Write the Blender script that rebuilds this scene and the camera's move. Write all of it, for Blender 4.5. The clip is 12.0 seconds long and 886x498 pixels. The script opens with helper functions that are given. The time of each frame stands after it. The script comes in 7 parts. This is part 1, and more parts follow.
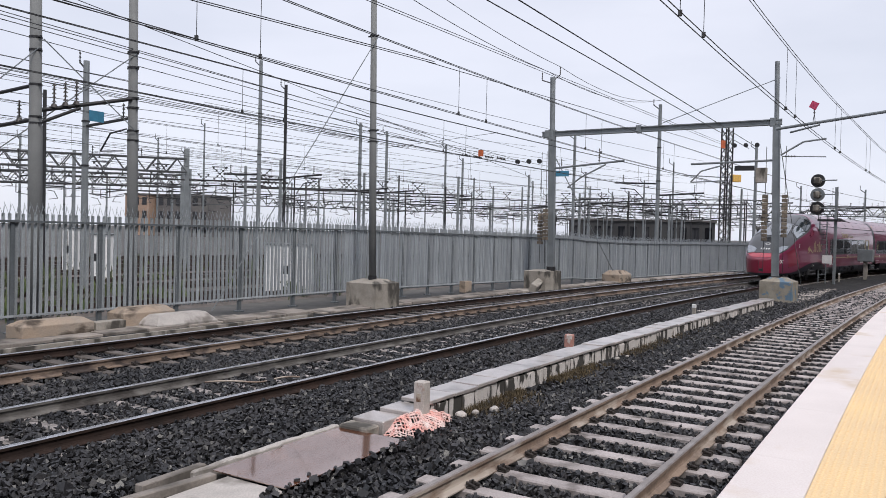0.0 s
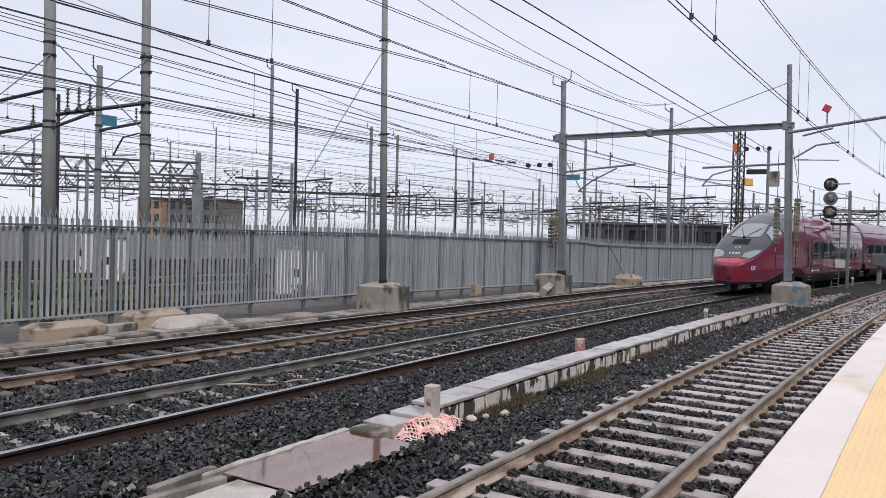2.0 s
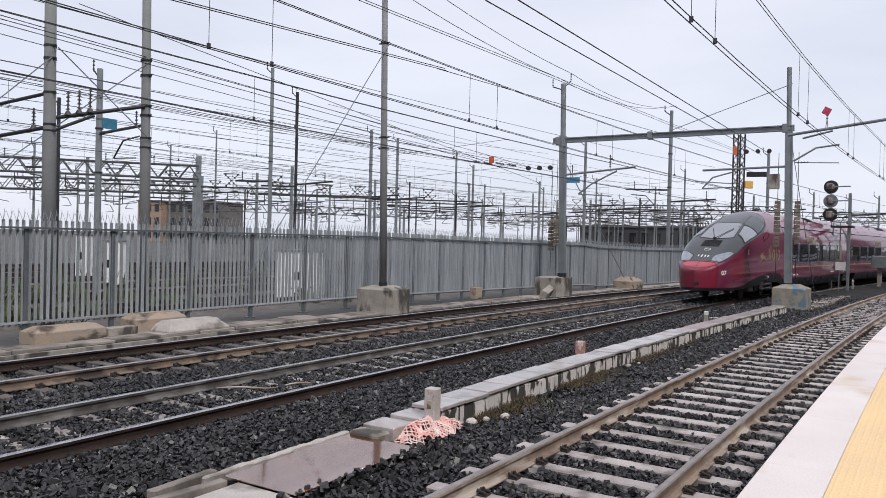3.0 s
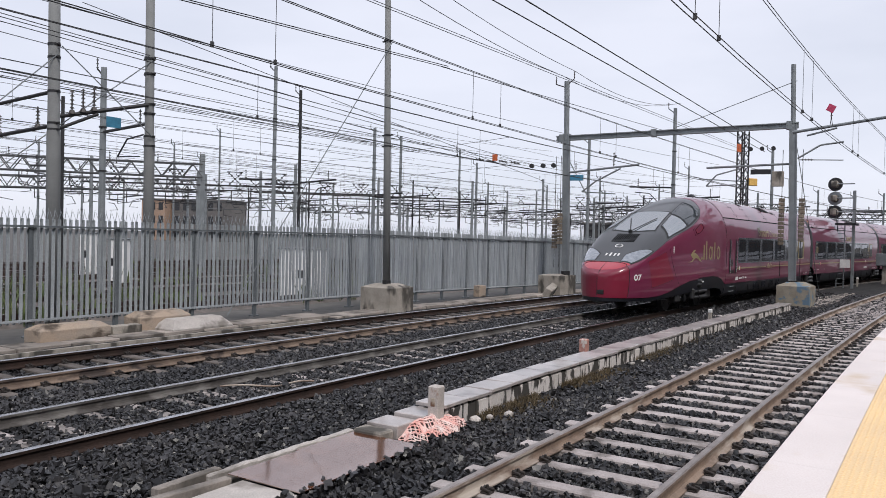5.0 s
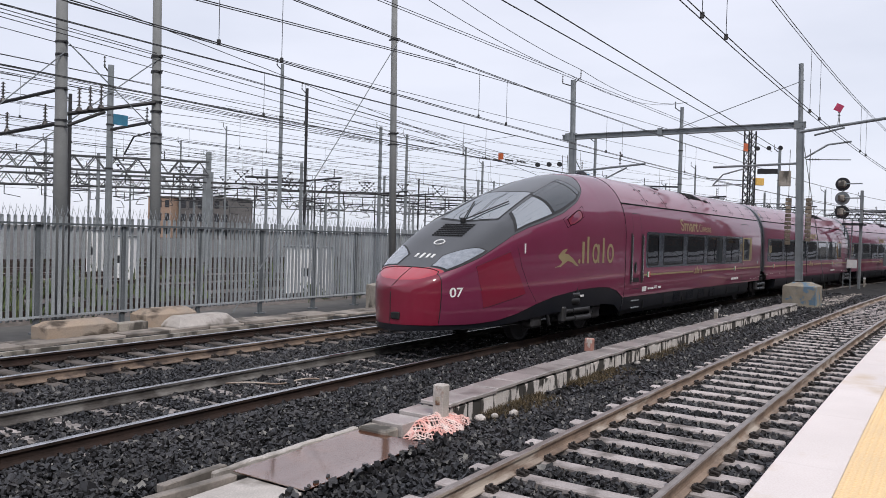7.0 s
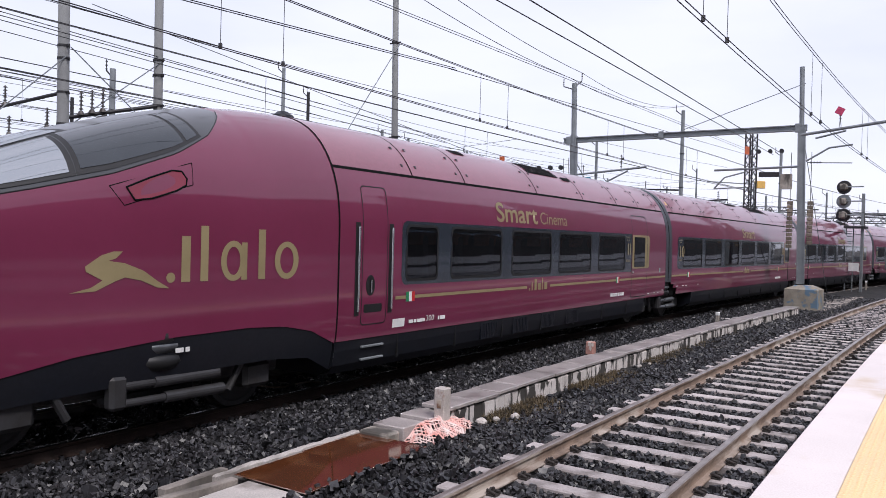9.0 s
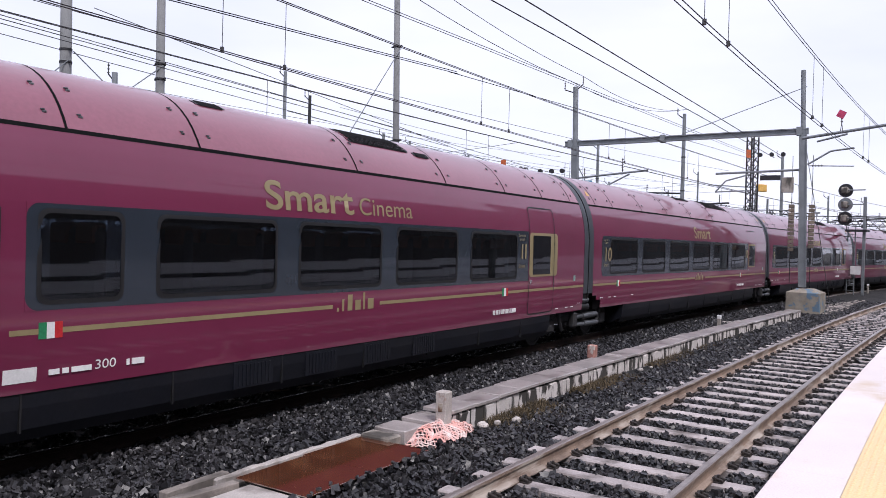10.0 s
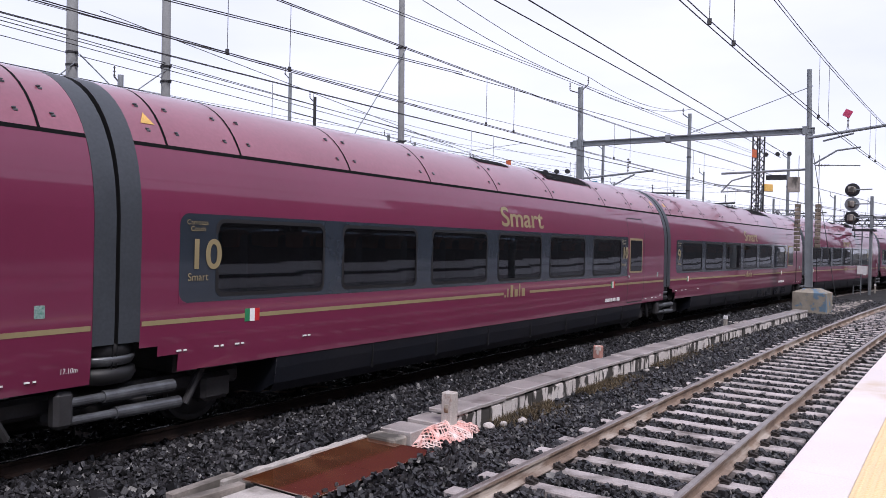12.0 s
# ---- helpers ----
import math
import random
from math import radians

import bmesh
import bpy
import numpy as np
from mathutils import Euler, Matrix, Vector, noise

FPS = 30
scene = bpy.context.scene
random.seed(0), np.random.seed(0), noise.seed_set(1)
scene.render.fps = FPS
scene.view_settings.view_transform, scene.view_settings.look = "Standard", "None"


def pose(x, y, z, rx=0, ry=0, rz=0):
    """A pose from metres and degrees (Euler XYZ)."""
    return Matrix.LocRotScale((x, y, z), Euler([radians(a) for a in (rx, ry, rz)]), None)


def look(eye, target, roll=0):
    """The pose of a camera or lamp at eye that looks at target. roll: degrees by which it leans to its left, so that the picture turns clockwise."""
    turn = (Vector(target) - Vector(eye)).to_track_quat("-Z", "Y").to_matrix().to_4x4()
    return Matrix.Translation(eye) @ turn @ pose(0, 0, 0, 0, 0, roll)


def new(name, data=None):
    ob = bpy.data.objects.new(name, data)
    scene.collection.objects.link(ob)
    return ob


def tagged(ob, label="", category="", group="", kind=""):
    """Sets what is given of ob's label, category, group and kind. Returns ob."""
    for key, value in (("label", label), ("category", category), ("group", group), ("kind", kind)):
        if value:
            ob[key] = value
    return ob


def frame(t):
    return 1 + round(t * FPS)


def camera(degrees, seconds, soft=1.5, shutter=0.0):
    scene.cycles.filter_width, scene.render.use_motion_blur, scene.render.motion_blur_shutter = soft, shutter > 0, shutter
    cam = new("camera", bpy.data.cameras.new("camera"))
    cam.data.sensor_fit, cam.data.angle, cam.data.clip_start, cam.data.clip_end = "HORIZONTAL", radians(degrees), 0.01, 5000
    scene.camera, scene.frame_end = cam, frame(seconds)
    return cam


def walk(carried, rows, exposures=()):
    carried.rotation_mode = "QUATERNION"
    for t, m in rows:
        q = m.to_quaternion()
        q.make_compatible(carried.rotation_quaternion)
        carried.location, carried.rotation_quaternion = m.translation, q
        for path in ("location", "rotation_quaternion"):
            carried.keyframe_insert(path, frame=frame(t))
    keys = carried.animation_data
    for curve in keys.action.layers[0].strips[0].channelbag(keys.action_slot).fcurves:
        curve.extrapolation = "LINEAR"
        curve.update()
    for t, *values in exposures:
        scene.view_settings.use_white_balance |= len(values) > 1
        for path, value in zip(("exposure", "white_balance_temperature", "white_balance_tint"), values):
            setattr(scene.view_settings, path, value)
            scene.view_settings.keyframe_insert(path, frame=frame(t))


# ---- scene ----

# ---------------------------------------------------------------- camera
cam = camera(60.3, 12.0, soft=0.55)
EYE_Z = 2.13


def gaze(yaw, pitch, lean):
    return pose(0, 0, EYE_Z) @ pose(0, 0, 0, 90 + pitch, 0, yaw) @ pose(0, 0, 0, 0, 0, lean)


LOOKS = [
    (0, -0.81, -1.19, 1.44), (0.5, -0.65, -1.16, 1.47), (1, -0.47, -1.12, 1.49), (1.5, -0.20, -1.05, 1.46),
    (2, -0.02, -0.93, 1.48), (2.5, 0.00, -0.79, 1.45), (3, 0.00, -0.72, 1.44), (5, 0.26, -0.88, 1.37),
    (5.5, 0.35, -0.93, 1.39), (6, 0.49, -0.99, 1.47), (6.5, 0.60, -1.01, 1.54), (7, 0.67, -1.00, 1.59),
    (9, 0.77, -0.76, 1.57), (9.5, 0.83, -0.63, 1.54), (10, 0.88, -0.51, 1.56), (10.5, 0.94, -0.45, 1.57),
    (11, 1.00, -0.43, 1.55), (11.5, 1.11, -0.43, 1.49), (12, 1.28, -0.45, 1.38)]
walk(cam, [(t, gaze(a, b, c)) for t, a, b, c in LOOKS], exposures=[(0, 0.0, 6500, 10), (5.5, 0.0, 6500, 10), (7, 0.02, 6500, 10), (9, 0.20, 6300, 15), (10, 0.25, 6220, 17), (12, 0.26, 6200, 18)])

# ---------------------------------------------------------------- sky and sun
SUN_EL, SUN_AZ = 50.0, 155.0
world = bpy.data.worlds.new("overcast_sky")
scene.world = world
world.use_nodes = True
wn, wl = world.node_tree.nodes, world.node_tree.links
wn.clear()
sky = wn.new("ShaderNodeTexSky")
sky.sky_type = 'NISHITA'
sky.sun_disc = False
sky.sun_elevation, sky.sun_rotation = radians(SUN_EL), radians(SUN_AZ)
coord = wn.new("ShaderNodeTexCoord")
stretch = wn.new("ShaderNodeMapping")
stretch.inputs["Scale"].default_value = (1.0, 1.0, 3.2)
clouds = wn.new("ShaderNodeTexNoise")
clouds.inputs["Scale"].default_value, clouds.inputs["Detail"].default_value = 2.2, 6
ramp = wn.new("ShaderNodeValToRGB")
ramp.color_ramp.elements[0].position, ramp.color_ramp.elements[0].color = 0.34, (0.78, 0.81, 0.93, 1)
ramp.color_ramp.elements[1].position, ramp.color_ramp.elements[1].color = 0.60, (0.90, 0.92, 1.04, 1)
dim = wn.new("ShaderNodeVectorMath")
dim.operation = 'SCALE'
dim.inputs["Scale"].default_value = 0.10
veil = wn.new("ShaderNodeMix")
veil.data_type = 'RGBA'
veil.inputs["Factor"].default_value = 0.86
back = wn.new("ShaderNodeBackground")
back.inputs["Strength"].default_value = 1.02
wout = wn.new("ShaderNodeOutputWorld")
wl.new(coord.outputs["Generated"], stretch.inputs["Vector"])
wl.new(stretch.outputs["Vector"], clouds.inputs["Vector"])
wl.new(clouds.outputs["Fac"], ramp.inputs["Fac"])
wl.new(sky.outputs["Color"], dim.inputs[0])
wl.new(dim.outputs["Vector"], veil.inputs["A"])
wl.new(ramp.outputs["Color"], veil.inputs["B"])
wl.new(veil.outputs["Result"], back.inputs["Color"])
wl.new(back.outputs["Background"], wout.inputs["Surface"])
sun = new("sun", bpy.data.lights.new("sun", 'SUN'))
sun.data.energy, sun.data.angle, sun.data.color = 2.3, radians(10), (1.0, 0.95, 0.9)
az, el = radians(SUN_AZ), radians(SUN_EL)
sun.matrix_world = look((60 * math.sin(az) * math.cos(el), 60 * math.cos(az) * math.cos(el), 60 * math.sin(el)), (0, 0, 0))


# ---------------------------------------------------------------- materials
def material(name, color, color2=None, rough=0.7, metal=0.0, scale=6.0, fine=60.0, bump=0.15, bump_scale=None, coat=0.0,
             ior=1.5, island=0.0, stain=None, stain_scale=(2, 2, 2), stain_at=(0.5, 0.62), spec=0.5, alpha_noise=0.35, coat_ior=1.5):
    """Two scales of colour variation, an optional stain, a fine relief, and variation from piece to piece."""
    m = bpy.data.materials.new(name)
    m.use_nodes = True
    n, l = m.node_tree.nodes, m.node_tree.links
    b = n["Principled BSDF"]
    b.inputs["Roughness"].default_value, b.inputs["Metallic"].default_value = rough, metal
    b.inputs["Coat Weight"].default_value, b.inputs["IOR"].default_value = coat, ior
    b.inputs["Coat Roughness"].default_value, b.inputs["Coat IOR"].default_value = 0.06, coat_ior
    b.inputs["Specular IOR Level"].default_value = spec
    tc = n.new("ShaderNodeTexCoord")
    big, small = n.new("ShaderNodeTexNoise"), n.new("ShaderNodeTexNoise")
    big.inputs["Scale"].default_value, big.inputs["Detail"].default_value = scale, 5
    small.inputs["Scale"].default_value, small.inputs["Detail"].default_value = fine, 3
    place = tc.outputs["Object"]
    if island < 0:
        oi, sh, ad = n.new("ShaderNodeObjectInfo"), n.new("ShaderNodeVectorMath"), n.new("ShaderNodeVectorMath")
        sh.operation, sh.inputs[1].default_value = 'MULTIPLY', (37.0, 53.0, 11.0)
        l.new(oi.outputs["Random"], sh.inputs[0])
        l.new(tc.outputs["Object"], ad.inputs[0])
        l.new(sh.outputs["Vector"], ad.inputs[1])
        place = ad.outputs["Vector"]
    for t in (big, small):
        l.new(place, t.inputs["Vector"])
    c2 = color2 or tuple(c * 0.7 for c in color)
    mix = n.new("ShaderNodeMix")
    mix.data_type = 'RGBA'
    mix.inputs["A"].default_value, mix.inputs["B"].default_value = (*color, 1), (*c2, 1)
    spread = n.new("ShaderNodeMapRange")
    spread.inputs["From Min"].default_value, spread.inputs["From Max"].default_value = 0.32, 0.68
    l.new(big.outputs["Fac"], spread.inputs["Value"])
    l.new(spread.outputs["Result"], mix.inputs["Factor"])
    last = mix.outputs["Result"]
    grain = n.new("ShaderNodeMix")
    grain.data_type, grain.blend_type = 'RGBA', 'OVERLAY'
    grain.inputs["Factor"].default_value = alpha_noise
    l.new(last, grain.inputs["A"])
    l.new(small.outputs["Fac"], grain.inputs["B"])
    last = grain.outputs["Result"]
    if stain:
        mp, sn_ = n.new("ShaderNodeMapping"), n.new("ShaderNodeTexNoise")
        mp.inputs["Scale"].default_value = stain_scale
        sn_.inputs["Scale"].default_value, sn_.inputs["Detail"].default_value = 1.0, 4
        l.new(place, mp.inputs["Vector"])
        l.new(mp.outputs["Vector"], sn_.inputs["Vector"])
        r = n.new("ShaderNodeMapRange")
        r.inputs["From Min"].default_value, r.inputs["From Max"].default_value = stain_at
        l.new(sn_.outputs["Fac"], r.inputs["Value"])
        st = n.new("ShaderNodeMix")
        st.data_type = 'RGBA'
        st.inputs["B"].default_value = (*stain, 1)
        l.new(r.outputs["Result"], st.inputs["Factor"])
        l.new(last, st.inputs["A"])
        last = st.outputs["Result"]
    if island:
        src = n.new("ShaderNodeNewGeometry").outputs["Random Per Island"] if island > 0 else n.new("ShaderNodeObjectInfo").outputs["Random"]
        v = n.new("ShaderNodeMapRange")
        v.inputs["To Min"].default_value, v.inputs["To Max"].default_value = 1 - abs(island), 1 + abs(island)
        l.new(src, v.inputs["Value"])
        h = n.new("ShaderNodeHueSaturation")
        l.new(v.outputs["Result"], h.inputs["Value"])
        l.new(last, h.inputs["Color"])
        last = h.outputs["Color"]
    l.new(last, b.inputs["Base Color"])
    if bump:
        bp, bn = n.new("ShaderNodeBump"), n.new("ShaderNodeTexNoise")
        bn.inputs["Scale"].default_value, bn.inputs["Detail"].default_value = bump_scale or fine, 4
        l.new(tc.outputs["Object"], bn.inputs["Vector"])
        bp.inputs["Strength"].default_value, bp.inputs["Distance"].default_value = bump, 0.01
        l.new(bn.outputs["Fac"], bp.inputs["Height"])
        l.new(bp.outputs["Normal"], b.inputs["Normal"])
    return m


# bed darker than its stones: the shade in their gaps is in the colour
BALLAST = material("ballast_bed", (0.008, 0.008, 0.009), (0.018, 0.017, 0.016), rough=0.95, scale=1.5, fine=25, bump=1.0, bump_scale=18)
STONE = material("ballast_stone", (0.0125, 0.0125, 0.0145), (0.030, 0.0285, 0.030), rough=0.42, scale=0.8, fine=30, bump=0.15, island=0.9, spec=0.5)
DIRT = material("yard_dirt", (0.105, 0.100, 0.093), (0.050, 0.048, 0.045), rough=0.95, scale=0.25, fine=3, bump=0.6)
RAIL_SIDE = material("rail_rust", (0.30, 0.222, 0.172), (0.155, 0.112, 0.088), rough=0.7, scale=3, fine=40, stain=(0.44, 0.38, 0.33), stain_scale=(1.5, 1.5, 6))
RAIL_GREY = material("grey_grimy_rail_side", (0.105, 0.098, 0.092), (0.055, 0.048, 0.044), rough=0.6, scale=3, fine=40, stain=(0.17, 0.16, 0.15), stain_scale=(2, 2, 5))
RAIL_TAN = material("tan_rust_rail_side", (0.235, 0.175, 0.135), (0.125, 0.09, 0.07), rough=0.75, scale=2, fine=40, stain=(0.06, 0.045, 0.04), stain_scale=(2.5, 2.5, 5))
RAIL_DARK = material("rail_dark_rust", (0.046, 0.030, 0.025), (0.024, 0.018, 0.016), rough=0.75, scale=3, fine=40, spec=0.15)
RAIL_TOP = material("rail_running_surface", (0.62, 0.62, 0.64), (0.45, 0.43, 0.42), rough=0.20, metal=1.0, scale=4, fine=90, bump=0.02)
RAIL_DULL = material("dull_rail_top", (0.40, 0.35, 0.32), (0.27, 0.22, 0.19), rough=0.34, metal=0.8, scale=4, fine=90, bump=0.03)
SLEEPER = material("concrete_sleeper", (0.47, 0.42, 0.41), (0.31, 0.275, 0.265), rough=0.8, scale=3, fine=50, island=-0.18, stain=(0.13, 0.11, 0.10), stain_scale=(3, 3, 3), stain_at=(0.53, 0.70))
SLEEPER_MID = material("dusty_buried_sleeper", (0.34, 0.305, 0.295), (0.19, 0.17, 0.16), rough=0.9, scale=3, fine=50, island=-0.3, stain=(0.07, 0.062, 0.058), stain_scale=(4, 4, 4), stain_at=(0.50, 0.64))
SLEEPER_DARK = material("oily_sleeper", (0.15, 0.13, 0.12), (0.08, 0.068, 0.06), rough=0.9, scale=3, fine=50, island=-0.25)
CLIP = material("rail_clip_iron", (0.035, 0.028, 0.025), rough=0.7, scale=10, fine=80)
CONCRETE = material("weathered_concrete", (0.37, 0.34, 0.30), (0.24, 0.215, 0.185), rough=0.92, scale=2.2, fine=45, bump=0.3, stain=(0.070, 0.064, 0.056), stain_scale=(2.0, 2.0, 0.9), stain_at=(0.50, 0.60))
DUCT = material("stained_duct_concrete", (0.66, 0.62, 0.60), (0.52, 0.485, 0.46), rough=0.9, scale=2.5, fine=50, bump=0.25, stain=(0.050, 0.046, 0.042), stain_scale=(6.0, 6.0, 1.6), stain_at=(0.50, 0.54), island=-0.1)
LID = material("damp_duct_lid_concrete", (0.44, 0.40, 0.385), (0.33, 0.30, 0.29), rough=0.30, scale=3, fine=60, island=-0.15, coat=0.35, bump=0.05, stain=(0.20, 0.18, 0.17), stain_at=(0.54, 0.68))
DRYSLAB = material("pale_dry_slab", (0.52, 0.48, 0.45), (0.40, 0.37, 0.345), rough=0.85, scale=3, fine=60, island=-0.12, stain=(0.2, 0.18, 0.16), stain_at=(0.55, 0.68))
TAN = material("rust_stained_concrete", (0.37, 0.285, 0.215), (0.30, 0.26, 0.22), rough=0.92, scale=1.9, fine=35, bump=0.35, stain=(0.075, 0.058, 0.045), stain_scale=(1.7, 1.7, 3.6), stain_at=(0.49, 0.62))
PATH = material("grimy_path_slab", (0.34, 0.30, 0.265), (0.22, 0.195, 0.175), rough=0.92, scale=1.3, fine=40, island=-0.25, stain=(0.09, 0.08, 0.07), stain_scale=(1.5, 1.5, 1.5), stain_at=(0.5, 0.64))
POLE = material("spun_concrete_pole", (0.205, 0.21, 0.208), (0.15, 0.155, 0.155), rough=0.8, scale=1.2, fine=60)
STEEL = material("galvanised_steel", (0.23, 0.25, 0.26), (0.16, 0.175, 0.185), rough=0.55, metal=0.3, scale=2, fine=50)
TRUSS = material("weathered_truss_steel", (0.115, 0.12, 0.125), (0.07, 0.074, 0.078), rough=0.6, metal=0.2, scale=2, fine=50)
DARKSTEEL = material("dark_weathered_steel", (0.030, 0.030, 0.033), (0.02, 0.02, 0.022), rough=0.6, metal=0.3, scale=3, fine=50)
FENCE = material("galvanised_fence_steel", (0.37, 0.395, 0.415), (0.29, 0.315, 0.335), rough=0.5, metal=0.1, scale=1.2, fine=40, island=-0.16)
FENCEPOST = material("dark_fence_post", (0.125, 0.14, 0.15), (0.095, 0.107, 0.115), rough=0.55, metal=0.2, scale=2, fine=50)
CABLE = material("overhead_wire", (0.05, 0.05, 0.052), (0.035, 0.035, 0.036), rough=0.5, metal=0.4, scale=5, fine=50, bump=0)
INSUL = material("brown_insulator", (0.055, 0.045, 0.042), (0.035, 0.03, 0.028), rough=0.3, scale=8, fine=50, bump=0)
RUST = material("rusty_iron", (0.23, 0.12, 0.07), (0.12, 0.07, 0.045), rough=0.85, scale=6, fine=50, stain=(0.40, 0.36, 0.30), stain_at=(0.5, 0.6), stain_scale=(5, 5, 5))
WEIGHT = material("grimy_cast_weight", (0.21, 0.175, 0.135), (0.11, 0.085, 0.065), rough=0.85, scale=5, fine=50, island=-0.35)
WET_PLATE = material("wet_rusty_steel_plate", (0.115, 0.038, 0.014), (0.085, 0.027, 0.011), rough=0.06, scale=1.5, fine=40, bump=0.01, ior=4.4, stain=(0.14, 0.055, 0.024), stain_at=(0.55, 0.66), alpha_noise=0.15)
WET_PLATE.node_tree.nodes["Principled BSDF"].inputs["Specular Tint"].default_value = (1.0, 0.94, 0.91, 1)
COPING = material("pale_platform_coping", (0.78, 0.71, 0.69), (0.70, 0.635, 0.615), rough=0.65, scale=1.1, fine=70, bump=0.06, stain=(0.60, 0.48, 0.36), stain_scale=(1.2, 1.2, 1.2), stain_at=(0.58, 0.74))
YELLOW = material("yellow_tactile_paving", (0.84, 0.61, 0.33), (0.78, 0.57, 0.33), rough=0.7, scale=1.2, fine=60, bump=0.1)
PAVING = material("grey_platform_paving", (0.34, 0.33, 0.33), (0.27, 0.26, 0.26), rough=0.8, scale=1.5, fine=50)
PLATFORM_FACE = material("platform_side_wall", (0.20, 0.185, 0.175), (0.11, 0.10, 0.095), rough=0.9, scale=1.5, fine=40)
PAINT = material("burgundy_train_paint", (0.156, 0.0195, 0.057), (0.140, 0.0172, 0.050), rough=0.42, scale=0.7, fine=8, bump=0.0, coat=0.9, alpha_noise=0.05, spec=0.25)
# hatch paint redder than the body, brightened further for the sky it faces
HATCHTOP_RED = material("red_hatch_paint_sky_lift", (0.40, 0.016, 0.035), (0.34, 0.014, 0.030), rough=0.35, scale=0.9, fine=10, bump=0.0, coat=0.9, alpha_noise=0.05)
PANELRED = material("fresher_red_panel_paint", (0.190, 0.012, 0.034), (0.165, 0.011, 0.030), rough=0.40, scale=0.9, fine=10, bump=0.0, coat=0.8, alpha_noise=0.05, spec=0.25)
SEAM = material("deep_black_joint", (0.004, 0.004, 0.005), (0.006, 0.006, 0.006), rough=0.85, bump=0, spec=0.1)
# the sides' burgundy, paled: the sky's reflection is put into the colour
ROOF_SHEEN = material("burgundy_roof_sky_sheen", (0.245, 0.074, 0.110), (0.20, 0.058, 0.088), rough=0.33, scale=0.8, fine=20, bump=0.02, coat=0.7, alpha_noise=0.15)
GRAPHITE = material("graphite_train_paint", (0.040, 0.042, 0.046), (0.032, 0.034, 0.038), rough=0.32, scale=1, fine=20, bump=0.0, coat=0.35, alpha_noise=0.08)
BAND = material("dark_window_band", (0.025, 0.033, 0.045), (0.020, 0.027, 0.037), rough=0.18, scale=2, fine=30, bump=0.0, coat=0.6, alpha_noise=0.05)
GLASS = material("tinted_train_glass", (0.006, 0.007, 0.010), (0.009, 0.009, 0.011), rough=0.03, scale=1.5, fine=9, bump=0.0, ior=1.55, alpha_noise=0.1)
SCREEN = material("windscreen_glass", (0.050, 0.070, 0.080), (0.035, 0.050, 0.058), rough=0.02, scale=2, fine=20, bump=0.0, ior=5.0, alpha_noise=0.05)
CABGLASS = material("cab_side_glass", (0.020, 0.026, 0.030), (0.014, 0.018, 0.022), rough=0.03, scale=2, fine=20, bump=0.0, ior=1.75, alpha_noise=0.05)
LAMPGLASS = material("headlamp_glass", (0.25, 0.275, 0.31), (0.17, 0.19, 0.22), rough=0.08, scale=9, fine=40, bump=0.0, coat=1.0, alpha_noise=0.2)
SKIRT = material("dark_train_skirt", (0.0075, 0.0090, 0.0135), (0.012, 0.0125, 0.016), rough=0.42, scale=1.2, fine=25, bump=0.03, spec=0.25)
UNDER = material("grimy_running_gear", (0.034, 0.034, 0.037), (0.022, 0.021, 0.021), rough=0.5, scale=5, fine=40)
RUBBER = material("black_rubber", (0.010, 0.010, 0.011), rough=0.55, scale=6, fine=40, bump=0.05)
GREYRING = material("grey_gangway_ring", (0.040, 0.047, 0.055), (0.032, 0.038, 0.045), rough=0.5, scale=2, fine=30, bump=0.02)
GOLD = material("matt_gold_lettering", (0.27, 0.22, 0.115), (0.23, 0.185, 0.095), rough=0.45, scale=3, fine=40, bump=0, alpha_noise=0.06)
WHITE = material("white_paint", (0.78, 0.78, 0.77), (0.66, 0.66, 0.65), rough=0.5, scale=3, fine=40, bump=0.02)
GREEN = material("green_decal", (0.02, 0.22, 0.09), rough=0.5, bump=0)
REDDECAL = material("red_decal", (0.55, 0.025, 0.03), rough=0.5, bump=0)
STICKER = material("faded_green_sticker", (0.06, 0.20, 0.16), (0.30, 0.38, 0.36), rough=0.5, scale=40, bump=0)
ORANGE = material("orange_paint", (0.60, 0.13, 0.035), rough=0.5, bump=0)
PINKFLAG = material("red_pink_flag_plate", (0.55, 0.05, 0.13), rough=0.5, bump=0)
CRANEYEL = material("crane_yellow_paint", (0.70, 0.42, 0.10), rough=0.5, bump=0.02)
CYAN = material("blue_sign_plate", (0.05, 0.22, 0.34), (0.04, 0.17, 0.27), rough=0.4, bump=0)
DAMPER = material("grey_damper_tube", (0.15, 0.16, 0.17), (0.07, 0.072, 0.078), rough=0.35, metal=0.4, scale=5, fine=40)
# for the added walls out of view that darken the train's reflections
UNSEEN_WALL = material("plain_unseen_wall", (0.10, 0.095, 0.09), (0.075, 0.07, 0.068), rough=0.9, scale=0.5, fine=10)
CHROME = material("bright_grab_rail", (0.75, 0.75, 0.76), (0.6, 0.6, 0.6), rough=0.2, metal=1.0, bump=0)
NET = material("orange_white_safety_net", (0.74, 0.33, 0.28), (0.78, 0.66, 0.62), rough=0.7, scale=9, fine=60, bump=0.05)
# for bands out of view that put pale streaks into the window reflections
MIRRORED_BAND = material("pale_mirrored_band", (0.72, 0.72, 0.73), (0.62, 0.62, 0.63), rough=0.6, scale=0.5, fine=10)
PINKSTUMP = material("chipped_pink_marker_paint", (0.46, 0.24, 0.20), (0.36, 0.17, 0.135), rough=0.75, scale=9, fine=60, stain=(0.55, 0.50, 0.46), stain_scale=(9, 9, 7), stain_at=(0.52, 0.6))
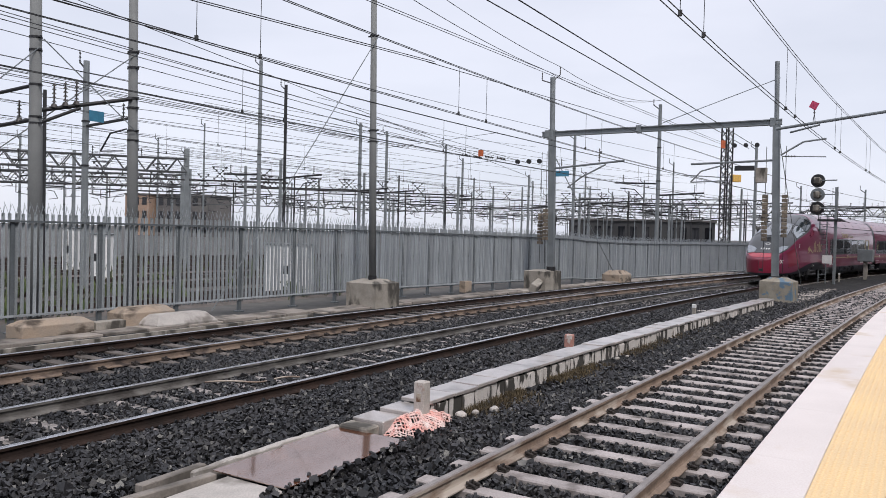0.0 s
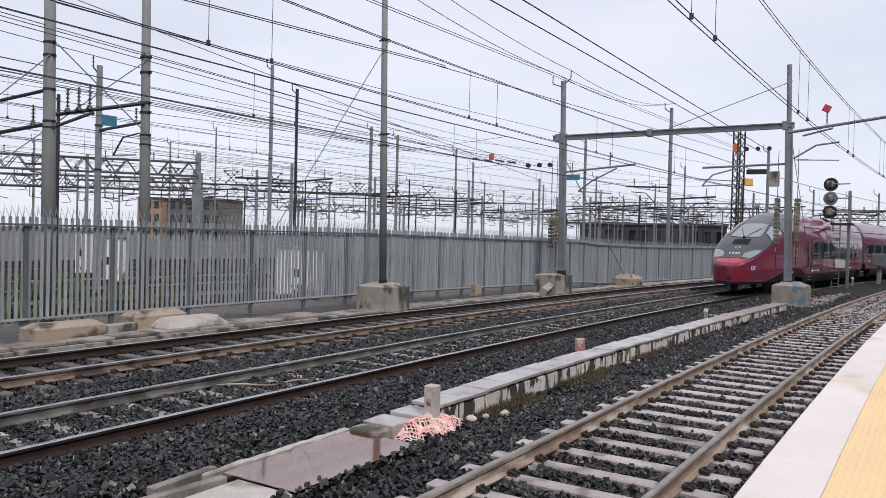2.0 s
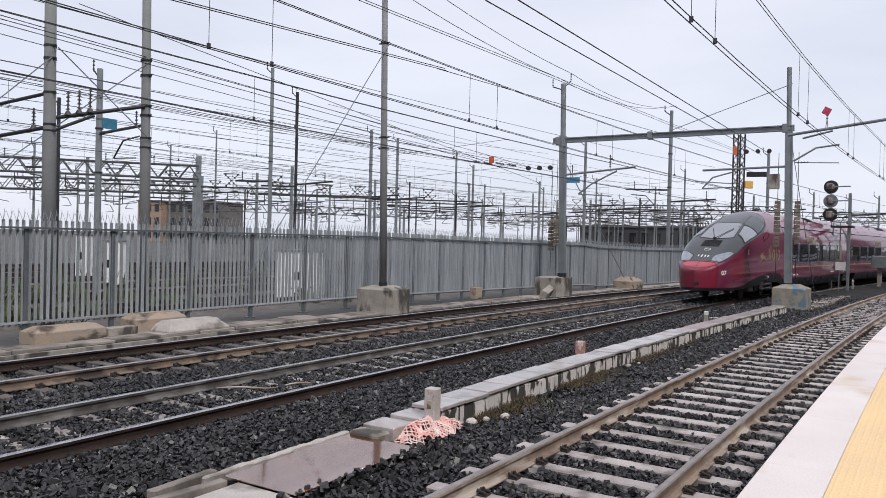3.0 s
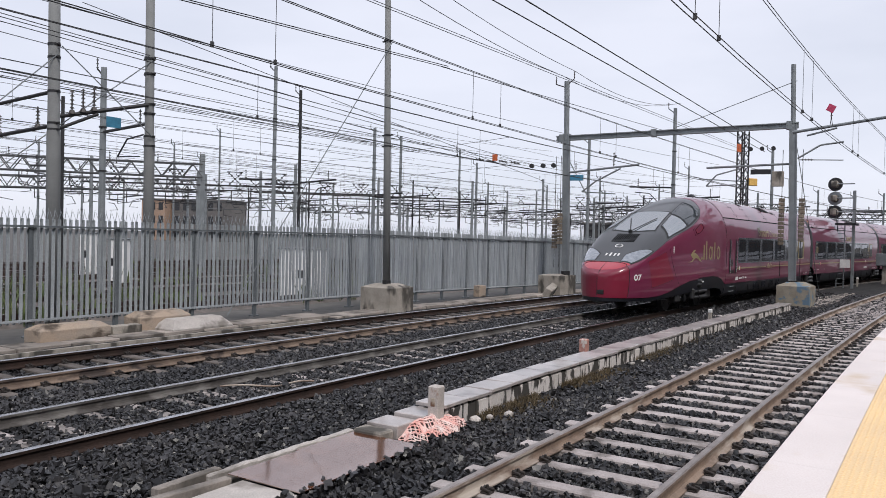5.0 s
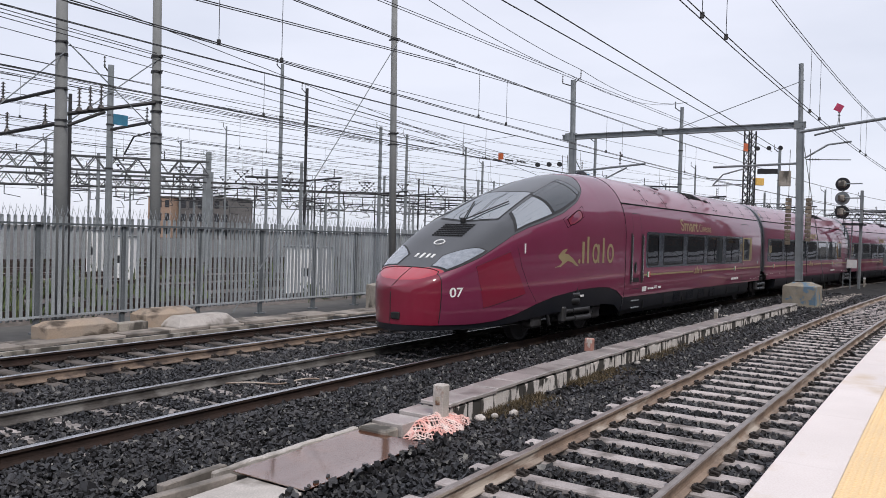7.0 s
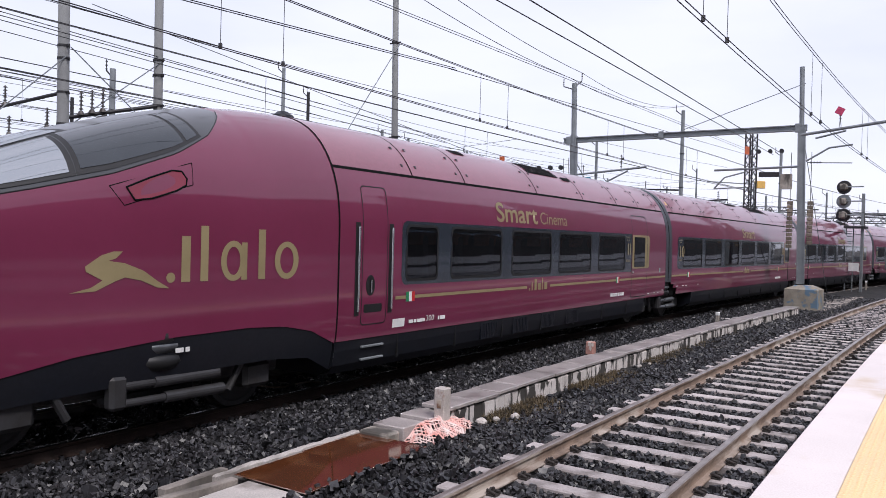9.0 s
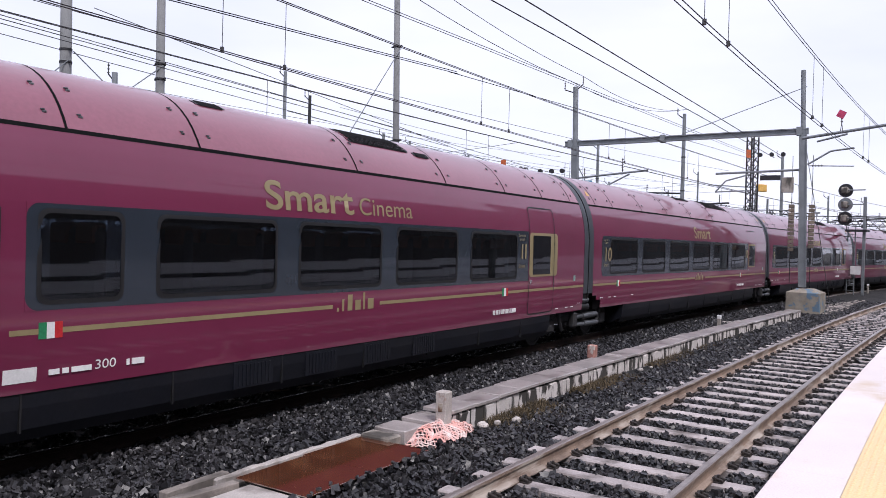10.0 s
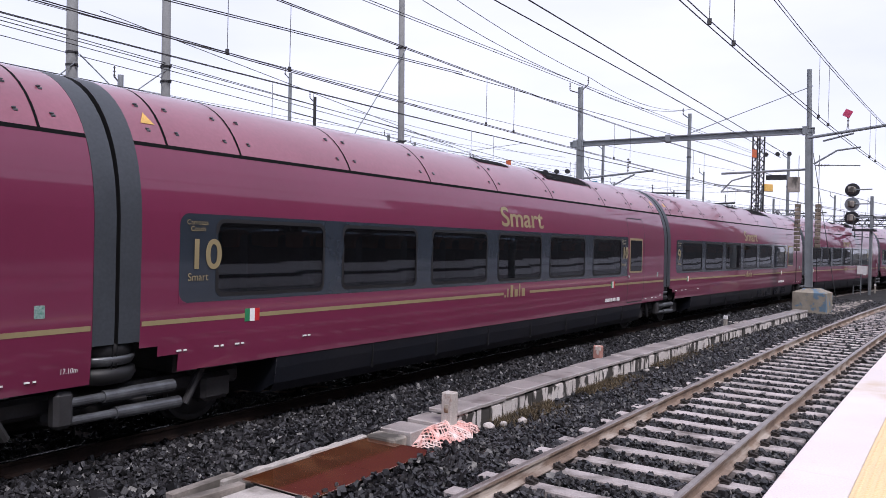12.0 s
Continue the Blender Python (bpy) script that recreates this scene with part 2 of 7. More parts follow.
LEAF = material("yard_weeds", (0.055, 0.085, 0.028), (0.09, 0.11, 0.04), rough=0.8, scale=2, fine=20, island=0.4)
DRYGRASS = material("dry_track_grass", (0.125, 0.092, 0.05), (0.065, 0.05, 0.03), rough=0.9, scale=3, fine=30, island=0.5)
BRICKHOUSE = material("ochre_building_wall", (0.36, 0.25, 0.185), (0.29, 0.20, 0.15), rough=0.9, scale=0.2, fine=2)
GREYHOUSE = material("grey_building_wall", (0.14, 0.13, 0.125), (0.095, 0.09, 0.088), rough=0.9, scale=0.2, fine=2)
SHED = material("dark_shed_wall", (0.06, 0.06, 0.062), (0.04, 0.04, 0.042), rough=0.9, scale=0.3, fine=3)
GRAFFITI = material("graffiti_concrete", (0.33, 0.30, 0.245), (0.20, 0.175, 0.14), rough=0.9, scale=2.2, fine=40, stain=(0.12, 0.19, 0.26), stain_scale=(2.6, 2.6, 3.0), stain_at=(0.545, 0.61))
LENS = material("signal_lens", (0.012, 0.016, 0.013), rough=0.08, bump=0)


def window_glass():
    """Tinted see-through glass whose gloss grows at glancing angles."""
    m = bpy.data.materials.new("tinted_window_glass")
    m.use_nodes = True
    n, l = m.node_tree.nodes, m.node_tree.links
    n.remove(n["Principled BSDF"])
    see, shine, mix, fr = n.new("ShaderNodeBsdfTransparent"), n.new("ShaderNodeBsdfGlossy"), n.new("ShaderNodeMixShader"), n.new("ShaderNodeLayerWeight")
    fifth, least = n.new("ShaderNodeMath"), n.new("ShaderNodeMath")
    see.inputs["Color"].default_value = (0.40, 0.43, 0.47, 1)
    shine.inputs["Roughness"].default_value = 0.02
    fr.inputs["Blend"].default_value = 0.5
    fifth.operation, fifth.inputs[1].default_value = 'POWER', 4.0
    least.operation, least.inputs[1].default_value, least.inputs[2].default_value = 'MULTIPLY_ADD', 0.92, 0.08
    l.new(fr.outputs["Facing"], fifth.inputs[0])
    l.new(fifth.outputs["Value"], least.inputs[0])
    l.new(least.outputs["Value"], mix.inputs["Fac"])
    l.new(see.outputs["BSDF"], mix.inputs[1])
    l.new(shine.outputs["BSDF"], mix.inputs[2])
    l.new(mix.outputs["Shader"], n["Material Output"].inputs["Surface"])
    return m


PANE = window_glass()
SEAT = material("dark_coach_seat", (0.030, 0.028, 0.030), (0.045, 0.04, 0.04), rough=0.7, scale=4, fine=40)
SEAT_TOP = material("orange_headrest", (0.30, 0.09, 0.035), (0.24, 0.07, 0.03), rough=0.7, scale=4, fine=40)
LINING = material("grey_coach_lining", (0.42, 0.41, 0.40), (0.36, 0.35, 0.34), rough=0.7, scale=2, fine=30)


# ---------------------------------------------------------------- mesh helpers
def mesh_of(name, verts, faces, mat, smooth=False):
    me = bpy.data.meshes.new(name)
    me.from_pydata([tuple(v) for v in verts], [], faces)
    for m in (mat if isinstance(mat, (list, tuple)) else [mat]):
        me.materials.append(m)
    if smooth:
        me.polygons.foreach_set("use_smooth", [True] * len(me.polygons))
    me.update()
    return me


def bm_mesh(name, bm, mat, smooth=False):
    me = bpy.data.meshes.new(name)
    bmesh.ops.recalc_face_normals(bm, faces=bm.faces)
    bm.to_mesh(me)
    bm.free()
    for m in (mat if isinstance(mat, (list, tuple)) else [mat]):
        me.materials.append(m)
    if smooth:
        me.polygons.foreach_set("use_smooth", [True] * len(me.polygons))
    return me


def part(name, bm, mat, parent=None, label="", smooth=False):
    """Link a bmesh or mesh as one object under a thing or under a part."""
    me = bm if isinstance(bm, bpy.types.Mesh) else bm_mesh(name, bm, mat, smooth)
    ob = new(name, me)
    if parent is not None:
        ob.parent = parent
    if label:
        ob["label"] = label
    return ob


def thing(name, label, category, group="", kind="", m=None):
    ob = new(name)
    ob.empty_display_size = 0.2
    if m is not None:
        ob.matrix_basis = m
    return tagged(ob, label, category, group, kind)


def add_box(bm, x0, x1, y0, y1, z0, z1, bevel=0.0, m=None):
    r = bmesh.ops.create_cube(bm, size=1, matrix=Matrix.LocRotScale(((x0 + x1) / 2, (y0 + y1) / 2, (z0 + z1) / 2), None, (x1 - x0, y1 - y0, z1 - z0)))
    vs = r["verts"]
    if bevel:
        es = list({e for v in vs for e in v.link_edges})
        res = bmesh.ops.bevel(bm, geom=es, offset=bevel, segments=1, affect='EDGES')
        vs = list({v for f in res["faces"] for v in f.verts} | {v for v in vs if v.is_valid})
    if m is not None:
        bmesh.ops.transform(bm, matrix=m, verts=vs)
    return vs


def box(x0, x1, y0, y1, z0, z1, bevel=0.0):
    bm = bmesh.new()
    add_box(bm, x0, x1, y0, y1, z0, z1, bevel)
    return bm


def add_tube(bm, a, b, r0, r1=None, seg=8, caps=True):
    a, b = Vector(a), Vector(b)
    d = b - a
    q = d.to_track_quat('Z', 'Y').to_matrix().to_4x4()
    bmesh.ops.create_cone(bm, cap_ends=caps, segments=seg, radius1=r0, radius2=r1 if r1 is not None else r0, depth=d.length,
                          matrix=Matrix.Translation((a + b) / 2) @ q)


def tube(a, b, r0, r1=None, seg=8):
    bm = bmesh.new()
    add_tube(bm, a, b, r0, r1, seg)
    return bm


def lathe(points, seg=14):
    """A turned shape round z from (radius, height) pairs."""
    vs, fs = [], []
    for r, z in points:
        for k in range(seg):
            a = 2 * math.pi * k / seg
            vs.append((r * math.cos(a), r * math.sin(a), z))
    for i in range(len(points) - 1):
        for k in range(seg):
            k2 = (k + 1) % seg
            fs.append((i * seg + k, i * seg + k2, (i + 1) * seg + k2, (i + 1) * seg + k))
    fs.append(tuple(range(seg - 1, -1, -1)))
    fs.append(tuple((len(points) - 1) * seg + k for k in range(seg)))
    return vs, fs


# ---------------------------------------------------------------- the lie of the tracks
ARC_MAIN = (15.64, 0.5773, 0.0029)      # the train's track: y at x = 0, heading, curvature
ARC_NEAR = (5.008, 0.5695, 0.00204)     # the track along the platform
MAIN_Z, MAIN_CANT = -0.087, -0.0149


def on(arc, s, n=0.0, z=0.0):
    y0, a, k = arc
    th = a + k * s
    return Vector(((math.cos(a) - math.cos(th)) / k + n * math.cos(th), y0 + (math.sin(th) - math.sin(a)) / k - n * math.sin(th), z))


def at(s, n=0.0, z=0.0):
    return on(ARC_MAIN, s, n, z)


def stand(s, n=0.0, z=0.0, arc=ARC_MAIN):
    """A pose whose x runs along the track, away from the camera, and whose y points to the fence."""
    th = arc[1] + arc[2] * s
    return Matrix.Translation(on(arc, s, n, z)) @ Matrix.Rotation(math.pi / 2 - th, 4, 'Z')


def far_track(s):
    """How far the track by the fence lies from the train's track."""
    return -3.38 + 0.012 * max(0.0, min(s, 34) - 6)


def sweep(name, profile, arc, s_values, mat, offset=None, closed=True, smooth=False, slots=None):
    """Carry a profile of (n, z) along an arc."""
    vs, fs, k = [], [], len(profile)
    for s in s_values:
        o = offset(s) if offset else 0.0
        vs += [on(arc, s, o + n, z) for n, z in profile]
    m = k if closed else k - 1
    for i in range(len(s_values) - 1):
        for j in range(m):
            j2 = (j + 1) % k
            fs.append((i * k + j, (i + 1) * k + j, (i + 1) * k + j2, i * k + j2))
    if closed:
        fs.append(tuple(range(k)))
        fs.append(tuple((len(s_values) - 1) * k + j for j in range(k - 1, -1, -1)))
    me = mesh_of(name, vs, fs, mat, smooth)
    if slots:
        idx = [slots[j] for i in range(len(s_values) - 1) for j in range(m)] + ([0, 0] if closed else [])
        me.polygons.foreach_set("material_index", idx)
    return me


def steps(a, b, d):
    n = max(1, round((b - a) / d))
    return [a + (b - a) * i / n for i in range(n + 1)]


# ---------------------------------------------------------------- ground
def ground():
    vs, fs = [], []
    rings = [0, 15, 40, 80, 160, 400, 1200, 4000]
    seg = 48
    vs.append((8, 25, -0.42))
    for r in rings[1:]:
        for k in range(seg):
            a = 2 * math.pi * k / seg
            vs.append((8 + r * math.cos(a), 25 + r * math.sin(a), -0.42))
    for k in range(seg):
        fs.append((0, 1 + k, 1 + (k + 1) % seg))
    for i in range(len(rings) - 2):
        for k in range(seg):
            k2 = (k + 1) % seg
            fs.append((1 + i * seg + k, 1 + (i + 1) * seg + k, 1 + (i + 1) * seg + k2, 1 + i * seg + k2))
    tagged(new("ground", mesh_of("ground", vs, fs, DIRT)), "bare grey-brown railway yard ground reaching to the horizon", "ground", kind="structure")


def bed_height(s, n):
    """The top of the ballast between the fence and the platform, n from the train's track."""
    o3 = far_track(s)
    near = 5.80
    if n < o3 - 1.5:
        z = -0.20 - 0.05 * min(1, (o3 - 1.5 - n))
    elif n < o3 + 1.3:
        z = -0.235
    elif n < -1.2:
        z = -0.20
    elif n < 1.2:
        z = -0.258 if s < -3 else -0.266
    elif n < 2.7:
        z = -0.19 - 0.02 * (n - 1.2)
    elif n < 3.4:
        z = -0.24
    elif n < near - 1.4:
        z = -0.255 + 0.03 * (n - 3.4)
    else:
        z = -0.208
    return z


def ballast_bed():
    ss, ns = steps(-26, 130, 0.5), steps(-6.6, 7.6, 0.2)
    vs = []
    for s in ss:
        for n in ns:
            p = at(s, n)
            z = bed_height(s, n) - 0.045 + 0.03 * noise.noise((p.x * 1.1, p.y * 1.1, 0)) + 0.012 * noise.noise((p.x * 5, p.y * 5, 3))
            vs.append((p.x, p.y, z))
    k = len(ns)
    fs = [(i * k + j, (i + 1) * k + j, (i + 1) * k + j + 1, i * k + j + 1) for i in range(len(ss) - 1) for j in range(k - 1)]
    tagged(new("ballast_bed", mesh_of("ballast_bed", vs, fs, BALLAST)), "bed of dark crushed-stone ballast under the tracks, blackened for shade between stones", "ballast", kind="structure")


NEAR_FIRST = -8.0 + 0.167


def track_coords(arc, X, Y):
    """Along and across a track, for arrays of places."""
    y0, a, k = arc
    cx, cy = math.cos(a) / k, y0 - math.sin(a) / k
    dx, dy = X - cx, Y - cy
    a0 = math.atan2(math.sin(a), -math.cos(a))
    s = ((a0 - np.arctan2(dy, dx) + math.pi) % (2 * math.pi) - math.pi) / k
    return s, 1 / k - np.hypot(dx, dy)


def ballast_stones():
    rng = np.random.default_rng(7)
    cube = np.array([(x, y, z) for x in (-1, 1) for y in (-1, 1) for z in (-1, 1)], float)
    quads = np.array([(0, 1, 3, 2), (4, 6, 7, 5), (0, 4, 5, 1), (2, 3, 7, 6), (0, 2, 6, 4), (1, 5, 7, 3)])
    S, N, Z, R, low = [], [], [], [], []
    for s0, s1, dens, size in ((-12, -2, 950, 0.029), (-2, 5, 640, 0.031), (5, 13, 300, 0.037), (13, 30, 170, 0.042)):
        count = int((s1 - s0) * 10.3 * dens)
        s = rng.uniform(s0, s1, count)
        n = rng.uniform(-5.2, 7.3, count) if s0 > 4 else rng.uniform(-5.0, 5.3, count)
        if s0 < 4:
            n = np.where(rng.random(count) < 0.25, rng.uniform(4.6, 7.5, count), n)
        o3 = np.array([far_track(v) for v in s])
        keep = np.ones(count, bool)
        for c in (0.0, o3):
            for side in (-0.75, 0.75):
                keep &= np.abs(n - c - side) > 0.11
        keep &= ~((n > 2.78) & (n < 3.42) & (s > -5.3) & (s < 17.5))
        keep &= ~((n > 2.60) & (n < 3.42) & (s < -5.3) & (s > -11))
        y0, a0, k0 = ARC_MAIN
        th = a0 + k0 * s
        X = (math.cos(a0) - np.cos(th)) / k0 + n * np.cos(th)
        Y = y0 + (np.sin(th) - math.sin(a0)) / k0 - n * np.sin(th)
        s1_, n1_ = track_coords(ARC_NEAR, X, Y)
        luck = rng.random(count)
        keep &= (np.abs(np.abs(n1_) - 0.75) > 0.11) & (n1_ < 1.72)
        keep &= ~((np.abs(n1_) < 1.24) & (np.abs((s1_ - NEAR_FIRST + 0.3) % 0.6 - 0.3) < 0.125) & (luck < 0.97))
        keep &= ~((np.abs(n - o3) < 1.24) & (np.abs((s + 21.9 + 0.3) % 0.6 - 0.3) < 0.14) & (luck < 0.9))
        keep &= ~((np.abs(n) < 1.24) & (np.abs((s + 21.8 + 0.3) % 0.6 - 0.3) < 0.11) & (luck < 0.62) & (s > -9))
        keep &= ~((n > 3.40) & (n < 3.74) & (s > -4.7) & (s < 5.5) & (luck < 0.80))
        S.append(s[keep]), N.append(n[keep]), low.append(np.where(np.abs(n1_[keep]) < 1.3, -0.004, 0.0))
        R.append(0.90 * size * rng.lognormal(0, 0.28, int(keep.sum())))
    # spill over the edge of the cover plates
    spill = 90
    S.append(rng.uniform(-8.6, -5.7, spill)), N.append(3.86 - np.minimum(0.3, rng.gamma(1.0, 0.06, spill))), R.append(0.030 * rng.lognormal(0, 0.3, spill))
    S, N, R = np.concatenate(S), np.concatenate(N), np.concatenate(R)
    Z = np.array([bed_height(a, b) for a, b in zip(S, N)]) + rng.uniform(-0.028, 0.030, len(S))
    Z[:-spill] -= np.concatenate(low)
    Z[-spill:] = -0.143
    y0, a0, k0 = ARC_MAIN
    th = a0 + k0 * S
    X = (math.cos(a0) - np.cos(th)) / k0 + N * np.cos(th)
    Y = y0 + (np.sin(th) - math.sin(a0)) / k0 - N * np.sin(th)
    cnt = len(S)
    q = rng.normal(size=(cnt, 4))
    q /= np.linalg.norm(q, axis=1)[:, None]
    w, x, y, z = q.T
    M = np.stack([1 - 2 * (y * y + z * z), 2 * (x * y - z * w), 2 * (x * z + y * w), 2 * (x * y + z * w), 1 - 2 * (x * x + z * z), 2 * (y * z - x * w),
                  2 * (x * z - y * w), 2 * (y * z + x * w), 1 - 2 * (x * x + y * y)], 1).reshape(-1, 3, 3)
    P = cube[None] * np.array([0.98, 0.74, 0.52]) * rng.uniform(0.7, 1.15, (cnt, 1, 3)) * (1 + rng.uniform(-0.38, 0.12, (cnt, 8, 3)))
    P = np.einsum('nij,nkj->nki', M, P) * R[:, None, None]
    P += np.stack([X, Y, Z], 1)[:, None]
    me = bpy.data.meshes.new("ballast_stones")
    F = (quads[None] + 8 * np.arange(cnt)[:, None, None]).reshape(-1)
    me.vertices.add(cnt * 8)
    me.vertices.foreach_set("co", P.reshape(-1))
    me.loops.add(len(F))
    me.loops.foreach_set("vertex_index", F.astype(np.int32))
    me.polygons.add(cnt * 6)
    me.polygons.foreach_set("loop_start", np.arange(0, len(F), 4, dtype=np.int32))
    me.update(calc_edges=True)
    me.validate()
    me.shade_flat()
    me.materials.append(STONE)
    tagged(new("ballast_stones", me), "loose angular dark grey ballast stones around the sleepers", "ballast", kind="stuff")


RAIL_PROFILE = [(-0.07, -0.160), (0.07, -0.160), (0.07, -0.148), (0.016, -0.128), (0.010, -0.110), (0.010, -0.052), (0.034, -0.040), (0.036, -0.010), (0.024, 0.0),
                (-0.024, 0.0), (-0.036, -0.010), (-0.034, -0.040), (-0.010, -0.052), (-0.010, -0.110), (-0.016, -0.128), (-0.07, -0.148)]


def railway_track(label, arc, z0, cant, offset, rail_mats, sleeper_mat, s0, s1, phase, clips_to):
    t = thing("railway_track", label, "railway track", "tracks between platform and fence", "structure")
    for side, mat in zip((-0.75, 0.75), rail_mats):
        prof = [(side + n, z0 + cant * side + z) for n, z in RAIL_PROFILE]
        slots = [0] * len(prof)
        slots[8] = slots[7] = slots[9] = 1
        part("rail", sweep("rail", prof, arc, steps(s0, s1, 1.0), [mat, RAIL_DULL if arc is ARC_NEAR else RAIL_TOP], offset, slots=slots), None, t)
    bm = bmesh.new()
    add_box(bm, -0.095, 0.095, -1.2, 1.2, -0.20, 0.0, 0.015)
    slab = bm_mesh("sleeper", bm, sleeper_mat)
    bm = bmesh.new()
    add_box(bm, -0.05, 0.05, -0.05, 0.05, 0.0, 0.018, 0.006)
    for x in (-0.042, 0.042):
        add_tube(bm, (x, -0.05, 0.030), (x * 0.6, 0.05, 0.046), 0.015, seg=6)
    add_tube(bm, (-0.055, 0.03, 0.045), (0.055, 0.03, 0.045), 0.015, seg=6)
    add_tube(bm, (0, 0, 0.0), (0, 0, 0.075), 0.015, seg=6)
    clip = bm_mesh("rail_clip", bm, CLIP)
    i, s = 0, s0 + phase
    while s < s1:
        m = stand(s, offset(s) if offset else 0.0, z0 - 0.163, arc) @ Matrix.Rotation(-math.atan(cant), 4, 'X') @ Matrix.Rotation(random.uniform(-0.008, 0.008), 4, 'Z')
        ob = part("sleeper", slab, None, t)
        ob.matrix_basis = m
        if s < clips_to:
            for y in (-0.75, 0.75):
                for d in (-0.115, 0.115):
                    c = part("rail_clip", clip, None, t)
                    c.matrix_basis = m @ Matrix.Translation((0, y + d, 0.001))
        i, s = i + 1, s + 0.6
    return t


def tracks():
    railway_track("straight-ballasted track with pale concrete sleepers beside the platform", ARC_NEAR, 0.0, 0.0, None, (RAIL_SIDE, RAIL_SIDE), SLEEPER, -8, 110, 0.167, 22)
    railway_track("busy main track with dark rails and half-buried sleepers", ARC_MAIN, MAIN_Z, MAIN_CANT, None, (RAIL_GREY, RAIL_DARK), SLEEPER_MID, -22, 120, 0.2, -100)
    railway_track("brown-rusted track with oily sleepers beside the fence", ARC_MAIN, -0.02, -0.01, far_track, (RAIL_DARK, RAIL_TAN), SLEEPER_DARK, -22, 120, 0.1, 9)


# ---------------------------------------------------------------- platform
def platform():
    t = thing("platform", "raised station platform with pale coping and yellow tactile strip", "platform", kind="structure")
    ss = steps(-30, 110, 1.0)
    part("platform_wall", sweep("platform_wall", [(1.80, -0.42), (1.80, 0.37), (9.0, 0.37), (9.0, -0.42)], ARC_NEAR, ss, PLATFORM_FACE), None, t)
    part("paving", sweep("paving", [(2.585, 0.37), (2.585, 0.498), (9.0, 0.498), (9.0, 0.37)], ARC_NEAR, ss, PAVING), None, t, "grey paving behind the yellow strip")
    part("tactile_strip", sweep("tactile_strip", [(2.145, 0.37), (2.145, 0.499), (2.58, 0.499), (2.58, 0.37)], ARC_NEAR, ss, YELLOW), None, t, "yellow tactile warning strip with small studs")
    # added out of view: blocks low sky from the train's side
    part("back_wall", sweep("back_wall", [(9.0, -0.42), (9.0, 8.2), (9.4, 8.2), (9.4, -0.42)], ARC_NEAR, steps(-60, 420, 6), UNSEEN_WALL), None, t, "unseen plain wall added to close the platform and darken reflections")
    # higher stretches, also added unseen, to keep sky out of glancing reflections
    for s0, s1, h in ((26, 44, 11.0), (44, 420, 15.0)):
        part("station_block", sweep("station_block", [(9.42, -0.42), (9.42, h), (10.4, h), (10.4, -0.42)], ARC_NEAR, steps(s0, s1, 6), UNSEEN_WALL), None, t, "taller unseen wall added to darken reflections on the far coaches")
    # two pale strips added as reflectors for the coach windows
    for z0, z1 in ((0.52, 0.86), (1.0, 1.34)):
        part("wall_dado", sweep("wall_dado", [(8.98, z0), (8.98, z1), (9.0, z1), (9.0, z0)], ARC_NEAR, steps(-60, 200, 6), MIRRORED_BAND), None, t, "unseen pale band added to be mirrored in the train windows")
    s = -10.0
    prof = [(1.68, 0.372), (1.67, 0.382), (1.67, 0.49), (1.68, 0.50), (2.135, 0.50), (2.14, 0.495), (2.14, 0.372)]
    while s < 60:
        part("coping_slab", sweep("coping_slab", prof, ARC_NEAR, steps(s + 0.001, s + 1.999, 1.0), COPING), None, t)
        s += 2.0
    vs, fs = [], []
    for i in range(520):
        for j in range(8):
            c = on(ARC_NEAR, -1 + i * 0.052, 2.180 + j * 0.0515, 0.499)
            b = len(vs)
            for k in range(6):
                a = k * math.pi / 3
                vs.append(c + Vector((0.017 * math.cos(a), 0.017 * math.sin(a), 0)))
            for k in range(6):
                a = k * math.pi / 3
                vs.append(c + Vector((0.010 * math.cos(a), 0.010 * math.sin(a), 0.005)))
            fs += [(b + k, b + (k + 1) % 6, b + 6 + (k + 1) % 6, b + 6 + k) for k in range(6)] + [tuple(b + 6 + k for k in range(6))]
    tagged(part("tactile_studs", mesh_of("tactile_studs", vs, fs, YELLOW), None, t), kind="stuff")


# ---------------------------------------------------------------- fence
POSTS = [-12.6, -10.5, -8.4, -6.3, -4.25, -2.25, -0.11, 1.99, 4.08, 5.97, 7.75, 9.55, 11.17, 12.79, 14.37, 15.95, 17.44, 19.03, 20.62, 22.08, 23.61, 25.11,
         26.47, 27.97, 29.85, 31.6, 33.4, 35.2, 37.1, 38.8, 40.6, 42.4, 44.2, 46.0, 47.8, 49.6, 51.4, 53.2, 55.0, 57.0, 59.0, 61.0, 63.0, 65.0]
FENCE_N = -7.8


def fence_top(s):
    return float(np.interp(s, [-13, 7, 13, 23.6, 23.8, 31, 65], [2.17, 2.18, 2.12, 2.01, 1.93, 1.80, 1.76]))


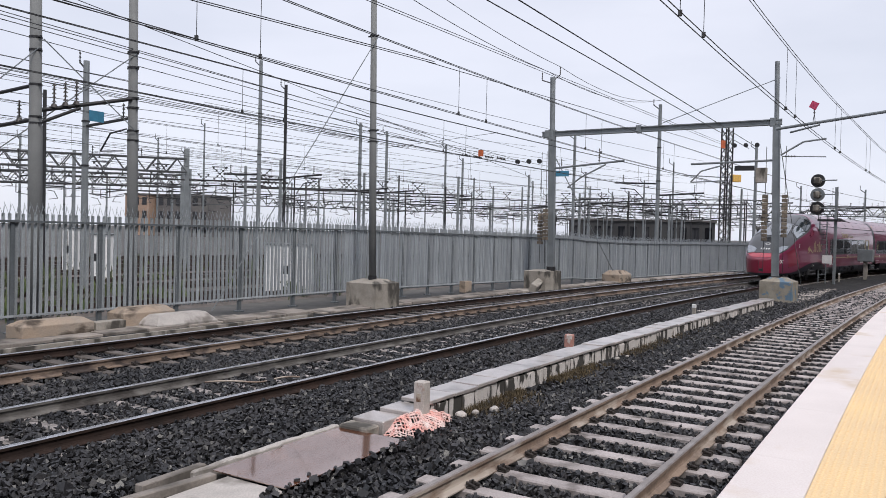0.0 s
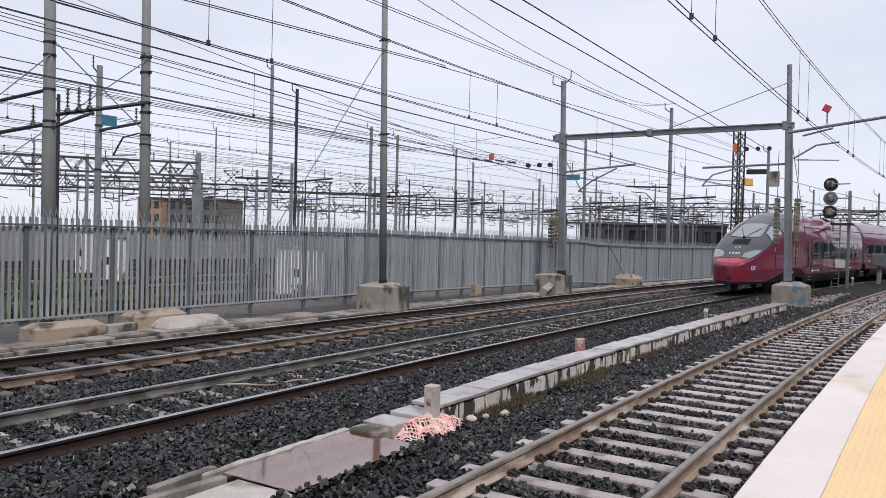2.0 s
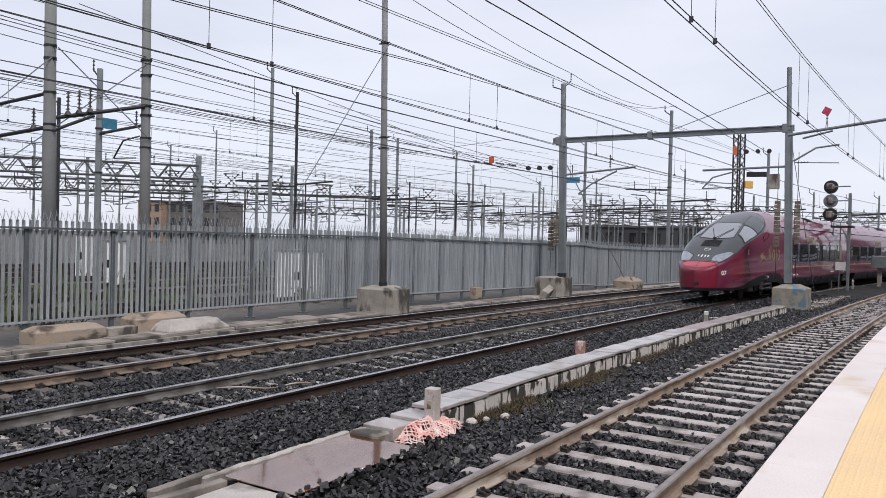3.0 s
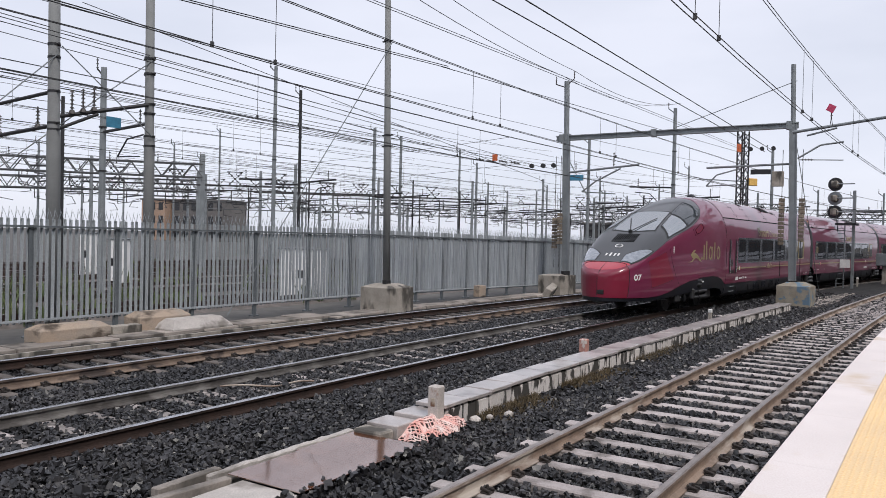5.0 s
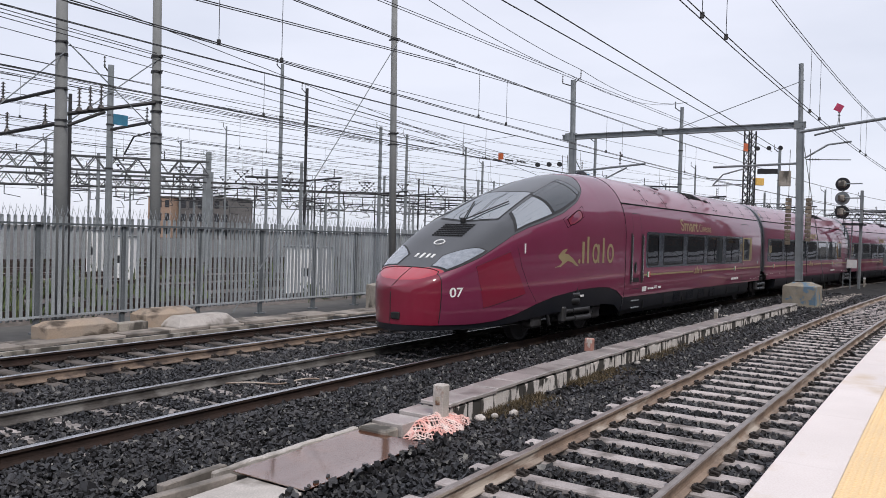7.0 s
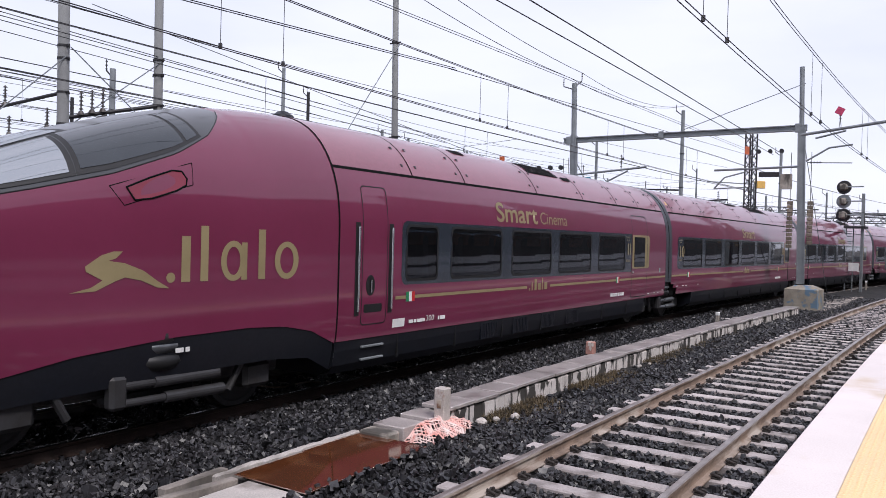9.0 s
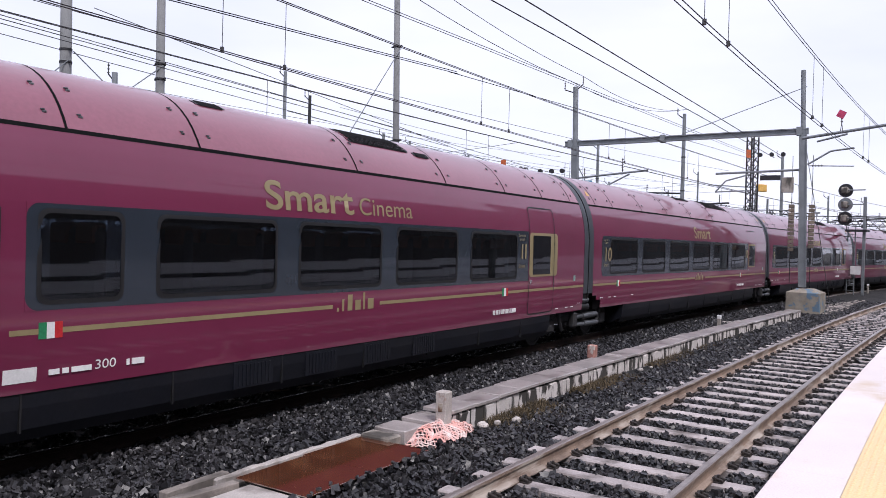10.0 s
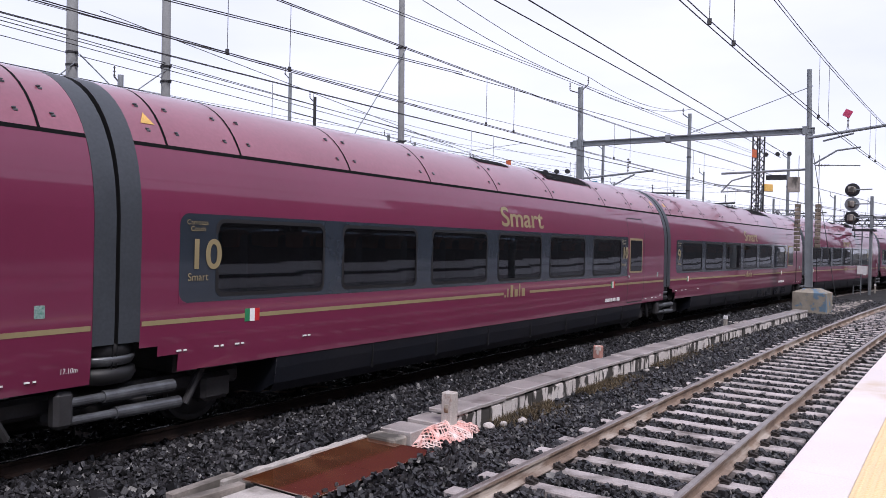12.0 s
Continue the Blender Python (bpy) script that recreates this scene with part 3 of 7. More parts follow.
def pale_mesh(height):
    """One folded-section pale with a pointed head that leans out to the track side."""
    vs, fs = [], []
    w, d = 0.036, 0.024
    rows = [(0, 0, 1), (height, 0, 1), (height + 0.17, 0.0, 0.97), (height + 0.19, 0.0, 0.75)]
    for z, lean, k in rows:
        vs += [(-w * k, lean - d, z), (-w * 0.45 * k, lean + d, z), (w * 0.45 * k, lean + d, z), (w * k, lean - d, z),
               (w * k, lean - d - 0.004, z), (w * 0.4 * k, lean + d - 0.005, z), (-w * 0.4 * k, lean + d - 0.005, z), (-w * k, lean - d - 0.004, z)]
    for i in range(len(rows) - 1):
        for j in range(8):
            j2 = (j + 1) % 8
            fs.append((i * 8 + j, i * 8 + j2, (i + 1) * 8 + j2, (i + 1) * 8 + j))
    fs.append(tuple(range(24, 32)))
    for x, y, z in ((-0.075, 0.02, 0.38), (0.065, 0.03, 0.36), (0.0, -0.07, 0.43)):
        k = len(vs)
        for q in range(3):
            a = q * 2.094
            vs += [(0.006 * math.cos(a), 0.006 * math.sin(a), height + 0.15), (x + 0.004 * math.cos(a), y + 0.004 * math.sin(a), height + z)]
        fs += [(k, k + 2, k + 3, k + 1), (k + 2, k + 4, k + 5, k + 3), (k + 4, k, k + 1, k + 5)]
    return mesh_of("pale", vs, fs, FENCE)


def fence():
    t = thing("palisade_fence", "tall grey steel palisade fence with curved spiked tops", "fence", kind="structure")
    bm = bmesh.new()
    add_box(bm, -0.05, 0.05, -0.05, 0.05, 0, 2.42, 0.008)
    post = bm_mesh("fence_post", bm, FENCEPOST)
    bm = bmesh.new()
    add_box(bm, -0.11, 0.11, -0.11, 0.11, 0, 0.04, 0.005)
    foot = bm_mesh("foot_plate", bm, FENCEPOST)
    pale = pale_mesh(2.06)
    far_v, far_f = [], []
    for i, s in enumerate(POSTS):
        zt = fence_top(s)
        p = part("fence_post", post, None, t)
        p.matrix_basis = stand(s, FENCE_N, zt - 2.41)
        part("foot_plate", foot, None, p)
        if i + 1 == len(POSTS):
            break
        e = POSTS[i + 1]
        a, b = at(s, FENCE_N + 0.078), at(e, FENCE_N + 0.078)
        za, zb = fence_top(s), fence_top(e)
        for dz, nm in ((-0.02, "top_rail"), (-2.03, "bottom_rail")):
            bm = bmesh.new()
            L = (b - a).length
            add_box(bm, 0, L, -0.022, 0.022, -0.022, 0.022)
            r = part(nm, bm, FENCEPOST if dz > -1 else FENCE, t)
            d = b - a
            r.matrix_basis = Matrix.Translation((a.x, a.y, za + dz)) @ Matrix.Rotation(math.atan2(d.y, d.x), 4, 'Z') @ Matrix.Rotation(-math.atan2(zb - za, L), 4, 'Y')
        count = 15
        for j in range(count):
            u = (j + 0.5) / count
            m = stand(s + (e - s) * u, FENCE_N + 0.025, za + (zb - za) * u - 2.10 + random.uniform(-0.004, 0.004)) @ Matrix.Rotation(random.uniform(-0.012, 0.012), 4, 'X')
            if -6.5 < s < 41:
                part("pale", pale, None, t).matrix_basis = m
            else:
                base = len(far_v)
                far_v += [m @ v.co for v in pale.vertices]
                far_f += [tuple(base + k for k in f.vertices) for f in pale.polygons]
    tagged(part("distant_pales", mesh_of("distant_pales", far_v, far_f, FENCE), None, t), kind="stuff")


# ---------------------------------------------------------------- cable duct, plates and blocks beside the main track
def cable_duct():
    t = thing("cable_duct", "low concrete cable duct with loose lids and dark drip stains", "cable duct", kind="structure")
    s, L = -5.16, 0.64
    while s < 16.9:
        n = 3.10 + 0.012 * max(0, s)
        bm = bmesh.new()
        add_box(bm, 0.004, L - 0.004, -0.19, 0.20, -0.32, -0.035, 0.012)
        add_box(bm, L * 0.30, L * 0.72, -0.204, -0.185, -0.32, -0.055, 0.006)
        part("duct_block", bm, DUCT, t).matrix_basis = stand(s, n, random.uniform(-0.012, 0.006)) @ Matrix.Rotation(random.uniform(-0.02, 0.02), 4, 'Z')
        s += L
    for s, n, z in ((-5.62, 3.08, -0.035), (-6.08, 3.02, -0.075)):
        bm = bmesh.new()
        add_box(bm, 0.005, 0.43, -0.225, 0.22, -0.16, 0.0, 0.010)
        part("duct_lid", bm, LID, t).matrix_basis = stand(s, n, z) @ Matrix.Rotation(random.uniform(-0.03, 0.03), 4, 'Z')
    s, L = -5.16, 0.62
    while s < 16.9:
        n = 3.10 + 0.012 * max(0, s)
        bm = bmesh.new()
        add_box(bm, 0.005, L - 0.005, -0.225, 0.23, -0.03, 0.02, 0.008)
        part("duct_lid", bm, LID, t).matrix_basis = stand(s, n, random.uniform(-0.002, 0.022)) @ Matrix.Rotation(random.uniform(-0.02, 0.02), 4, 'Z') @ Matrix.Rotation(random.uniform(-0.02, 0.02), 4, 'X')
        s += L


def cover_plates():
    for k, (s0, s1, n0, n1, z, tilt) in enumerate(((-7.30, -6.33, 2.80, 3.75, -0.150, 0.0), (-8.27, -7.304, 2.84, 3.75, -0.150, 0.0), (-9.35, -8.29, 3.05, 3.75, -0.17, 0.01), (-10.4, -9.37, 2.75, 3.75, -0.165, -0.01))):
        bm = bmesh.new()
        add_box(bm, 0, s1 - s0, -(n1 - n0), 0, -0.012, 0, 0.0015)
        wet = k < 2
        ob = tagged(part("cover_plate", bm, WET_PLATE if wet else DRYSLAB), "flat wet rust-brown steel cover plate over the duct" if wet else "pale concrete cover slab over the duct", "cover plate", "plates over the duct")
        ob.matrix_basis = stand(s0, n0, z) @ Matrix.Rotation(tilt, 4, 'X')
    bm = bmesh.new()
    add_box(bm, 0, 2.15, -0.085, 0.0, -0.25, 0.0, 0.012)
    bmesh.ops.subdivide_edges(bm, edges=[e for e in bm.edges if e.calc_length() > 1], cuts=40, use_grid_fill=True)
    for v in bm.verts:
        v.co += Vector((0, 0.018, 0.010)) * noise.noise(v.co * 7.0) + Vector((0, 0.010, 0)) * noise.noise(v.co * 23.0)
    tagged(part("duct_kerb", bm, DRYSLAB), "broken narrow concrete kerb beside the steel plates", "kerb").matrix_basis = stand(-8.45, 2.70, -0.135)
    bm = bmesh.new()
    add_box(bm, 0, 0.24, -0.42, 0.0, -0.2, 0.0, 0.02)
    tagged(part("concrete_block", bm, CONCRETE), "rough concrete block at the end of the duct", "concrete block").matrix_basis = stand(-6.34, 2.80, -0.105)
    for s, n, a, L in ((-9.0, 2.72, 0.05, 0.75), (-9.3, 2.90, -0.1, 0.9)):
        bm = box(0, L, -0.05, 0.05, -0.08, 0.0, 0.008)
        tagged(part("timber_offcut", bm, PATH), "weathered grey board lying beside the duct", "board", "boards by the duct").matrix_basis = stand(s, n, -0.12) @ Matrix.Rotation(a, 4, 'Z')


def marker_posts():
    t = thing("marker_post", "short white-painted steel post with rust spots", "post", m=stand(-5.52, 3.42, -0.26))
    bm = bmesh.new()
    add_box(bm, -0.075, 0.075, -0.075, 0.075, 0, 0.60, 0.012)
    part("post", bm, material("chipped_white_post", (0.50, 0.46, 0.43), (0.40, 0.36, 0.33), rough=0.7, scale=5, fine=50, stain=(0.22, 0.12, 0.08), stain_scale=(6, 6, 4), stain_at=(0.57, 0.66)), t)
    bm = bmesh.new()
    add_box(bm, -0.082, -0.07, -0.03, 0.03, 0.36, 0.46, 0.004)
    part("socket", bm, RUST, t, "rusty socket plate")
    t = thing("marker_post", "short stump of a red and white marker post", "post", m=stand(1.75, 2.33, -0.24))
    part("post", box(-0.085, 0.085, -0.085, 0.085, 0, 0.33, 0.02), PINKSTUMP, t)
    for s, n, hh in ((10.75, 2.48, 0.36), (38.6, 2.1, 0.55)):
        t = thing("marker_post", "slim white-tipped marker post in the ballast", "post", m=stand(s, n, -0.22))
        part("post", box(-0.05, 0.05, -0.05, 0.05, 0, hh, 0.01), CONCRETE, t)
        part("cap", box(-0.055, 0.055, -0.055, 0.055, hh - 0.1, hh + 0.006, 0.01), WHITE, t)


def safety_net():
    """A crumpled net: many thin cords woven over a low heap."""
    rng = random.Random(5)
    bm = bmesh.new()

    def heap(u, v):
        p = Vector((u, v, 0))
        r = math.hypot(u / 0.62, v / 0.30)
        z = 0.20 * max(0, 1 - r) ** 0.8 + 0.09 * noise.noise((u * 8, v * 8, 1)) + 0.04
        return Vector((u + 0.05 * noise.noise((u * 7, v * 7, 5)), v + 0.05 * noise.noise((u * 7, v * 7, 9)), max(0.012, z)))
    for k in range(46):
        for sgn in (1, -1):
            c = -0.75 + k * 0.034 + rng.uniform(-0.012, 0.012)
            last = None
            for i in range(15):
                v = -0.28 + i * 0.04
                u = c + sgn * v * 0.8
                if math.hypot(u / 0.62, v / 0.30) > 1.0 + 0.15 * noise.noise((u * 3, v * 3, 2)):
                    last = None
                    continue
                p = heap(u, v)
                if last is not None:
                    add_tube(bm, last, p, 0.0085, seg=4, caps=False)
                last = p
    ob = tagged(part("safety_net", bm, NET), "crumpled pink and white plastic safety net heaped round the post", "net")
    ob.matrix_basis = stand(-5.55, 3.42, -0.24)


# ---------------------------------------------------------------- foundations
def foundation(name, label, w, d, h, cap, mat, m, category="foundation"):
    bm = bmesh.new()
    bmesh.ops.create_cube(bm, size=1, matrix=Matrix.LocRotScale((0, 0, h / 2), None, (w, d, h)))
    top = max(bm.faces, key=lambda f: f.calc_center_median().z)
    r = bmesh.ops.inset_region(bm, faces=[top], thickness=min(w, d) * 0.38)
    bmesh.ops.translate(bm, verts=list(top.verts), vec=(0, 0, cap))
    bmesh.ops.bevel(bm, geom=[e for e in bm.edges], offset=0.010, segments=1, affect='EDGES')
    bmesh.ops.subdivide_edges(bm, edges=[e for e in bm.edges if e.calc_length() > 0.1], cuts=5, use_grid_fill=True)
    for v in bm.verts:
        v.co += 0.007 * noise.noise_vector(v.co * 9.0)
    me = bm_mesh(name, bm, mat)
    me.shade_flat()
    ob = tagged(part(name, me, None), label, category)
    ob.matrix_basis = m
    return ob


def foundations():
    foundation("mast_foundation", "square weathered concrete foundation block with dark drips", 1.22, 1.22, 0.80, 0.12, CONCRETE, stand(6.45, -6.60, -0.32))
    foundation("mast_foundation", "rough stained concrete foundation block under a portal mast", 1.5, 1.1, 0.85, 0.05, CONCRETE, stand(18.1, -6.5, -0.30))
    foundation("mast_foundation", "concrete foundation block with faded blue graffiti", 1.20, 1.20, 0.90, 0.15, GRAFFITI, stand(19.75, 3.13, -0.34))
    foundation("anchor_block", "low peaked concrete anchor block for a guy rope", 1.6, 1.0, 0.42, 0.22, TAN, stand(26.5, -6.6, -0.28), "anchor block")
    foundation("anchor_block", "rust-stained concrete plinth with a hipped top", 1.60, 0.62, 0.33, 0.10, TAN, stand(-3.70, -7.25, -0.34), "anchor block")
    foundation("anchor_block", "small cracked concrete plinth beside the rusty one", 0.75, 0.30, 0.29, 0.01, CONCRETE, stand(-2.48, -7.12, -0.34), "anchor block")
    foundation("anchor_block", "low brown concrete plinth against the fence", 1.45, 0.62, 0.40, 0.13, TAN, stand(-1.35, -7.45, -0.34), "anchor block")
    foundation("anchor_block", "broad flat pale slab with a sloped top", 1.80, 0.80, 0.08, 0.22, DRYSLAB, stand(-0.78, -6.85, -0.27), "anchor block")
    bm = box(-0.25, 0.25, -0.14, 0.14, 0, 0.46, 0.01)
    tagged(part("junction_box", bm, TAN), "small beige junction box at the foot of the fence", "box").matrix_basis = stand(13.3, -7.45, -0.25)
    bm = box(-0.7, 0.7, -0.16, 0.16, 0, 0.5, 0.03)
    tagged(part("broken_slab", bm, CONCRETE), "broken leaning concrete slab beside the foundation", "slab").matrix_basis = stand(16.9, -6.3, -0.32) @ Matrix.Rotation(0.5, 4, 'X') @ Matrix.Rotation(0.3, 4, 'Z')
    t = thing("edge_path", "narrow path of tan concrete slabs along the fence", "path", kind="structure")
    s = -14.0
    while s < 45:
        L = 1.1
        bm = box(0.01, L - 0.01, -0.42, 0.42, -0.1, 0.0, 0.012)
        part("path_slab", bm, PATH, t).matrix_basis = stand(s, -6.55 - 0.3 * (s < 3), -0.225 + random.uniform(-0.02, 0.015)) @ Matrix.Rotation(random.uniform(-0.02, 0.02), 4, 'X')
        s += L
    part("edge_kerb", sweep("edge_kerb", [(-5.12, -0.3), (-5.12, -0.09), (-5.0, -0.085), (-5.0, -0.3)], ARC_MAIN, steps(-16, 2, 1.0), CONCRETE), None, t, "thin pale kerb")


def trackside_bits():
    bm = box(0, 1.35, -0.10, 0.10, -0.06, 0.0, 0.01)
    tagged(part("pale_board", bm, DRYSLAB), "pale concrete strip lying across the ballast beside the marker", "board").matrix_basis = stand(12.35, 2.1, -0.17) @ Matrix.Rotation(-1.15, 4, 'Z')
    bm = bmesh.new()
    ring_ = [bm.verts.new(v) for v in ((-1.0, 0.9, 0), (-1.2, -0.2, 0), (-0.6, -0.85, 0), (0.9, -0.95, 0), (3.2, -0.9, 0), (6.5, -0.55, 0), (10.5, -0.45, 0), (10.2, -0.15, 0), (7.0, 0.1, 0), (3.0, 0.55, 0), (1.2, 0.95, 0))]
    face = bm.faces.new(ring_)
    top = bmesh.ops.extrude_face_region(bm, geom=[face])
    bmesh.ops.translate(bm, verts=[v for v in top["geom"] if isinstance(v, bmesh.types.BMVert)], vec=(0, 0, 0.14))
    tagged(part("concrete_apron", bm, PATH), "thin spill of grey concrete round the mast foundation", "concrete apron").matrix_basis = stand(20.3, 3.13, -0.345)
    rng = np.random.default_rng(11)
    vs, fs = [], []
    for i in range(3200):
        s = -4.6 + rng.gamma(1.6, 2.4)
        n = 3.36 + rng.gamma(1.3, 0.13)
        if noise.noise((s * 0.8, n, 2)) < -0.12:
            continue
        c = at(s, n, -0.255)
        for k in range(5):
            a, hgt = rng.uniform(0, 6.28), rng.uniform(0.02, 0.10)
            dv = Vector((math.cos(a), math.sin(a), 0))
            sv = Vector((-dv.y, dv.x, 0)) * 0.005
            b = len(vs)
            tip = c + dv * rng.uniform(0.02, 0.09) + Vector((0, 0, hgt))
            vs += [c - sv, c + sv, tip]
            fs.append((b, b + 1, b + 2))
    tagged(new("dry_grass", mesh_of("dry_grass", vs, fs, DRYGRASS)), "sparse dry brown grass along the foot of the duct", "grass", kind="stuff")
    for s, n, r in ((-4.75, 3.55, 0.07), (-4.5, 3.62, 0.045), (-4.2, 3.74, 0.06), (1.1, 3.6, 0.05), (1.5, 3.66, 0.04), (-8.0, 1.75, 0.035), (-2.2, 1.6, 0.03)):
        bm = bmesh.new()
        bmesh.ops.create_icosphere(bm, subdivisions=2, radius=r)
        for v in bm.verts:
            v.co = v.co * (1 + 0.45 * noise.noise(v.co * 14 + Vector((s, n, 0))))
            v.co.z *= 0.7
        tagged(part("pale_stone", bm, DRYSLAB), "pale lump of broken stone on the ballast", "stone", "pale stones").matrix_basis = Matrix.Translation(at(s, n, -0.20)) @ Matrix.Rotation(s, 4, 'Z')
    cu = bpy.data.curves.new("cable", 'CURVE')
    cu.dimensions, cu.bevel_depth, cu.bevel_resolution = '3D', 0.014, 2
    sp = cu.splines.new('POLY')
    sp.points.add(24)
    for k, q in enumerate(sp.points):
        u = k / 24
        q.co = (*at(-5.35 + 1.15 * u, -0.55 + 0.95 * u + 0.12 * math.sin(5 * u), -0.19 + 0.02 * math.sin(9 * u)), 1)
    tmp = bpy.data.objects.new("cable", cu)
    me = bpy.data.meshes.new_from_object(tmp)
    bpy.data.objects.remove(tmp)
    me.materials.clear(), me.materials.append(RAIL_SIDE)
    tagged(new("loose_cable", me), "dull grey-brown loose cable lying between the rails", "cable")


# ---------------------------------------------------------------- the train
CAR = 17.1
PW = 2.3                 # squareness of the roof's curve
GUTTER = 3.19


def body_y(z):
    """Half width of a coach at height z."""
    if z < 2.25:
        return 1.47 - 0.035 * max(0, (1.35 - z) / 0.6) ** 2
    u = min(1.0, (z - 2.25) / (3.95 - 2.25))
    return 1.47 * (1 - u ** PW) ** (1 / PW)


def shell(name, x0, x1, zs, mat, parent, label="", lift=0.0, sides=(1, -1), smooth=True, xs=None):
    """A skin over the coach's side from x0 to x1, through the heights zs."""
    xs, k = xs or [x0, x1], len(zs)
    for sd in sides:
        vs, fs = [], []
        for x in xs:
            vs += [(x, sd * (body_y(z) + lift), z) for z in zs]
        for i in range(len(xs) - 1):
            for j in range(k - 1):
                f = (i * k + j, (i + 1) * k + j, (i + 1) * k + j + 1, i * k + j + 1)
                fs.append(f if sd < 0 else f[::-1])
        part(name, mesh_of(name, vs, fs, mat, smooth), None, parent, label)


def rounded(x0, x1, z0, z1, r, seg=4):
    pts = []
    for cx, cz, a0 in ((x1 - r, z1 - r, 0), (x0 + r, z1 - r, 90), (x0 + r, z0 + r, 180), (x1 - r, z0 + r, 270)):
        for k in range(seg + 1):
            a = radians(a0 + 90 * k / seg)
            pts.append((cx + r * math.cos(a), cz + r * math.sin(a)))
        n = int((z1 - z0) / 0.14)
        if a0 in (90, 270) and n > 1:
            up = a0 == 270
            x, s, e = (x1, z0 + r, z1 - r) if up else (x0, z1 - r, z0 + r)
            pts += [(x, s + (e - s) * k / n) for k in range(1, n)]
    return pts


def plate(name, outline, lift, mat, parent, label="", thick=0.012, side=1):
    """A flat thin piece with the outline (x, z) on the coach's side."""
    k = len(outline)
    vs = [(x, side * (body_y(z) + lift), z) for x, z in outline] + [(x, side * (body_y(z) + lift - thick), z) for x, z in outline]
    fs = [tuple(range(k)), tuple(range(2 * k - 1, k - 1, -1))] + [(i, i + k, (i + 1) % k + k, (i + 1) % k) for i in range(k)]
    bm = bmesh.new()
    bv = [bm.verts.new(v) for v in vs]
    for f in fs:
        bm.faces.new([bv[i] for i in f])
    return part(name, bm, mat, parent, label)


def ring(name, outer, inner, lift, mat, parent, label="", side=1):
    k = len(outer)
    vs = [(x, side * (body_y(z) + lift), z) for x, z in outer] + [(x, side * (body_y(z) + lift), z) for x, z in inner]
    fs = [(i, (i + 1) % k, (i + 1) % k + k, i + k) for i in range(k)]
    return part(name, mesh_of(name, vs, fs if side < 0 else [f[::-1] for f in fs], mat), None, parent, label)


def writing(name, text, x, z, size, mat, parent, width=None, lift=0.006, bold=0.0, surface=None):
    """Letters on the coach's side that read towards the tail; x, z: the first letter's foot."""
    cu = bpy.data.curves.new("letters", 'FONT')
    cu.body, cu.size, cu.offset, cu.space_character = text, size, bold, (0.74 if text == "11" else 1.0)
    tmp = bpy.data.objects.new("letters", cu)
    scene.collection.objects.link(tmp)
    bpy.context.view_layer.update()
    me = bpy.data.meshes.new_from_object(tmp.evaluated_get(bpy.context.evaluated_depsgraph_get()))
    bpy.data.objects.remove(tmp)
    xs = [v.co.x for v in me.vertices]
    k = width / (max(xs) - min(xs)) if width else 1.0
    for v in me.vertices:
        u, w = v.co.x * k, v.co.y
        zz = z + w
        v.co = (x - u, (surface(x - u, zz) if surface else body_y(zz)) + lift, zz)
    me.materials.clear()
    me.materials.append(mat)
    return part(name, me, None, parent)


def bars(name, x, z, widths, height, mat, parent, gap=0.03):
    """Plain bars in place of writing that cannot be read."""
    bm = bmesh.new()
    for w in widths:
        y = body_y(z) + 0.004
        add_box(bm, x - w, x, y, y + 0.010, z, z + height)
        x -= w + gap
    return part(name, bm, mat, parent)


def wheelset(parent, x):
    bm = bmesh.new()
    rim = [(0.10, -0.07), (0.10, 0.07), (0.38, 0.05), (0.40, 0.068), (0.455, 0.068), (0.46, -0.05), (0.49, -0.068), (0.40, -0.068), (0.38, -0.03)]
    seg = 24
    for sd in (1, -1):
        loop = []
        for k in range(seg):
            a = 2 * math.pi * k / seg
            loop.append([bm.verts.new((r * math.cos(a), sd * 0.75 + sd * w, r * math.sin(a))) for r, w in rim])
        for k in range(seg):
            for j in range(len(rim)):
                j2, k2 = (j + 1) % len(rim), (k + 1) % seg
                bm.faces.new((loop[k][j], loop[k2][j], loop[k2][j2], loop[k][j2]))
        for k in range(3):
            a = 2 * math.pi * k / 3
            add_tube(bm, (0.26 * math.cos(a), sd * 0.83, 0.26 * math.sin(a)), (0.26 * math.cos(a), sd * 0.80, 0.26 * math.sin(a)), 0.03, seg=6)
    add_tube(bm, (0, -0.9, 0), (0, 0.9, 0), 0.09, seg=12)
    ob = part("wheelset", bm, UNDER, parent)
    ob.matrix_basis = Matrix.Translation((x, 0, 0.46))
    return ob


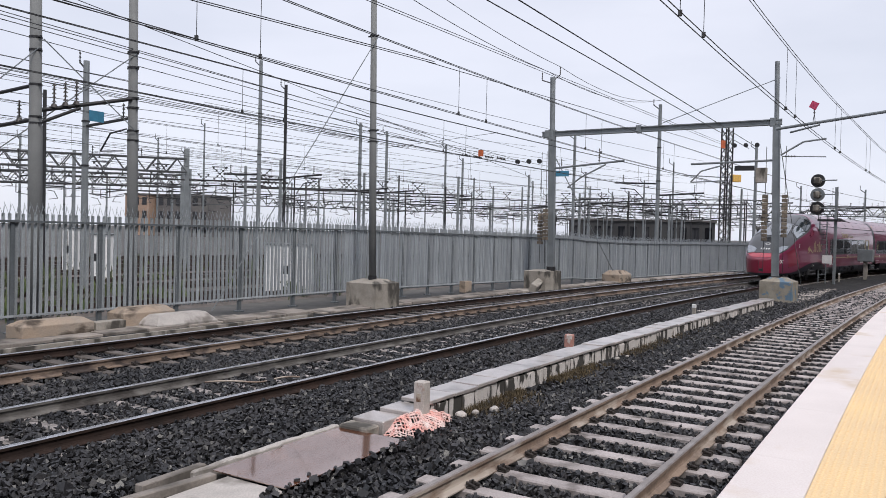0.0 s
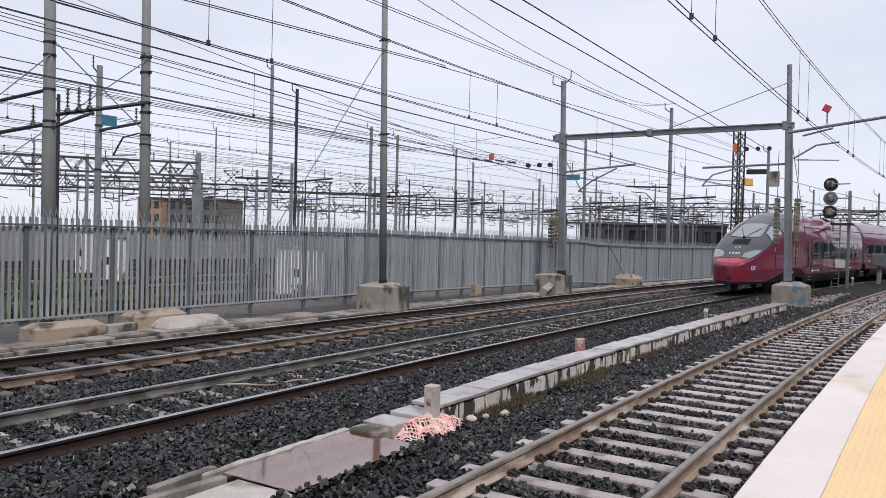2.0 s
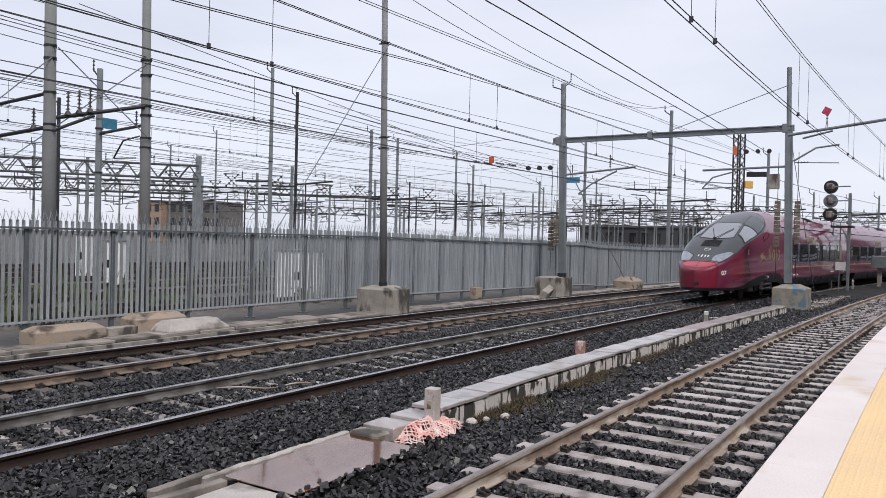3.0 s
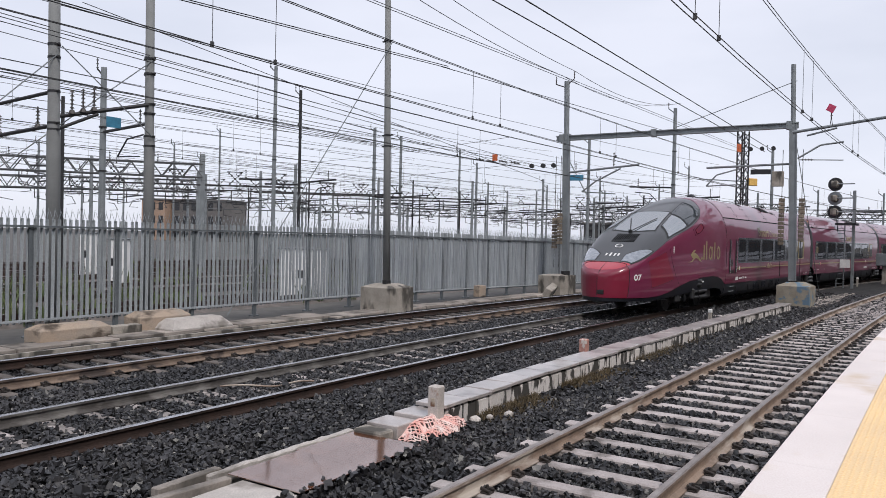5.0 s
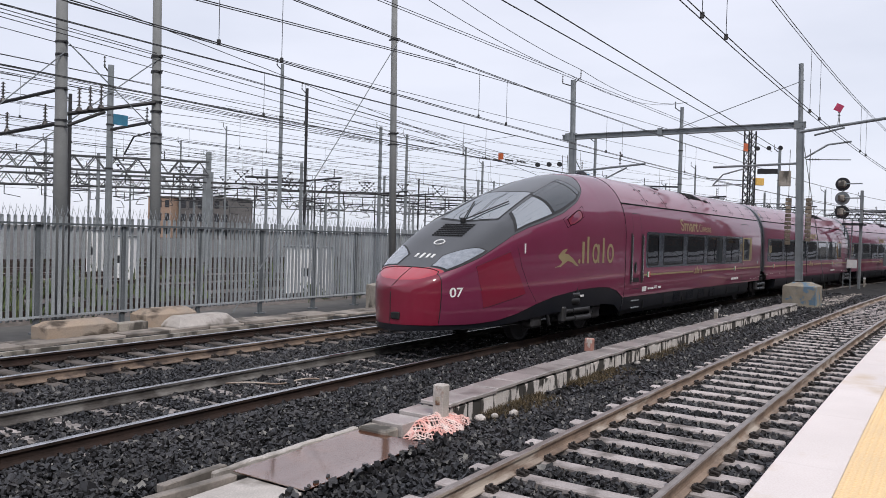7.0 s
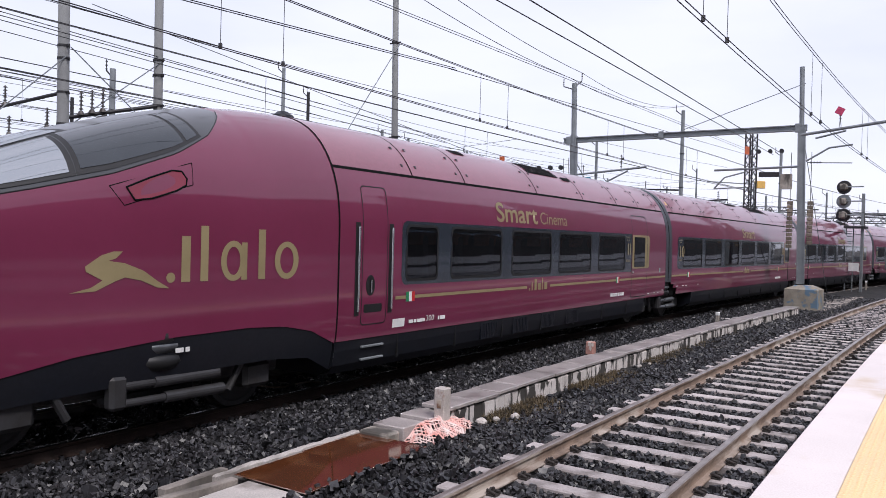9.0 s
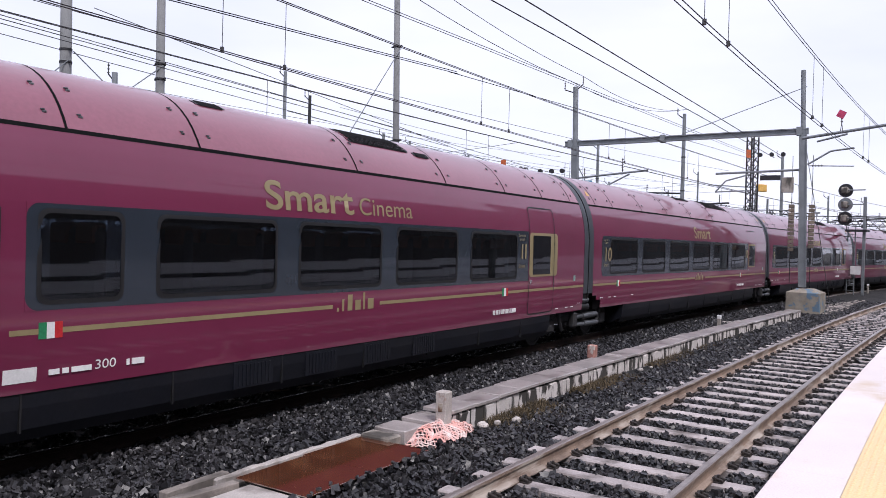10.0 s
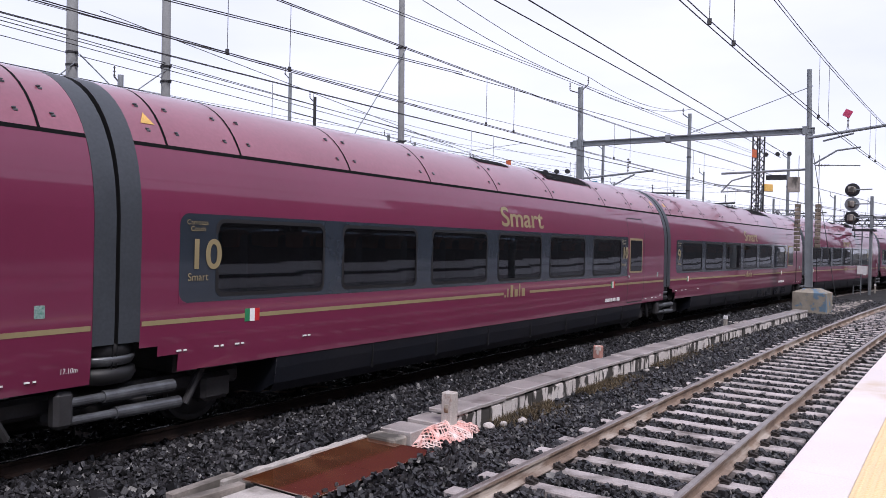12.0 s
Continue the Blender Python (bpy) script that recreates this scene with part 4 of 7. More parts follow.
def bogie(car, x, wheels):
    bm = bmesh.new()
    for sd in (1, -1):
        add_box(bm, x - 1.9, x + 1.9, sd * 1.08 - 0.09, sd * 1.08 + 0.09, 0.46, 0.66, 0.04)
        add_box(bm, x - 0.6, x + 0.6, sd * 1.08 - 0.10, sd * 1.08 + 0.10, 0.36, 0.52, 0.05)
        for d in (-1.5, 1.5):
            add_box(bm, x + d - 0.22, x + d + 0.22, sd * 1.10 - 0.14, sd * 1.10 + 0.14, 0.30, 0.62, 0.05)
            add_tube(bm, (x + d * 0.82, sd * 1.1, 0.6), (x + d * 0.82, sd * 1.1, 0.9), 0.11, seg=10)
    add_box(bm, x - 0.35, x + 0.35, -1.0, 1.0, 0.45, 0.7, 0.05)
    part("bogie_frame", bm, UNDER, car)
    for sd in (1, -1):
        for nm, prof, mt, lb in (("air_spring", [(0.22, 0.70), (0.34, 0.73), (0.38, 0.80), (0.37, 0.87), (0.26, 0.90)], RUBBER, "black rubber air spring"),
                                 ("spring_dish", [(0.25, 0.89), (0.34, 0.91), (0.37, 0.97), (0.37, 1.00), (0.10, 1.01)], DAMPER, "worn grey spring dish"),
                                 ("spring_cover", [(0.33, 1.00), (0.35, 1.03), (0.35, 1.12), (0.30, 1.14)], RUBBER, "black spring cover")):
            v, f = lathe(prof, 20)
            part(nm, mesh_of(nm, [(px + x, py + sd * 1.10, pz) for px, py, pz in v], f, mt, True), None, car, lb)
        bm = bmesh.new()
        add_tube(bm, (x - 0.75, sd * 1.36, 0.60), (x + 0.1, sd * 1.36, 0.60), 0.065, seg=16)
        add_tube(bm, (x + 0.1, sd * 1.36, 0.60), (x + 0.5, sd * 1.36, 0.60), 0.045, seg=12)
        part("damper", bm, DAMPER if x < 1 else UNDER, car, "grey hydraulic damper")
        bm = bmesh.new()
        add_tube(bm, (x - 0.85, sd * 1.34, 0.40), (x - 0.05, sd * 1.34, 0.41), 0.065, seg=16)
        add_tube(bm, (x - 0.05, sd * 1.34, 0.41), (x + 0.45, sd * 1.34, 0.415), 0.045, seg=12)
        part("damper", bm, DAMPER if x < 1 else UNDER, car, "grey hydraulic damper")
        part("damper_bracket", box(x + 0.42, x + 0.62, sd * 1.33 - 0.08, sd * 1.33 + 0.08, 0.36, 0.72, 0.04), UNDER, car)
        part("brake_lever", tube((x + 1.0, sd * 1.26, 0.34), (x + 1.25, sd * 1.28, 0.78), 0.045, seg=8), UNDER, car)
        part("brake_lever", tube((x - 1.0, sd * 1.26, 0.34), (x - 1.25, sd * 1.28, 0.78), 0.045, seg=8), UNDER, car)
    for d in (-1.5, 1.5):
        wheels.append(wheelset(car, x + d))


SIDE_Z = [0.80, 0.95, 1.15, 1.4, 1.8, 2.2, 2.4, 2.6, 2.8, 2.95, 3.07, 3.16]
ROOF_Z = [3.20, 3.30, 3.42, 3.54, 3.65, 3.74, 3.82, 3.88, 3.92, 3.945]
BAND_Z = [1.50, 1.7, 2.0, 2.2, 2.27, 2.33, 2.39, 2.43, 2.475]
WINDOWS = [(3.58, 5.26), (5.75, 7.45), (7.87, 9.54), (9.96, 11.62), (12.06, 13.72), (14.12, 15.83)]


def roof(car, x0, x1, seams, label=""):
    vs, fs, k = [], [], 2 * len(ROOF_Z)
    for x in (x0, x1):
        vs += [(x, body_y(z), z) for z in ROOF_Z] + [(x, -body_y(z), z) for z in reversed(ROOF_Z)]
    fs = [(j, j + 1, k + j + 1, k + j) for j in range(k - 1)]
    part("roof", mesh_of("roof", vs, fs, ROOF_SHEEN, True), None, car, label)
    # the black line between side and roof
    shell("gutter_seal", x0, x1, [3.160, 3.18, 3.203], SEAM, car, "black seal line under the roof", lift=0.002)
    for x in seams:
        shell("roof_seam", x, x + 0.030, ROOF_Z, SEAM, car, "", lift=0.003)
        for z in (3.34, 3.62):
            for dx in (-0.17, 0.19):
                y = body_y(z)
                bm = bmesh.new()
                add_box(bm, x + dx - 0.022, x + dx + 0.022, y - 0.02, y + 0.010, z - 0.012, z + 0.012, 0.004)
                add_box(bm, x + dx - 0.008, x + dx + 0.030, y - 0.03, y + 0.006, z + 0.016, z + 0.030, 0.003)
                part("roof_fastener", bm, DAMPER, car, "small grey roof latch")


def roof_vent(car, x0, x1, z0, z1):
    bm = bmesh.new()
    n = 9
    out = rounded(x0, x1, z0, z1, 0.06)
    plate("roof_vent", out, 0.012, SKIRT, car, "black louvred roof vent", 0.03)
    for i in range(n):
        z = z0 + (z1 - z0) * (i + 0.5) / n
        y = body_y(z) + 0.02
        add_box(bm, x0 + 0.06, x1 - 0.06, y - 0.012, y + 0.006, z - 0.006, z + 0.006)
    part("vent_slats", bm, RUBBER, car)


def side_line(car, x0, x1):
    plate("gold_stripe", [(x1, 1.285), (x1, 1.335), (x0, 1.335), (x0, 1.285)], 0.003, GOLD, car, "thin gold stripe")


def flag_decal(car, x):
    for i, m in enumerate((GREEN, WHITE, REDDECAL)):
        plate("flag_decal", [(x - 0.075 * i, 1.24), (x - 0.075 * i, 1.39), (x - 0.075 * (i + 1), 1.39), (x - 0.075 * (i + 1), 1.24)], 0.005, m, car, "green, white and red flag stripe")


def logo_small(car, x):
    """The small maker's mark, kept as plain upright shapes."""
    bm = bmesh.new()
    z = 1.24
    for dx, w, h in ((0.0, 0.04, 0.05), (0.10, 0.045, 0.16), (0.22, 0.10, 0.22), (0.38, 0.12, 0.14), (0.55, 0.045, 0.24), (0.66, 0.13, 0.15)):
        add_box(bm, x - dx - w, x - dx, body_y(1.3) + 0.002, body_y(1.3) + 0.005, z, z + h, 0.001)
    part("side_mark", bm, GOLD, car, "small gold mark of plain shapes")


def end_door(car, number):
    out = rounded(1.93, 3.10, 0.82, 2.97, 0.10)
    inn = rounded(1.95, 3.08, 0.84, 2.95, 0.09)
    if number == "11":
        plate("door_surround", rounded(1.76, 3.075, 1.575, 2.455, 0.10), 0.006, GOLD, car, "gold frame round the door window")
    else:
        plate("door_surround", rounded(2.06, 2.98, 1.575, 2.455, 0.05), 0.006, GOLD, car, "slim gold frame round the door window")
    ring("door_seam", out, inn, 0.012, RUBBER, car, "thin black outline of the coach door")
    plate("door_window", rounded(2.12, 2.92, 1.62, 2.40, 0.03), 0.012, GLASS, car, "dark glass of the coach door")
    plate("door_button", rounded(2.96, 3.04, 1.44, 1.52, 0.035), 0.010, CHROME, car, "round metal door button")
    plate("green_sticker", rounded(0.78, 0.88, 1.44, 1.56, 0.01), 0.005, STICKER, car, "small green-grey safety sticker")
    writing("coach_number", number, 3.50, 1.95, 0.39, GOLD, car, bold=0.012, lift=0.014)
    writing("coach_word", "Carrozza", 3.57, 2.365, 0.075, GOLD, car, width=0.29, lift=0.014)
    writing("coach_word", "Coach", 3.52, 2.29, 0.075, GOLD, car, width=0.20, lift=0.014)
    writing("class_name", "Smart", 3.55, 1.76, 0.11, GOLD, car, width=0.27, lift=0.014)
    flag_decal(car, 4.16)
    for x, k in ((4.46, 2), (4.34, 2), (4.22, 1), (4.15, 3), (3.99, 3), (3.82, 1), (3.74, 4)):
        bars("small_print", x, 0.91, (0.030,) * k, 0.080, WHITE, car, 0.014)
    writing("axle_distance", "17.10m", 0.62, 0.90, 0.075, WHITE, car, width=0.17)
    for x in (1.75, 1.25, 0.95):
        bars("small_mark", x, 0.86, (0.05, 0.03), 0.016, WHITE, car)


def glazed_side(car, x0, x1, low, windows, band):
    """Coach sides with real window openings, the dark band round them, panes, and the saloon behind."""
    top = [z for z in SIDE_Z if z > 2.45]
    shell("side_wall", x0, x1, low + [1.2, 1.35, 1.50], PAINT, car, "glossy burgundy coach side")
    shell("upper_side", x0, x1, [2.475] + top, PAINT, car, "burgundy side above the windows")
    a0, a1 = band
    for p, q in ((x0, a0), (a1, x1)):
        if q - p > 0.01:
            shell("side_end", p, q, BAND_Z, PAINT, car)
    shell("window_band", a0, a1, [1.50, 1.54, 1.58], BAND, car, "dark blue-grey window band", lift=0.002)
    shell("window_band", a0, a1, [2.40, 2.44, 2.475], BAND, car, "dark blue-grey window band", lift=0.002)
    arc_ = [(0.13 * (1 - math.cos(k * math.pi / 12)), 0.13 * (1 - math.sin(k * math.pi / 12))) for k in range(7)]
    for zc, sg in ((2.477, -1), (1.498, 1)):
        plate("band_corner", [(a1 + 0.002, zc)] + [(a1 + 0.002 - u, zc + sg * w) for u, w in arc_], 0.005, PAINT, car, "", 0.008)
    edges = [a0] + [v for w in windows for v in w] + [a1]
    for p, q in zip(edges[0::2], edges[1::2]):
        shell("window_pillar", p, q, [1.58, 1.8, 2.0, 2.2, 2.28, 2.34, 2.40], BAND, car, "", lift=0.002)
    for a, b in windows:
        for sd in (1, -1):
            w = plate("window", rounded(a - 0.01, b + 0.01, 1.57, 2.41, 0.05), 0.000, PANE, car, "dark tinted coach window", 0.008, sd)
            ring("window_seal", rounded(a - 0.03, b + 0.03, 1.55, 2.43, 0.10), rounded(a + 0.012, b - 0.012, 1.592, 2.388, 0.085), 0.006, RUBBER, w, "", sd)
    part("saloon_floor", box(a0 - 1.5, a1 + 0.2, -1.36, 1.36, 1.08, 1.12), LINING, car)
    part("saloon_ceiling", box(a0 - 1.5, a1 + 0.2, -1.0, 1.0, 2.98, 3.02), LINING, car)
    for x in (a0 - 0.3, a1 + 0.1):
        part("bulkhead", box(x, x + 0.06, -1.3, 1.3, 1.12, 2.98), LINING, car)
    x = a0 + 0.9
    while x < a1 - 0.5:
        for y in (-0.92, 0.92):
            s = part("seat", SEAT_MESH[0], None, car)
            s.matrix_basis = Matrix.Translation((x, y, 1.12))
        x += 1.05
    for y in (-1.22, 1.22):
        part("luggage_rack", box(a0 - 0.2, a1, y - 0.16, y + 0.16, 2.52, 2.55), LINING, car)


SEAT_MESH = []


def make_seat():
    bm = bmesh.new()
    add_box(bm, -0.25, 0.25, -0.45, 0.45, 0.30, 0.46, 0.04)
    add_box(bm, -0.30, -0.18, -0.45, 0.45, 0.40, 1.16, 0.05)
    add_box(bm, -0.2, 0.2, -0.2, 0.2, 0.0, 0.32)
    k = len(bm.faces)
    for y in (-0.23, 0.23):
        add_box(bm, -0.31, -0.16, y - 0.17, y + 0.17, 0.98, 1.2, 0.03)
    bm.faces.ensure_lookup_table()
    for f in list(bm.faces)[k:]:
        f.material_index = 1
    SEAT_MESH.append(bm_mesh("seat", bm, [SEAT, SEAT_TOP]))


def skirt(car, x0, x1, louvres=()):
    vs, fs = [], []
    prof = [(1.425, 0.80), (1.415, 0.62), (1.38, 0.42), (1.30, 0.30), (1.10, 0.27)]
    for sd in (1, -1):
        b = len(vs)
        for x in (x0, x1):
            vs += [(x, sd * y, z) for y, z in prof]
        fs += [tuple((b + j, b + j + 1, b + 5 + j + 1, b + 5 + j)) for j in range(4)]
    b = len(vs)
    for x in (x0, x1):
        vs += [(x, 1.425, 0.80), (x, 1.38, 0.42), (x, 1.10, 0.27), (x, -1.10, 0.27), (x, -1.38, 0.42), (x, -1.425, 0.80)]
    fs += [tuple(range(b, b + 6)), tuple(range(b + 11, b + 5, -1))]
    part("skirt", mesh_of("skirt", vs, fs, SKIRT), None, car, "black underfloor skirt")
    x = x0 + 1.3
    while x < x1 - 0.5:
        bm = bmesh.new()
        add_box(bm, x, x + 0.02, 1.395, 1.424, 0.40, 0.79)
        part("skirt_seam", bm, RUBBER, car)
        x += 1.62
    for a in louvres:
        bm = bmesh.new()
        add_box(bm, a, a + 0.62, 1.40, 1.428, 0.43, 0.74, 0.004)
        for k in range(9):
            add_box(bm, a + 0.05 + k * 0.06, a + 0.075 + k * 0.06, 1.425, 1.436, 0.46, 0.71)
        part("skirt_louvre", bm, SKIRT, car, "black ventilation louvre")


def end_rings(car, front=True):
    for x0, x1, inner in ((0.06, 0.30, 0.06),) + (((CAR - 0.30, CAR - 0.06, CAR - 0.06),) if front else ()):
        shell("gangway_ring", x0, x1, [1.13] + SIDE_Z[3:] + ROOF_Z[1:], GREYRING, car, "dark grey band at the end of the coach", lift=0.004)
        zs = [0.8] + SIDE_Z[1:] + ROOF_Z[1:]
        vs = [(inner, body_y(z), z) for z in zs] + [(inner, -body_y(z), z) for z in reversed(zs)]
        part("end_wall", mesh_of("end_wall", vs, [tuple(range(len(vs)))], RUBBER), None, car)
    zs = [0.9] + SIDE_Z[2:] + ROOF_Z[1:]
    vs, fs = [], []
    ks = [(body_y(z) - 0.10, z - 0.06) for z in zs]
    ks = ks + [(-y, z) for y, z in reversed(ks)]
    for i, x in enumerate((-0.10, -0.05, 0.0, 0.05, 0.10)):
        g = 0.03 if i % 2 else 0.0
        vs += [(x, y * (1 - g), z - g * 0.5) for y, z in ks]
    k = len(ks)
    fs = [(i * k + j, (i + 1) * k + j, (i + 1) * k + j + 1, i * k + j + 1) for i in range(4) for j in range(k - 1)]
    part("bellows", mesh_of("bellows", vs, fs, RUBBER), None, car, "black rubber gangway bellows")


def warning_triangle(car, x):
    z = 3.42
    y = body_y(3.5) + 0.03
    vs = [(x + 0.085, y + 0.04, z), (x - 0.085, y + 0.04, z), (x, y - 0.06, z + 0.13)]
    part("warning_triangle", mesh_of("warning_triangle", vs, [(0, 1, 2)], CRANEYEL), None, car, "yellow warning triangle")


def coach(i, wheels):
    car = thing("train_coach", ("burgundy high-speed train coach with dark window band and gold stripe" if i == 1 else "burgundy articulated train coach with dark tinted windows"), "train car", "coaches of the train")
    glazed_side(car, 0.30, CAR - 0.30, [1.15], WINDOWS, (3.11, 16.34))
    shell("lower_side", 0.24, CAR - 0.78, [0.76, 0.95, 1.15], PAINT, car, "burgundy lower side panel")
    shell("lower_corner", CAR - 0.78, CAR - 0.52, [0.95, 1.15], PAINT, car)
    shell("lower_corner", CAR - 0.52, CAR - 0.30, [1.06, 1.15], PAINT, car)
    roof(car, 0.30, CAR - 0.30, (0.75, 2.45, 4.20, 7.01, 9.30, 11.44, 13.40, 15.36, 16.38), "burgundy roof with panel seams, paled for the sky's sheen")
    end_rings(car)
    end_door(car, str(11 - i))
    side_line(car, 9.32, 16.78)
    side_line(car, 0.32, 8.30)
    logo_small(car, 9.29)
    flag_decal(car, 15.42)
    writing("coach_number", str(11 - i), 16.24, 1.875, 0.46, GOLD, car, bold=0.008, lift=0.014)
    writing("coach_word", "Carrozza", 16.26, 2.355, 0.075, GOLD, car, width=0.28, lift=0.014)
    writing("coach_word", "Coach", 16.21, 2.285, 0.075, GOLD, car, width=0.19, lift=0.014)
    writing("class_name", "Smart", 16.24, 1.74, 0.12, GOLD, car, width=0.27, lift=0.014)
    writing("class_name", "Smart", 9.44, 2.56, 0.50, GOLD, car, width=1.67, bold=0.008)
    for x in (16.35, 15.85, 15.55, 14.45):
        bars("small_mark", x, 0.98, (0.06, 0.04), 0.018, WHITE, car)
    roof_vent(car, 7.92, 9.20, 3.79, 3.88)
    roof_vent(car, 4.28, 6.65, 3.66, 3.90)
    warning_triangle(car, 16.55), warning_triangle(car, 0.55)
    skirt(car, 1.95, 14.85, (3.2, 4.4, 5.6, 6.8) if i % 2 == 0 else ())
    bm = box(0.9, CAR - 0.9, -1.2, 1.2, 0.70, 0.98)
    part("underframe", bm, UNDER, car)
    bogie(car, 0.0, wheels)
    return car


# the leading car's nose, x counted from its rear joint
NOSE_X = [14.4, 15.0, 15.6, 16.3, 17.0, 17.87, 18.7, 19.6, 20.2, 20.6, 21.0, 21.53, 21.8, 21.95, 22.03]
NOSE_TOP = [3.95, 3.93, 3.88, 3.76, 3.56, 3.27, 2.94, 2.56, 2.26, 2.03, 1.81, 1.53, 1.40, 1.30, 1.18]
NOSE_SH = ([14.4, 16.0, 17.0, 18.0, 19.0, 20.0, 21.0, 21.5, 22.03], [2.25, 2.15, 2.10, 2.00, 1.85, 1.60, 1.32, 1.14, 0.95])
NOSE_SQUARE = ([14.4, 15.8, 18.0, 20.0, 21.5], [2.3, 2.3, 3.1, 4.4, 5.0])
NOSE_HALF = ([14.4, 16.0, 17.0, 18.0, 19.0, 19.7, 20.3, 20.8, 21.2, 21.54, 21.75, 21.9, 21.98, 22.03], [1.47, 1.47, 1.455, 1.41, 1.34, 1.26, 1.165, 1.065, 0.95, 0.79, 0.62, 0.43, 0.25, 0.0])
RED_LOW = ([14.4, 14.55, 14.9, 15.4, 16.0, 17.0, 18.1, 18.8, 19.5, 20.1, 20.8, 22.1], [0.74, 0.80, 0.96, 1.06, 1.09, 1.07, 0.97, 0.84, 0.66, 0.56, 0.53, 0.55])
DARK_LOW = ([15.78, 15.95, 16.35, 16.9, 17.7, 18.5, 19.1, 19.66, 20.1, 20.6, 21.1, 21.55, 22.0], [3.80, 3.66, 3.36, 3.08, 2.79, 2.58, 2.44, 2.26, 2.06, 1.83, 1.64, 1.48, 1.30])


def smooth_interp(x, xs, ys, w=0.30):
    return float(np.mean([np.interp(x + w * k / 4, xs, ys) for k in range(-4, 5)]))


def nose_w(x):
    return float(np.interp(x, *NOSE_HALF)) if x > 21.5 else smooth_interp(x, *NOSE_HALF, 0.3)


def nose_shape(x):
    return nose_w(x), smooth_interp(x, *NOSE_SH), smooth_interp(x, NOSE_X, NOSE_TOP, 0.5 if x < 19.5 else 0.2)


def nose_square(x):
    return smooth_interp(x, *NOSE_SQUARE, 0.5)


def nose_theta(x, z):
    w, zs, zt = nose_shape(x)
    u = min(1.0, max(0.0, (z - zs) / (zt - zs)))
    return math.asin(min(1.0, u ** (nose_square(x) / 2)))


def nose_point(x, th, lift=0.0):
    """Upper skin: th from 0 at the shoulder to a right angle at the ridge."""
    w, zs, zt = nose_shape(x)
    e = 2 / nose_square(x)
    return Vector((x, (w + lift) * max(0, math.cos(th)) ** e, zs + (zt + lift - zs) * math.sin(th) ** e))


def nose_top(x, y, lift=0.0):
    """Upper skin at the distance y from the ridge."""
    w, zs, zt = nose_shape(x)
    p = nose_square(x)
    u = min(1.0, abs(y) / max(w, 1e-4))
    return Vector((x, y, zs + (zt - zs) * (1 - u ** p) ** (1 / p) + lift))


def edge_y(x):
    """Distance from the ridge at which the graphite hood ends."""
    return nose_point(x, dark_edge(x)).y


def nose_side(x, z, lift=0.0):
    w, zs, zt = nose_shape(x)
    if z > zs:
        p = nose_point(x, nose_theta(x, z), lift)
        return Vector((x, p.y, z))
    low = 0.05 * max(0.0, (1.2 - z)) ** 2 * 3
    return Vector((x, max(0.0, w - low * min(1, w)) + lift, z))


def grid_part(name, rows, mat, parent, label="", mirror=True, flip=False):
    vs, fs, apart = [], [], mirror and all(abs(r[-1].y) > 0.02 for r in rows[:3])
    for sd in ((1, -1) if mirror else (1,)):
        if apart and sd < 0:
            part(name, mesh_of(name, vs, fs, mat, True), None, parent, label)
            vs, fs = [], []
        b, k = len(vs), len(rows[0])
        for r in rows:
            vs += [(p.x, sd * p.y, p.z) for p in r]
        for i in range(len(rows) - 1):
            for j in range(k - 1):
                f = (b + i * k + j, b + i * k + j + 1, b + (i + 1) * k + j + 1, b + (i + 1) * k + j)
                fs.append(f if (sd > 0) != flip else f[::-1])
    return part(name, mesh_of(name, vs, fs, mat, True), None, parent, label)


def dark_edge(x):
    """Angle on the upper skin where the graphite hood begins."""
    return nose_theta(x, np.interp(x, *DARK_LOW))


